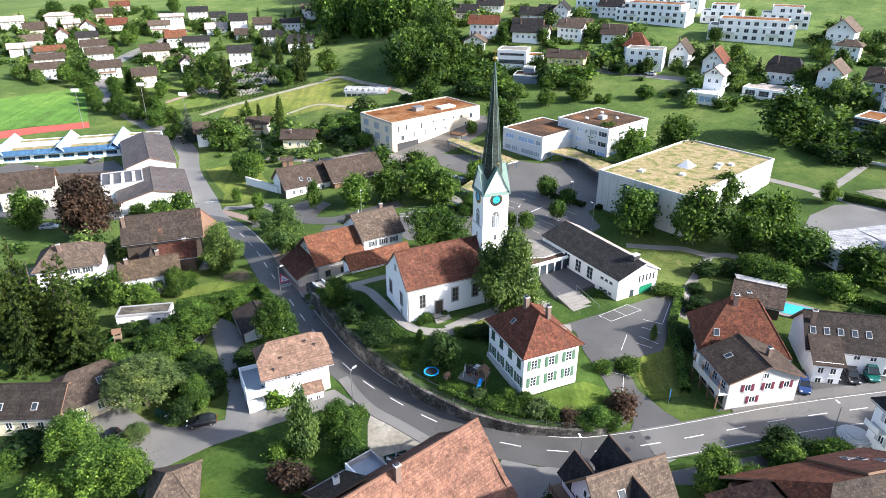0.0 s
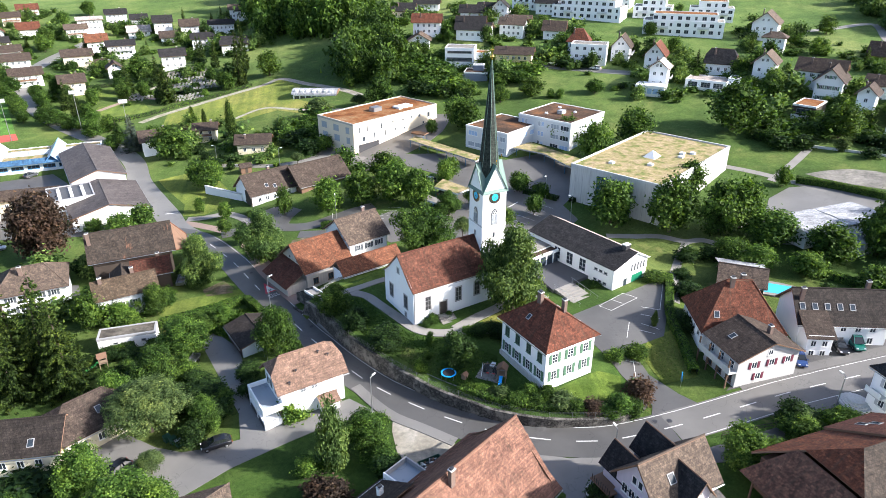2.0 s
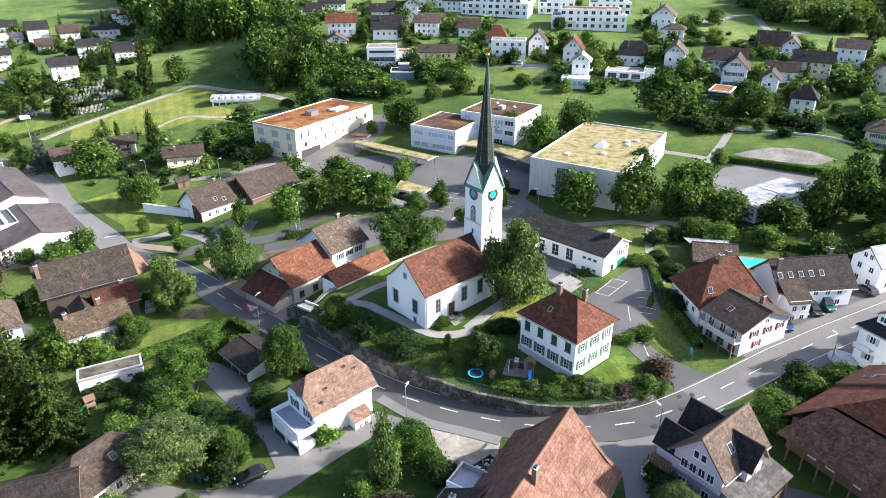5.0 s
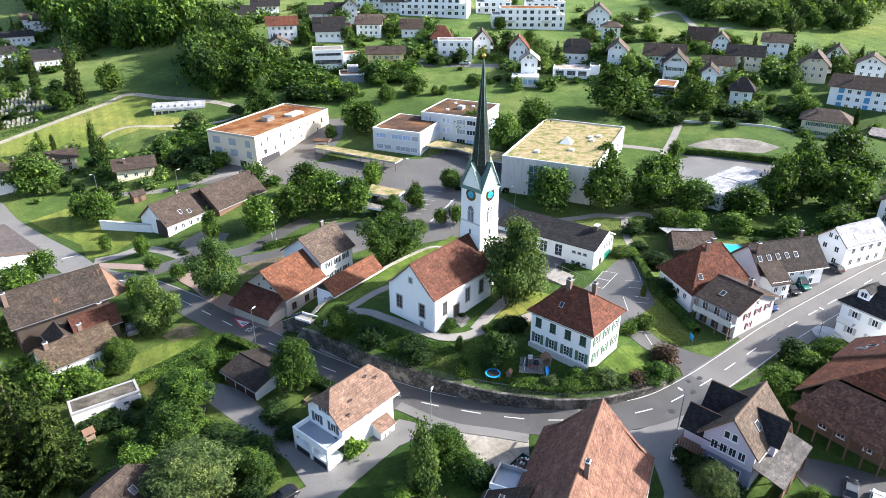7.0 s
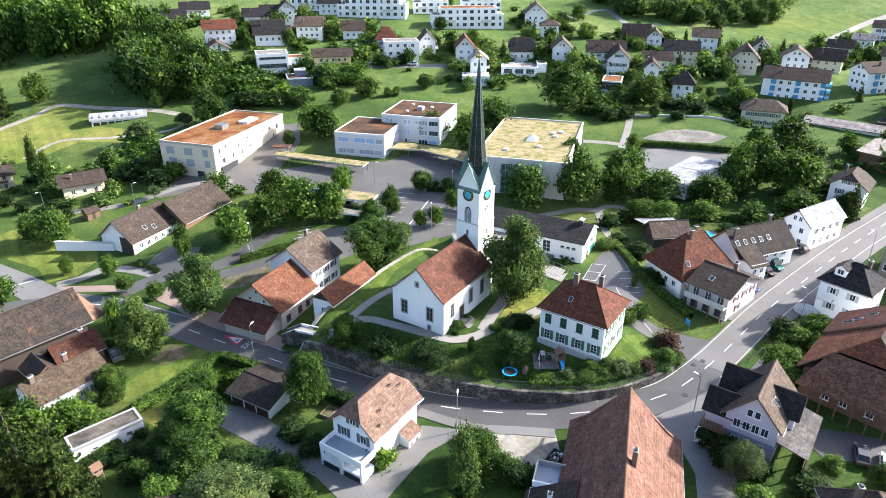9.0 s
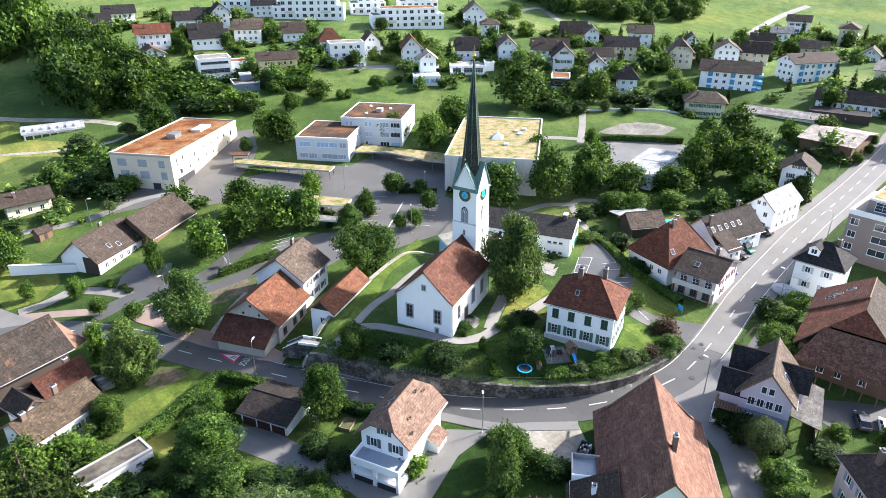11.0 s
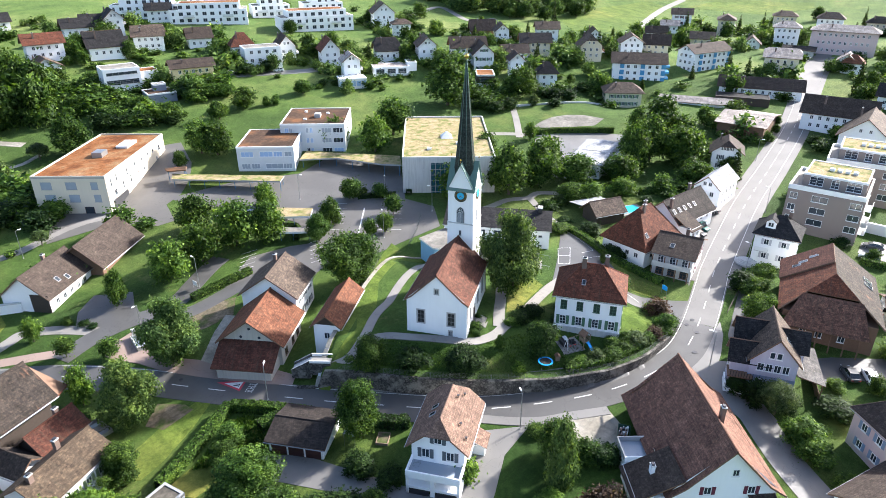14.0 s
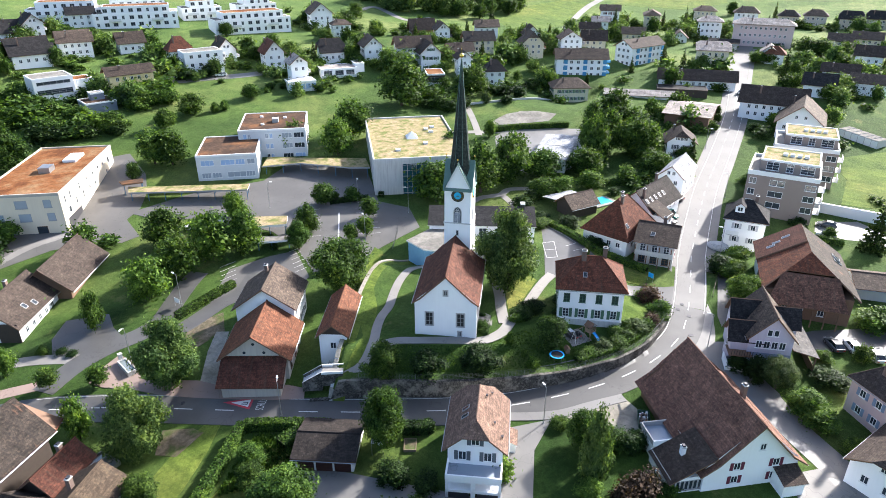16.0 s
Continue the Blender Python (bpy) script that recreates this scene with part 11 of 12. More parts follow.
for k in range(6):
    u = Vector((9.8, 150.6)) + Vector((-1.15, -1.35)) * k
    paint_line(u, u + Vector((2.6, -0.8)), car_park)
    u = Vector((1.0, 158.0)) + Vector((-1.2, -1.3)) * k
    if k < 5:
        paint_line(u, u + Vector((-3.4, 1.0)), car_park)

# ---- canopies of the school ----
def grass_roof(name, outline, z, label, rim, posts, thick=0.4, top=None):
    """A flat planted roof of any outline on slim steel posts."""
    ox, oy = outline[0]
    c = thing(name, ox, oy, z - 3.2, 0, label, "canopy")
    m = MB()
    m.prism([(x - ox, y - oy) for x, y in outline], 3.2 - thick, 3.2, rim, top or SEDUM)
    part("roof", m, c)
    for x, y in posts:
        p = MB()
        p.tube((x - ox, y - oy, on_ground(x, y) - z + 2.9), (x - ox, y - oy, 3.2 - thick), 0.09, 0.09, BLUESTEEL, 8)
        part("post", p, c)
    return c


grass_roof("walkway_canopy", [(37.0, 183.8), (44.2, 176.6), (48.1, 162.4), (50.8, 157.9), (56.5, 163.4), (53.5, 169.2), (47.6, 180.2), (43.7, 188.1)], 14.0, "school walkway canopy with grass roof and blue posts", FRAMEG,
           [(38.0, 183.4), (41.2, 180.2), (44.6, 176.9), (46.0, 172.0), (47.4, 167.0), (48.7, 162.4), (50.9, 158.8), (43.6, 187.0), (47.0, 180.2), (50.4, 174.2), (53.0, 169.0), (55.6, 163.8)])
grass_roof("bicycle_shelter", [(7.9, 200.8), (24.2, 176.8), (27.6, 179.2), (10.4, 204.4)], 12.8, "long bicycle shelter with sedum roof", FRAMEG,
           [(8.4 + 16.0 * k / 7, 200.6 - 23.5 * k / 7) for k in range(8)] + [(10.6 + 16.6 * k / 7, 203.8 - 24.3 * k / 7) for k in range(8)])
grass_roof("carport", [(10.1, 161.8), (15.2, 155.8), (19.0, 158.9), (13.3, 167.3)], 11.3, "carport with white rim and sedum roof", FRAMEW, [(10.6, 161.8), (13.0, 159.0), (15.3, 156.4), (18.4, 159.0), (13.4, 166.6)], 0.5)
grass_roof("garage_roof", [(6.6, 156.8), (11.3, 151.2), (13.0, 153.0), (8.4, 159.2)], 10.0, "white edged roof over the lower garage", FRAMEW, [(7.0, 156.8), (8.8, 154.6), (11.2, 151.8)], 0.45, GRAVELGREY)
grass_roof("entrance_canopy", [(9.0, 204.2), (12.7, 201.3), (14.6, 203.7), (9.8, 206.8)], 14.0, "small timber entrance canopy with gravel roof", BROWNWOOD, [(9.4, 204.4), (12.6, 201.9), (14.0, 203.6)], 0.35, GRAVELBROWN)

# ---- street lamps ----
def street_lamp(x, y, rot, h=6.6, first=[]):
    if first:
        return copy_thing(first[0], pose(x, y, on_ground(x, y), 0, 0, rot))
    s = thing("street_lamp", x, y, on_ground(x, y), rot, "slim grey metal street lamp with flat head", "street lamp", "street lamps along the road")
    m = MB()
    m.tube((0, 0, -0.5), (0, 0, h), 0.08, 0.05, METAL, 8)
    m.tube((0, 0, h), (0.7, 0, h + 0.12), 0.04, 0.035, METAL, 6)
    part("pole", m, s)
    m = MB()
    m.prism([(0.5, -0.14), (1.2, -0.1), (1.2, 0.1), (0.5, 0.14)], h + 0.08, h + 0.2, FRAMEW)
    m.prism([(0.6, -0.09), (1.12, -0.07), (1.12, 0.07), (0.6, 0.09)], h + 0.05, h + 0.08, LAMPCLEAR)
    part("lamp_head", m, s, "pale flat lamp head")
    m = MB()
    m.tube((0, 0, -0.1), (0, 0, 0.25), 0.14, 0.12, CONCRETE, 8)
    part("foot", m, s)
    first.append(s)
    return s


for x, y, r in ((-11.3, 82.0, 50), (19.9, 64.2, 95), (55.8, 68.2, 95), (-29.2, 117.7, 40), (-31.5, 149.8, 200), (23.8, 169.2, 310), (-15.6, 155.6, 90), (-31.9, 197.0, 0), (-51.7, 206.4, 180), (21.8, 138.6, 60), (39.3, 138.3, 120), (37.4, 152.2, 230), (90.0, 72.6, 95), (125.0, 84.0, 270)):
    street_lamp(x, y, r)

# ---- cars ----
CAR_PROTOS = {}


def car(x, y, rot, paint="black", kind="car"):
    """A parked car: body, glasshouse, roof, lamps and four wheels."""
    z = on_ground(x, y) + 0.06
    key = (paint, kind)
    if key in CAR_PROTOS:
        return copy_thing(CAR_PROTOS[key], pose(x, y, z, 0, 0, rot))
    pm = CAR_PAINTS[paint]
    van = kind == "van"
    c = thing(kind, x, y, z, rot, "parked %s %s with dark windows on asphalt" % (paint, kind), kind)
    L, W, H = (4.9, 1.95, 2.05) if van else (4.4, 1.8, 1.5)
    hx, hy = L / 2, W / 2
    b = MB()
    # stations along the body: x, half width, bottom, top
    st = [(-hx, hy * 0.78, 0.42, 0.72), (-hx + 0.1, hy * 0.9, 0.3, 0.9), (-hx + 0.6, hy, 0.22, 0.98), (-0.4, hy, 0.2, 0.98), (0.9, hy, 0.2, 0.95), (hx - 0.5, hy * 0.97, 0.22, 0.84), (hx - 0.12, hy * 0.86, 0.28, 0.7), (hx, hy * 0.7, 0.36, 0.58)]
    if van:
        st = [(u, v, w, t + (0.15 if u < 1.4 else 0)) for u, v, w, t in st]
    def ring(s):
        u, w, z0, z1 = s
        return [(u, -w * 0.92, z0), (u, -w, z0 + 0.2), (u, -w * 0.98, z1 - 0.12), (u, -w * 0.86, z1), (u, w * 0.86, z1), (u, w * 0.98, z1 - 0.12), (u, w, z0 + 0.2), (u, w * 0.92, z0)]
    for p, q in zip(st, st[1:]):
        r0, r1 = ring(p), ring(q)
        for i in range(8):
            j = (i + 1) % 8
            b.face([r0[j], r1[j], r1[i], r0[i]][::-1], pm)
    b.face(ring(st[0]), pm)
    b.face(ring(st[-1])[::-1], pm)
    body = part("body", b, c)
    g = MB()
    zb = st[3][3] - 0.02
    x0, x1, x2, x3 = (-hx + 0.12, -hx + 0.3, hx - 1.75, hx - 0.95) if van else (-hx + 0.25, -hx + 0.95, hx - 2.05, hx - 1.1)
    wb, wt = hy * 0.88, hy * 0.7
    lo = [(x0, -wb, zb), (x3, -wb, zb), (x3, wb, zb), (x0, wb, zb)]
    hi = [(x1, -wt, H - 0.06), (x2, -wt, H - 0.06), (x2, wt, H - 0.06), (x1, wt, H - 0.06)]
    for i in range(4):
        j = (i + 1) % 4
        g.face([lo[i], lo[j], hi[j], hi[i]], CARGLASS)
    part("glasshouse", g, c, "dark tinted glass")
    r = MB()
    r.prism([(x1 - 0.06, -wt + 0.06), (x1 + 0.05, -wt - 0.02), (x2 - 0.05, -wt - 0.02), (x2 + 0.06, -wt + 0.06), (x2 + 0.06, wt - 0.06), (x2 - 0.05, wt + 0.02), (x1 + 0.05, wt + 0.02), (x1 - 0.06, wt - 0.06)], H - 0.07, H, pm)
    for sy in (-1, 1):
        for (xa, xb) in ((x0, x1), (x3, x2), ((x0 + x3) / 2, (x1 + x2) / 2)):
            r.tube((xa, sy * wb, zb), (xb, sy * wt, H - 0.05), 0.045, 0.04, pm, 5)
    part("roof", r, c)
    for sy in (-1, 1):
        for u, mat, nm in ((hx - 0.16, LAMPCLEAR, "headlight"), (-hx + 0.02, LAMPRED, "tail_light")):
            m = MB()
            m.box(u - 0.06, sy * hy * 0.62 - 0.16, 0.6, u + 0.1, sy * hy * 0.62 + 0.16, 0.74, mat)
            part(nm, m, body)
        m = MB()
        m.box(hx - 1.35, sy * (hy + 0.09) - 0.09, 0.95, hx - 1.2, sy * (hy + 0.09) + 0.09, 1.1, pm)
        part("mirror", m, body)
        for u in (-hx + 0.85, hx - 0.85):
            t = MB()
            t.tube((u, sy * (hy - 0.2), 0.31), (u, sy * (hy + 0.01), 0.31), 0.32, 0.32, TYRE, 14)
            w = part("wheel", t, c)
            t = MB()
            t.tube((u, sy * hy, 0.31), (u, sy * (hy + 0.025), 0.31), 0.2, 0.17, METAL, 10)
            part("rim", t, w, "grey alloy rim")
    CAR_PROTOS[key] = c
    return c


for x, y, r, p, k in ((-34.2, 79.8, 195, "black", "car"), (-47.5, 77.3, 230, "black", "car"), (64.4, 82.9, 255, "black", "car"), (67.0, 82.0, 255, "black", "car"), (70.2, 82.6, 258, "green", "van"), (82.0, 83.5, 80, "dark grey", "car"),
                      (58.4, 80.2, 250, "blue", "car"), (30.8, 45.2, 30, "dark grey", "car"), (31.9, 42.4, 25, "white", "car"), (31.0, 39.0, 25, "silver", "car"), (78.3, 48.4, 85, "silver", "car"), (84.5, 48.6, 90, "dark grey", "car"), (56.0, 43.5, 20, "white", "van"),
                      (73.5, 261.8, 140, "white", "car"), (87.5, 251.3, 140, "white", "car"), (-97.0, 159.0, 10, "silver", "car"), (-108.4, 211.6, 60, "dark grey", "car"), (187.8, 83.3, 5, "white", "car"),
                      (8.6, 174.6, 128, "silver", "car"), (6.6, 176.8, 128, "white", "car"), (10.4, 172.6, 128, "dark grey", "car"), (13.0, 162.8, 40, "dark grey", "car"), (161.0, 92.0, 85, "silver", "car")):
    car(x, y, r, p, k)

# ---- gardens ----
def trampoline():
    z = max(on_ground(u, v) for u in (-1.5, 0, 1.5) for v in (83, 84.6, 86.1)) - 0.15
    t = thing("trampoline", 1.0, 84.9, z, 0, "round trampoline with blue padded rim on the lawn", "trampoline")
    n, r0, r1 = 28, 0.98, 1.22
    m = MB()
    for k in range(n):
        a, c = k * math.tau / n, (k + 1) * math.tau / n
        P = lambda r, g, z_: (r * math.cos(g), r * math.sin(g), z_)
        m.face([P(r0, a, 0.68), P(r1, a, 0.68), P(r1, c, 0.68), P(r0, c, 0.68)], BLUEPLASTIC)
        m.face([P(r1, a, 0.6), P(r1, c, 0.6), P(r1, c, 0.68), P(r1, a, 0.68)], BLUEPLASTIC)
        m.face([P(r0, c, 0.6), P(r0, a, 0.6), P(r0, a, 0.68), P(r0, c, 0.68)], BLUEPLASTIC)
    part("rim_pad", m, t, "bright blue rim pad")
    m = MB()
    m.face([(1.0 * math.cos(k * math.tau / n), 1.0 * math.sin(k * math.tau / n), 0.62) for k in range(n)], BLACKNET)
    part("jumping_mat", m, t, "black jumping mat")
    for k in range(6):
        a = k * math.tau / 6
        m = MB()
        m.tube((1.15 * math.cos(a), 1.15 * math.sin(a), -0.9), (1.15 * math.cos(a), 1.15 * math.sin(a), 0.62), 0.025, 0.025, METAL, 6)
        part("leg", m, t)


trampoline()


def play_tower(x, y, rot, slide_mat, label, scale=1.0):
    p = thing("play_tower", x, y, max(on_ground(x + u, y + v) for u in (-1, 0, 1) for v in (-1, 0, 1)), rot, label, "play tower")
    for u in (-0.6, 0.6):
        for v in (-0.6, 0.6):
            m = MB()
            m.box(u - 0.05, v - 0.05, -0.9, u + 0.05, v + 0.05, 2.5, WEATHEREDWOOD)
            part("post", m, p)
    m = MB()
    m.box(-0.65, -0.65, 1.2, 0.65, 0.65, 1.28, WEATHEREDWOOD)
    part("deck", m, p)
    for u0, v0, u1, v1 in ((-0.66, -0.66, 0.66, -0.6), (-0.66, 0.6, 0.66, 0.66), (0.6, -0.6, 0.66, 0.6)):
        m = MB()
        m.box(u0, v0, 1.45, u1, v1, 1.95, WEATHEREDWOOD)
        part("side_panel", m, p)
    for s in (-1, 1):
        m = MB()
        q = [(-0.8, s * 0.85, 2.4), (0.8, s * 0.85, 2.4), (0.8, 0, 3.1), (-0.8, 0, 3.1)]
        m.slab(q if s < 0 else q[::-1], 0.05, BROWNWOOD, WEATHEREDWOOD)
        part("roof_slope", m, p)
    m = MB()
    pr = [(-0.65, 1.28), (-1.0, 1.2), (-2.0, 0.55), (-2.6, 0.28), (-3.0, 0.25)]
    for (a, za), (c, zc) in zip(pr, pr[1:]):
        m.face([(a, -0.25, za), (a, 0.25, za), (c, 0.25, zc), (c, -0.25, zc)], slide_mat)
        for s in (-0.25, 0.25):
            m.face([(a, s, za), (c, s, zc), (c, s, zc + 0.14), (a, s, za + 0.14)], slide_mat)
    part("slide", m, p, "bright plastic slide")
    m = MB()
    m.tube((0.6, 0.6, 2.2), (0.6, 3.2, 2.2), 0.05, 0.05, WEATHEREDWOOD, 6)
    sw = part("swing_beam", m, p)
    for u in (0.0, 1.2):
        m = MB()
        m.tube((0.6, 3.2, 2.2), (u, 3.3, -0.1), 0.045, 0.045, FRAMEW, 6)
        part("swing_leg", m, sw)
    for v in (1.5, 2.4):
        m = MB()
        m.tube((0.6, v - 0.18, 2.2), (0.6, v - 0.18, 0.5), 0.012, 0.012, METAL, 4)
        m.tube((0.6, v + 0.18, 2.2), (0.6, v + 0.18, 0.5), 0.012, 0.012, METAL, 4)
        m.box(0.48, v - 0.22, 0.46, 0.72, v + 0.22, 0.5, REDPLASTIC)
        part("swing", m, sw, "red swing seat on ropes")
    return p


play_tower(8.9, 82.0, 65, BLUEPLASTIC, "small wooden play tower with blue slide and swing")
play_tower(-56.6, 103.9, 20, GREENPLASTIC, "small wooden play tower with green slide and swing")


def garden_things():
    area("patio", [(5.0, 83.6), (8.4, 81.4), (10.4, 84.6), (7.2, 86.6)], PAVING, 0.06, "small grey paved patio on the lawn", "patio", 0.6)
    z = on_ground(7.6, 84.6)
    for x, y, w, d, h, mat, nm, lb in ((7.2, 85.0, 2.0, 0.8, 0.75, DARKMETAL, "garden_sofa", "dark cushioned garden sofa on the patio"), (8.4, 83.9, 0.8, 0.8, 0.7, DARKMETAL, "garden_chair", "dark garden armchair on the patio")):
        s = thing(nm, x, y, z + 0.06, 55, lb, "garden furniture")
        m = MB()
        m.box(-w / 2, -d / 2, 0.1, w / 2, d / 2, 0.4, mat)
        part("seat", m, s)
        m = MB()
        m.box(-w / 2, d / 2 - 0.15, 0.4, w / 2, d / 2, h, mat)
        part("backrest", m, s)
        for u in (-w / 2, w / 2 - 0.12):
            m = MB()
            m.box(u, -d / 2, 0.4, u + 0.12, d / 2 - 0.15, 0.58, mat)
            part("armrest", m, s)
        for u in (-w / 2 + 0.06, w / 2 - 0.06):
            for v in (-d / 2 + 0.06, d / 2 - 0.06):
                m = MB()
                m.tube((u, v, 0), (u, v, 0.1), 0.03, 0.03, mat, 6)
                part("leg", m, s)
    t = thing("garden_table", 8.2, 85.2, z + 0.06, 55, "low pale garden table on the patio", "table")
    m = MB()
    m.box(-0.6, -0.35, 0.66, 0.6, 0.35, 0.7, PANELW)
    part("tabletop", m, t)
    for u in (-0.5, 0.5):
        for v in (-0.28, 0.28):
            m = MB()
            m.tube((u, v, 0), (u, v, 0.66), 0.025, 0.025, METAL, 6)
            part("leg", m, t)
    h = thing("playhouse", 3.4, 84.0, on_ground(3.4, 84.0), 40, "tiny wooden playhouse with pitched roof", "playhouse")
    m = MB()
    m.box(-0.4, -0.35, -0.1, 0.4, 0.35, 0.75, WEATHEREDWOOD)
    m.box(-0.14, -0.37, 0.1, 0.14, -0.33, 0.5, DARKWOOD)
    part("body", m, h)
    for s in (-1, 1):
        m = MB()
        q = [(-0.5, s * 0.48, 0.68), (0.5, s * 0.48, 0.68), (0.5, 0, 1.1), (-0.5, 0, 1.1)]
        m.slab(q if s < 0 else q[::-1], 0.04, BROWNWOOD, WEATHEREDWOOD)
        part("roof_slope", m, h)
    k = thing("skip", -4.1, 69.0, on_ground(-4.1, 69.0), 20, "dark green steel skip full of rubble", "skip")
    m = MB()
    P0, P1 = [(-1.3, -0.8), (1.3, -0.8), (1.3, 0.8), (-1.3, 0.8)], [(-1.7, -0.9), (1.7, -0.9), (1.7, 0.9), (-1.7, 0.9)]
    for i in range(4):
        j = (i + 1) % 4
        m.face([(*P0[i], 0.1), (*P0[j], 0.1), (*P1[j], 1.2), (*P1[i], 1.2)], PLANTERGREEN)
        m.face([(P1[j][0] * 0.94, P1[j][1] * 0.92, 1.2), (P1[i][0] * 0.94, P1[i][1] * 0.92, 1.2), (*P1[i], 1.2), (*P1[j], 1.2)][::-1], PLANTERGREEN)
    part("tub", m, k)
    rng = random.Random(4)
    m = MB()
    for q in range(46):
        u, v, s = rng.uniform(-1.3, 1.3), rng.uniform(-0.6, 0.6), rng.uniform(0.08, 0.24)
        m.box(u - s, v - s * 0.7, 0.6, u + s, v + s * 0.7, 0.95 + rng.random() * 0.28, rng.choice([CONCRETE, FRAMEW, BROWNWOOD, DARKMETAL]))
    tagged(part("rubble", m, k), "grey and white building rubble", kind="stuff")
    for i, (x, y) in enumerate(((-40.6, 81.8), (-39.6, 81.0), (-41.6, 82.4))):
        b = thing("waste_container", x, y, on_ground(x, y), 40, "dark green wheeled waste container", "bin", "waste containers by the drive")
        m = MB()
        m.prism([(-0.42, -0.38), (0.42, -0.38), (0.46, 0.42), (-0.46, 0.42)], 0.1, 1.0, PLANTERGREEN)
        part("body", m, b)
        m = MB()
        m.slab([(-0.5, -0.44, 1.0), (0.5, -0.44, 1.0), (0.5, 0.48, 1.14), (-0.5, 0.48, 1.14)], 0.06, GREYSHP if i == 1 else PLANTERGREEN, PLANTERGREEN)
        part("lid", m, b)
        for u in (-0.35, 0.35):
            m = MB()
            m.tube((u - 0.04, 0.3, 0.09), (u + 0.04, 0.3, 0.09), 0.09, 0.09, TYRE, 8)
            part("wheel", m, b)
    s = thing("sandbox", -24.8, 97.1, on_ground(-24.8, 97.1), 30, "square wooden raised bed with plants", "raised bed")
    m = MB()
    for q in ((-1.2, -0.9, 1.2, -0.8), (-1.2, 0.8, 1.2, 0.9), (-1.2, -0.8, -1.1, 0.8), (1.1, -0.8, 1.2, 0.8)):
        m.box(q[0], q[1], -0.2, q[2], q[3], 0.35, WEATHEREDWOOD)
    part("frame", m, s)
    m = MB()
    m.box(-1.1, -0.8, -0.2, 1.1, 0.8, 0.25, GARDEN)
    part("soil", m, s)
    a = thing("awning", -27.6, 100.6, on_ground(-27.6, 100.6), 25, "small white awning over a garden seat", "awning")
    m = MB()
    m.slab([(-1.3, -0.9, 2.0), (1.3, -0.9, 2.0), (1.3, 0.9, 2.35), (-1.3, 0.9, 2.35)], 0.04, FRAMEW, FRAMEW)
    part("cloth", m, a)
    for u in (-1.2, 1.2):
        for v in (-0.8, 0.8):
            m = MB()
            m.tube((u, v, -0.2), (u, v, 2.15 + v * 0.18), 0.03, 0.03, METAL, 6)
            part("pole", m, a)
    f = thing("fountain", -33.3, 148.4, on_ground(-33.3, 148.4) + 0.08, 75, "long pale stone trough fountain on reddish paving", "fountain")
    for q in ((-2.3, -0.75, 2.3, -0.55), (-2.3, 0.55, 2.3, 0.75), (-2.3, -0.55, -2.1, 0.55), (2.1, -0.55, 2.3, 0.55)):
        m = MB()
        m.box(q[0], q[1], -0.3, q[2], q[3], 0.75, CONCRETE)
        part("trough_side", m, f)
    m = MB()
    m.box(-2.1, -0.55, -0.3, 2.1, 0.55, 0.62, TROUGHWATER)
    part("water", m, f)
    m = MB()
    m.box(2.32, -0.3, -0.3, 2.85, 0.3, 1.7, CONCRETE)
    m.box(2.26, -0.36, 1.7, 2.91, 0.36, 1.82, CONCRETE)
    part("pillar", m, f)
    m = MB()
    m.tube((2.35, 0, 1.25), (1.6, 0, 1.1), 0.03, 0.025, DARKMETAL, 6)
    part("spout", m, f)
    c = thing("farm_trailer", -48.8, 132.6, on_ground(-48.8, 132.6), 92, "old grey open farm trailer standing in the grass", "trailer")
    m = MB()
    m.box(-2.0, -0.95, 0.6, 2.0, 0.95, 0.7, DARKMETAL)
    part("bed", m, c)
    for q in ((-2.0, -1.0, 2.0, -0.95), (-2.0, 0.95, 2.0, 1.0), (-2.05, -0.95, -2.0, 0.95), (2.0, -0.95, 2.05, 0.95)):
        m = MB()
        m.box(q[0], q[1], 0.6, q[2], q[3], 1.25, METAL)
        part("side_board", m, c)
    for k in range(3):
        m = MB()
        m.box(-1.7 + k * 1.25, -0.8, 0.702, -0.8 + k * 1.25, 0.75, 0.95 + 0.12 * (k % 2), GRAVELGREY if k % 2 else METAL)
        part("load", m, c)
    m = MB()
    m.tube((2.0, 0, 0.6), (3.2, 0, 0.5), 0.05, 0.04, DARKMETAL, 6)
    part("drawbar", m, c)
    for u in (-0.9, 0.9):
        for v in (-1.2, 1.02):
            m = MB()
            m.tube((u, v, 0.38), (u, v + 0.18, 0.38), 0.38, 0.38, TYRE, 14)
            part("wheel", m, c)
    t = thing("trailer", -41.2, 102.5, on_ground(-41.2, 102.5), 75, "small grey open car trailer on the drive", "trailer")
    m = MB()
    m.box(-1.2, -0.7, 0.45, 1.2, 0.7, 0.5, METAL)
    part("bed", m, t)
    for q in ((-1.2, -0.72, 1.2, -0.68), (-1.2, 0.68, 1.2, 0.72), (-1.2, -0.68, -1.16, 0.68), (1.16, -0.68, 1.2, 0.68)):
        m = MB()
        m.box(q[0], q[1], 0.5, q[2], q[3], 0.9, METAL)
        part("side_board", m, t)
    m = MB()
    m.tube((1.2, 0, 0.45), (2.2, 0, 0.42), 0.04, 0.03, DARKMETAL, 6)
    part("drawbar", m, t)
    for v in (-0.85, 0.72):
        m = MB()
        m.tube((0, v, 0.3), (0, v + 0.13, 0.3), 0.3, 0.3, TYRE, 12)
        part("wheel", m, t)
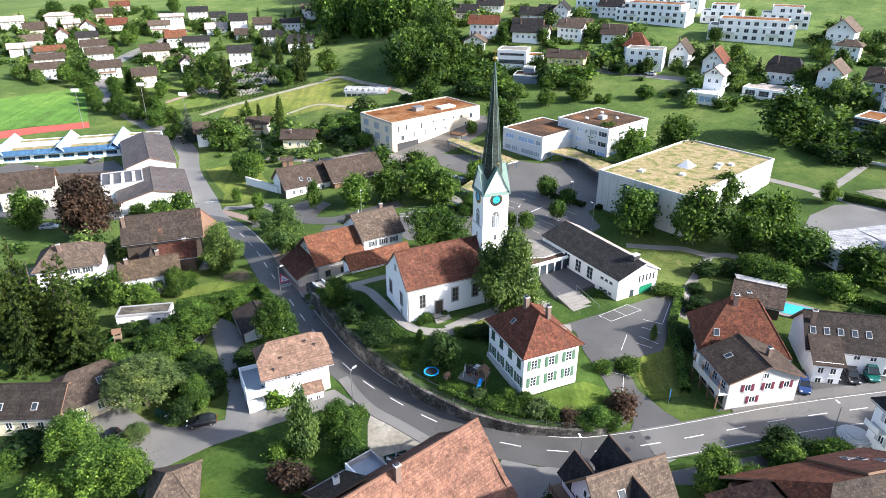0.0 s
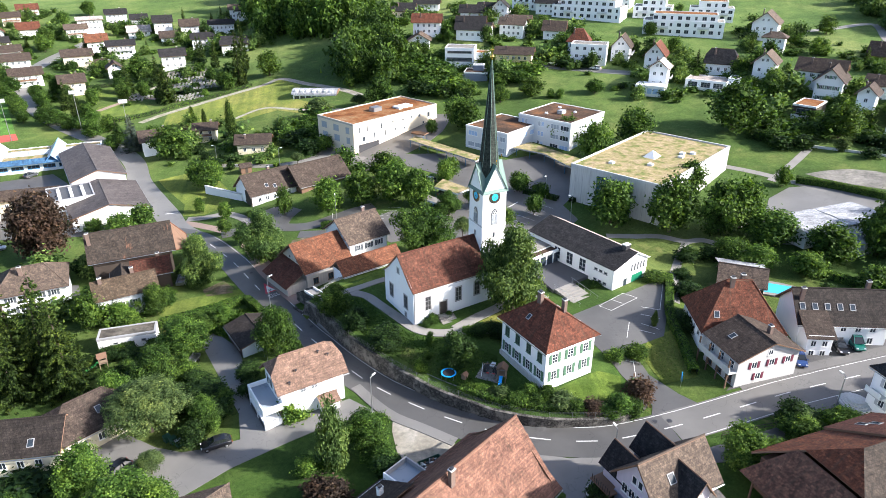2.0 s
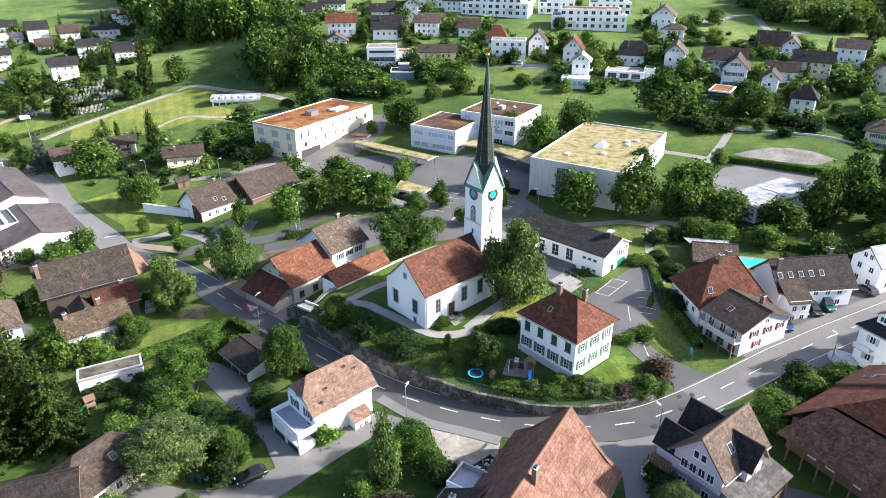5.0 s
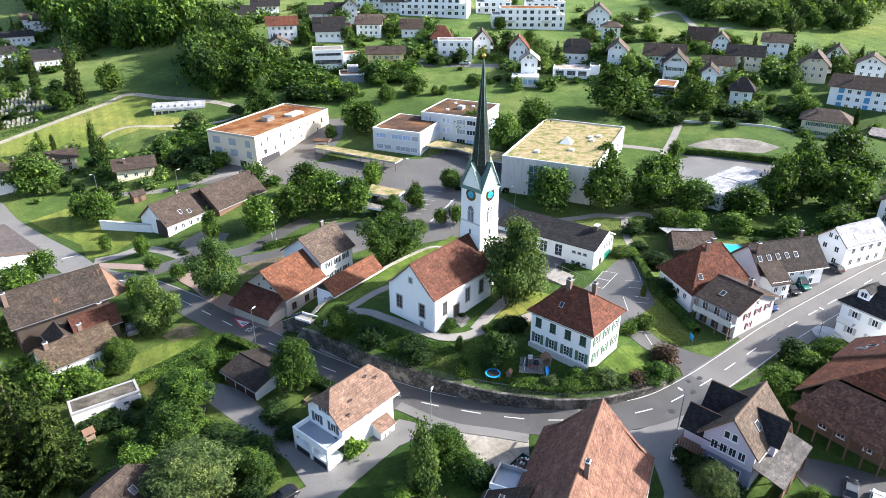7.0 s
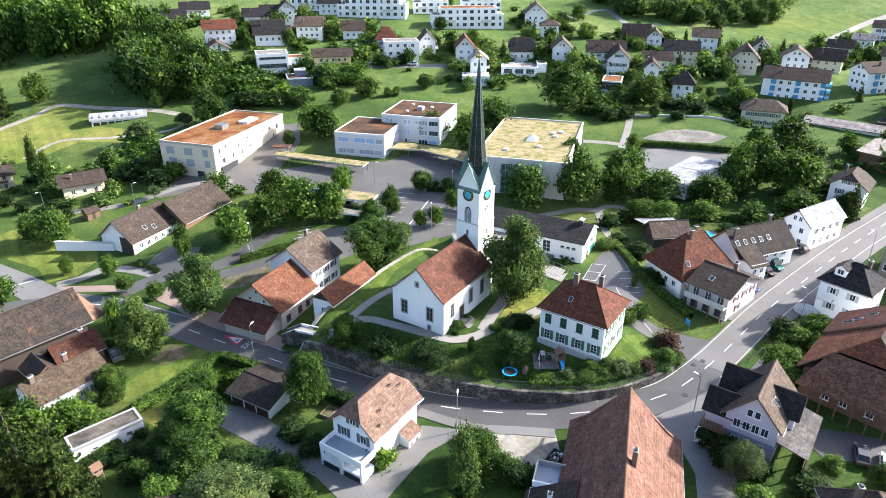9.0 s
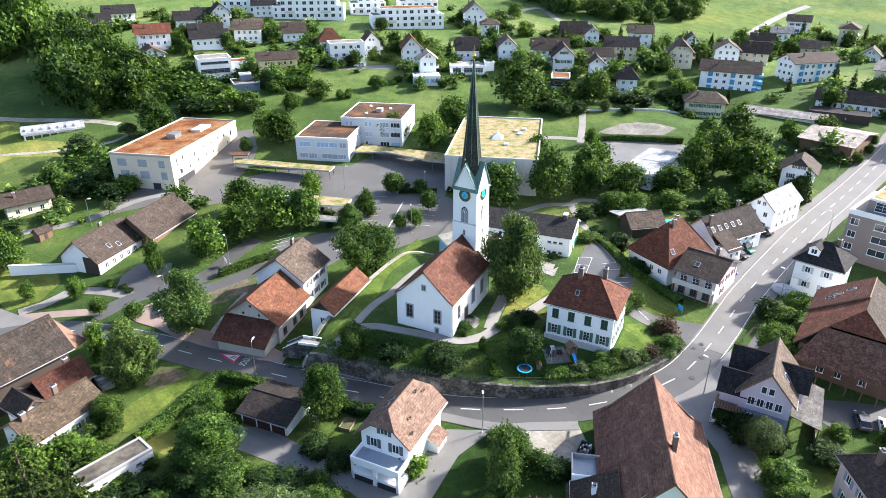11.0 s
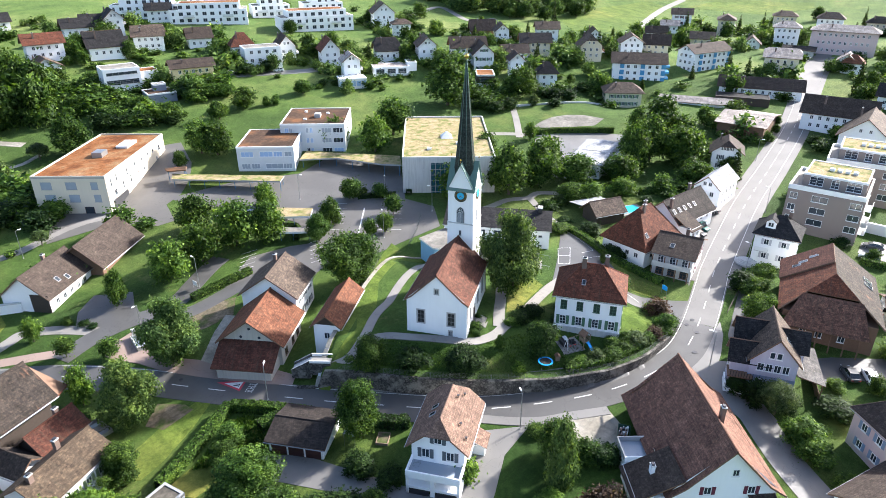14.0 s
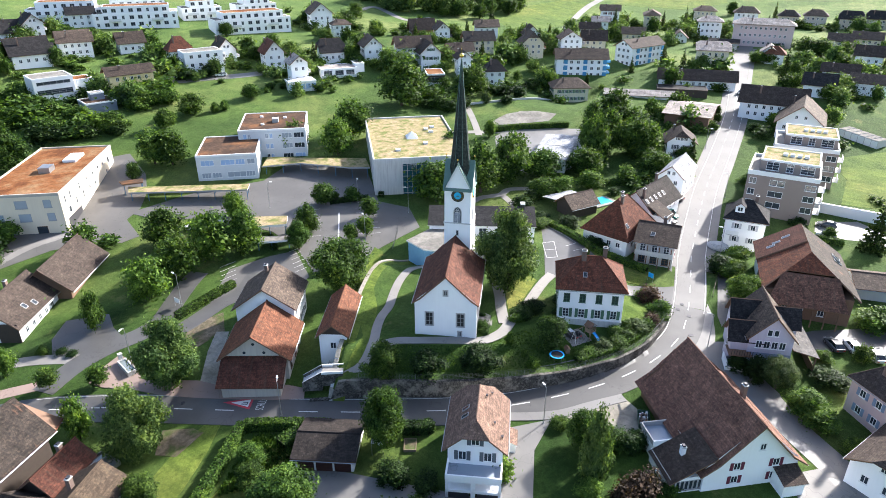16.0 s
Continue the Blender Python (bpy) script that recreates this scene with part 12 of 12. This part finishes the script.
    for x, y, r, mat, lb, w, h in ((37.0, 78.5, 65, BLUEPLASTIC, "blue and white information sign on posts", 1.3, 1.0), (-16.5, 155.5, 90, FRAMEW, "white notice board on two posts", 1.4, 1.0)):
        s = thing("sign", x, y, on_ground(x, y), r, lb, "sign")
        m = MB()
        m.box(-w / 2, -0.03, 0.9, w / 2, 0.03, 0.9 + h, mat)
        bd = part("panel", m, s)
        for k in range(3):
            m = MB()
            m.box(-w * 0.36, -0.045, 1.08 + k * 0.26, w * (0.1 + 0.12 * k), -0.032, 1.2 + k * 0.26, PAINT if mat is BLUEPLASTIC else BLUEPLASTIC)
            part("bar", m, bd)
        for u in (-w / 2, w / 2):
            m = MB()
            m.tube((u, 0.05, -0.3), (u, 0.05, 0.95 + h), 0.03, 0.03, METAL, 6)
            part("post", m, s)
    hut = thing("hut", -42.3, 198.4, on_ground(-42.3, 198.4), 20, "small brown wooden hut with pitched roof", "hut")
    m = MB()
    m.box(-1.6, -1.2, -0.5, 1.6, 1.2, 2.0, BROWNWOOD)
    m.face([(-1.6, 1.2, 2.0), (-1.6, -1.2, 2.0), (-1.6, 0, 2.9)], BROWNWOOD)
    m.face([(1.6, -1.2, 2.0), (1.6, 1.2, 2.0), (1.6, 0, 2.9)], BROWNWOOD)
    part("wall", m, hut)
    for s_ in (-1, 1):
        m = MB()
        q = [(-1.9, s_ * 1.5, 1.8), (1.9, s_ * 1.5, 1.8), (1.9, 0, 2.98), (-1.9, 0, 2.98)]
        m.slab(q if s_ < 0 else q[::-1], 0.08, BROWNTILE, BROWNWOOD)
        part("roof_slope", m, hut)
    m = MB()
    m.box(-0.4, -1.24, -0.2, 0.4, -1.18, 1.75, DARKWOOD)
    part("door", m, hut)
    for k in range(6):
        x, y = 161 - 1.25 * k, 46.7 - 1.85 * k
        g = thing("garage", x, y, on_ground(x, y), 56.5, "low pale flat-roofed garage in a row", "garage", "row of pale garages")
        m = MB()
        m.box(-1.08, -2.6, -1, 1.08, 2.6, 2.3, GREYW, GRAVELGREY)
        part("wall", m, g)
        m = MB()
        m.box(-0.98, 2.58, -0.1, 0.98, 2.64, 2.0, FRAMEW)
        part("garage_door", m, g)


garden_things()


def cemetery():
    """Rows of graves on two terraces, with lawns, gravel walks and dense planting between them."""
    rng = random.Random(9)
    m = MB()
    for poly, turn in (([(-88, 322), (-82, 330), (-70, 328), (-64, 299), (-72, 298), (-84, 306)], 0.0), ([(-81, 285), (-81, 293), (-69, 293), (-68, 285)], 0.3), ([(-104, 300), (-97, 304), (-90, 296), (-96, 290)], 0.5)):
        for i in range(30):
            for j in range(24):
                x, y = -106 + i * 1.5 + rng.uniform(-0.25, 0.25), 283 + j * 2.3 + rng.uniform(-0.2, 0.2)
                if inside(poly, x, y):
                    z, w, h = on_ground(x, y), rng.uniform(0.28, 0.48), rng.uniform(0.6, 1.15)
                    m.box(x - w, y - 0.09, z - 0.3, x + w, y + 0.09, z + h, rng.choice((GRAVESTONE, GRAVESTONE, STONE)))
                    m.box(x - w, y - 1.4, z - 0.2, x + w, y - 0.12, z + 0.18, rng.choice([GARDEN, GRAVEL, LEAVES, LEAFDARK]))
    tagged(new("gravestones", m.mesh("gravestones")), "rows of small grey gravestones with planted graves", "graves", kind="stuff")
    strip("cemetery_walk", [(-108.1, 280.5), (-102.0, 290.0), (-96.0, 297.0), (-90.4, 293.6), (-84.0, 290.0)], -1.2, 1.2, REDPAVING, 0.06, "reddish gravel walk through the cemetery", "path")
    strip("cemetery_walk_upper", [(-96.0, 297.0), (-96.8, 304.0), (-90.0, 314.0), (-88.0, 324.0)], -0.9, 0.9, GRAVEL, 0.06, "pale gravel walk through the cemetery", "path")
    area("cemetery_lawn", [(-110.0, 284.4), (-100.5, 292.8), (-92.0, 286.8), (-86.4, 274.9), (-104.2, 269.9)], BRIGHTGRASS, 0.04, "mown cemetery lawn", "lawn", 3.0)
    area("cemetery_lawn", [(-121.7, 306.9), (-111.4, 315.4), (-105.3, 299.8), (-117.0, 294.6)], BRIGHTGRASS, 0.04, "mown cemetery lawn", "lawn", 3.0)
    hedge([(-101.5, 263.2), (-88.2, 268.4), (-76.7, 277.4), (-62.9, 285.3), (-49.2, 293.6)], 1.4, 1.3, LEAVES, "long clipped hedge beside the meadow path", 60)
    hedge([(-82.0, 297.0), (-72.0, 296.4), (-62.0, 296.0)], 1.2, 1.2, LEAFDARK, "dark clipped hedge between the graves", 60)
    hedge([(-123.0, 309.0), (-112.0, 318.0), (-104.0, 306.0)], 1.3, 1.5, LEAFDARK, "dark clipped hedge round the lawn", 60)
    for kind, x, y, w, h in (("light_tree", -104.7, 304.5, 7, 10), ("spruce", -84.9, 290.0, 8, 14), ("broad_tree", -101.0, 326.0, 10, 9), ("spruce", -93.0, 318.0, 5, 12), ("broad_tree", -61.0, 299.3, 7, 7), ("broad_tree", -68.1, 311.2, 6, 6),
                             ("dark_bush", -56.0, 313.1, 7, 5), ("dark_bush", -90.0, 345.0, 6, 4), ("broad_tree", -84.1, 353.8, 6, 6), ("dark_bush", -77.3, 338.0, 6, 4), ("dark_bush", -76.1, 295.0, 5, 3), ("light_bush", -67.9, 288.6, 4, 3),
                             ("dark_bush", -96.0, 312.0, 6, 4), ("bush", -88.0, 302.0, 4, 3), ("bush", -74.0, 304.0, 4, 2.6), ("dark_bush", -62.0, 322.0, 6, 5), ("bush", -98.0, 286.0, 3, 2), ("bush", -92.5, 299.5, 3.4, 2.6),
                             ("broad_tree", -112.0, 288.0, 6, 7), ("light_tree", -108.0, 268.0, 5, 7), ("dark_bush", -114.0, 300.0, 5, 4), ("bush", -80.0, 312.0, 3, 2.2), ("bush", -70.0, 318.0, 3, 2.2), ("dark_bush", -104.0, 340.0, 6, 5)):
        plant(kind, x, y, w, h)


cemetery()
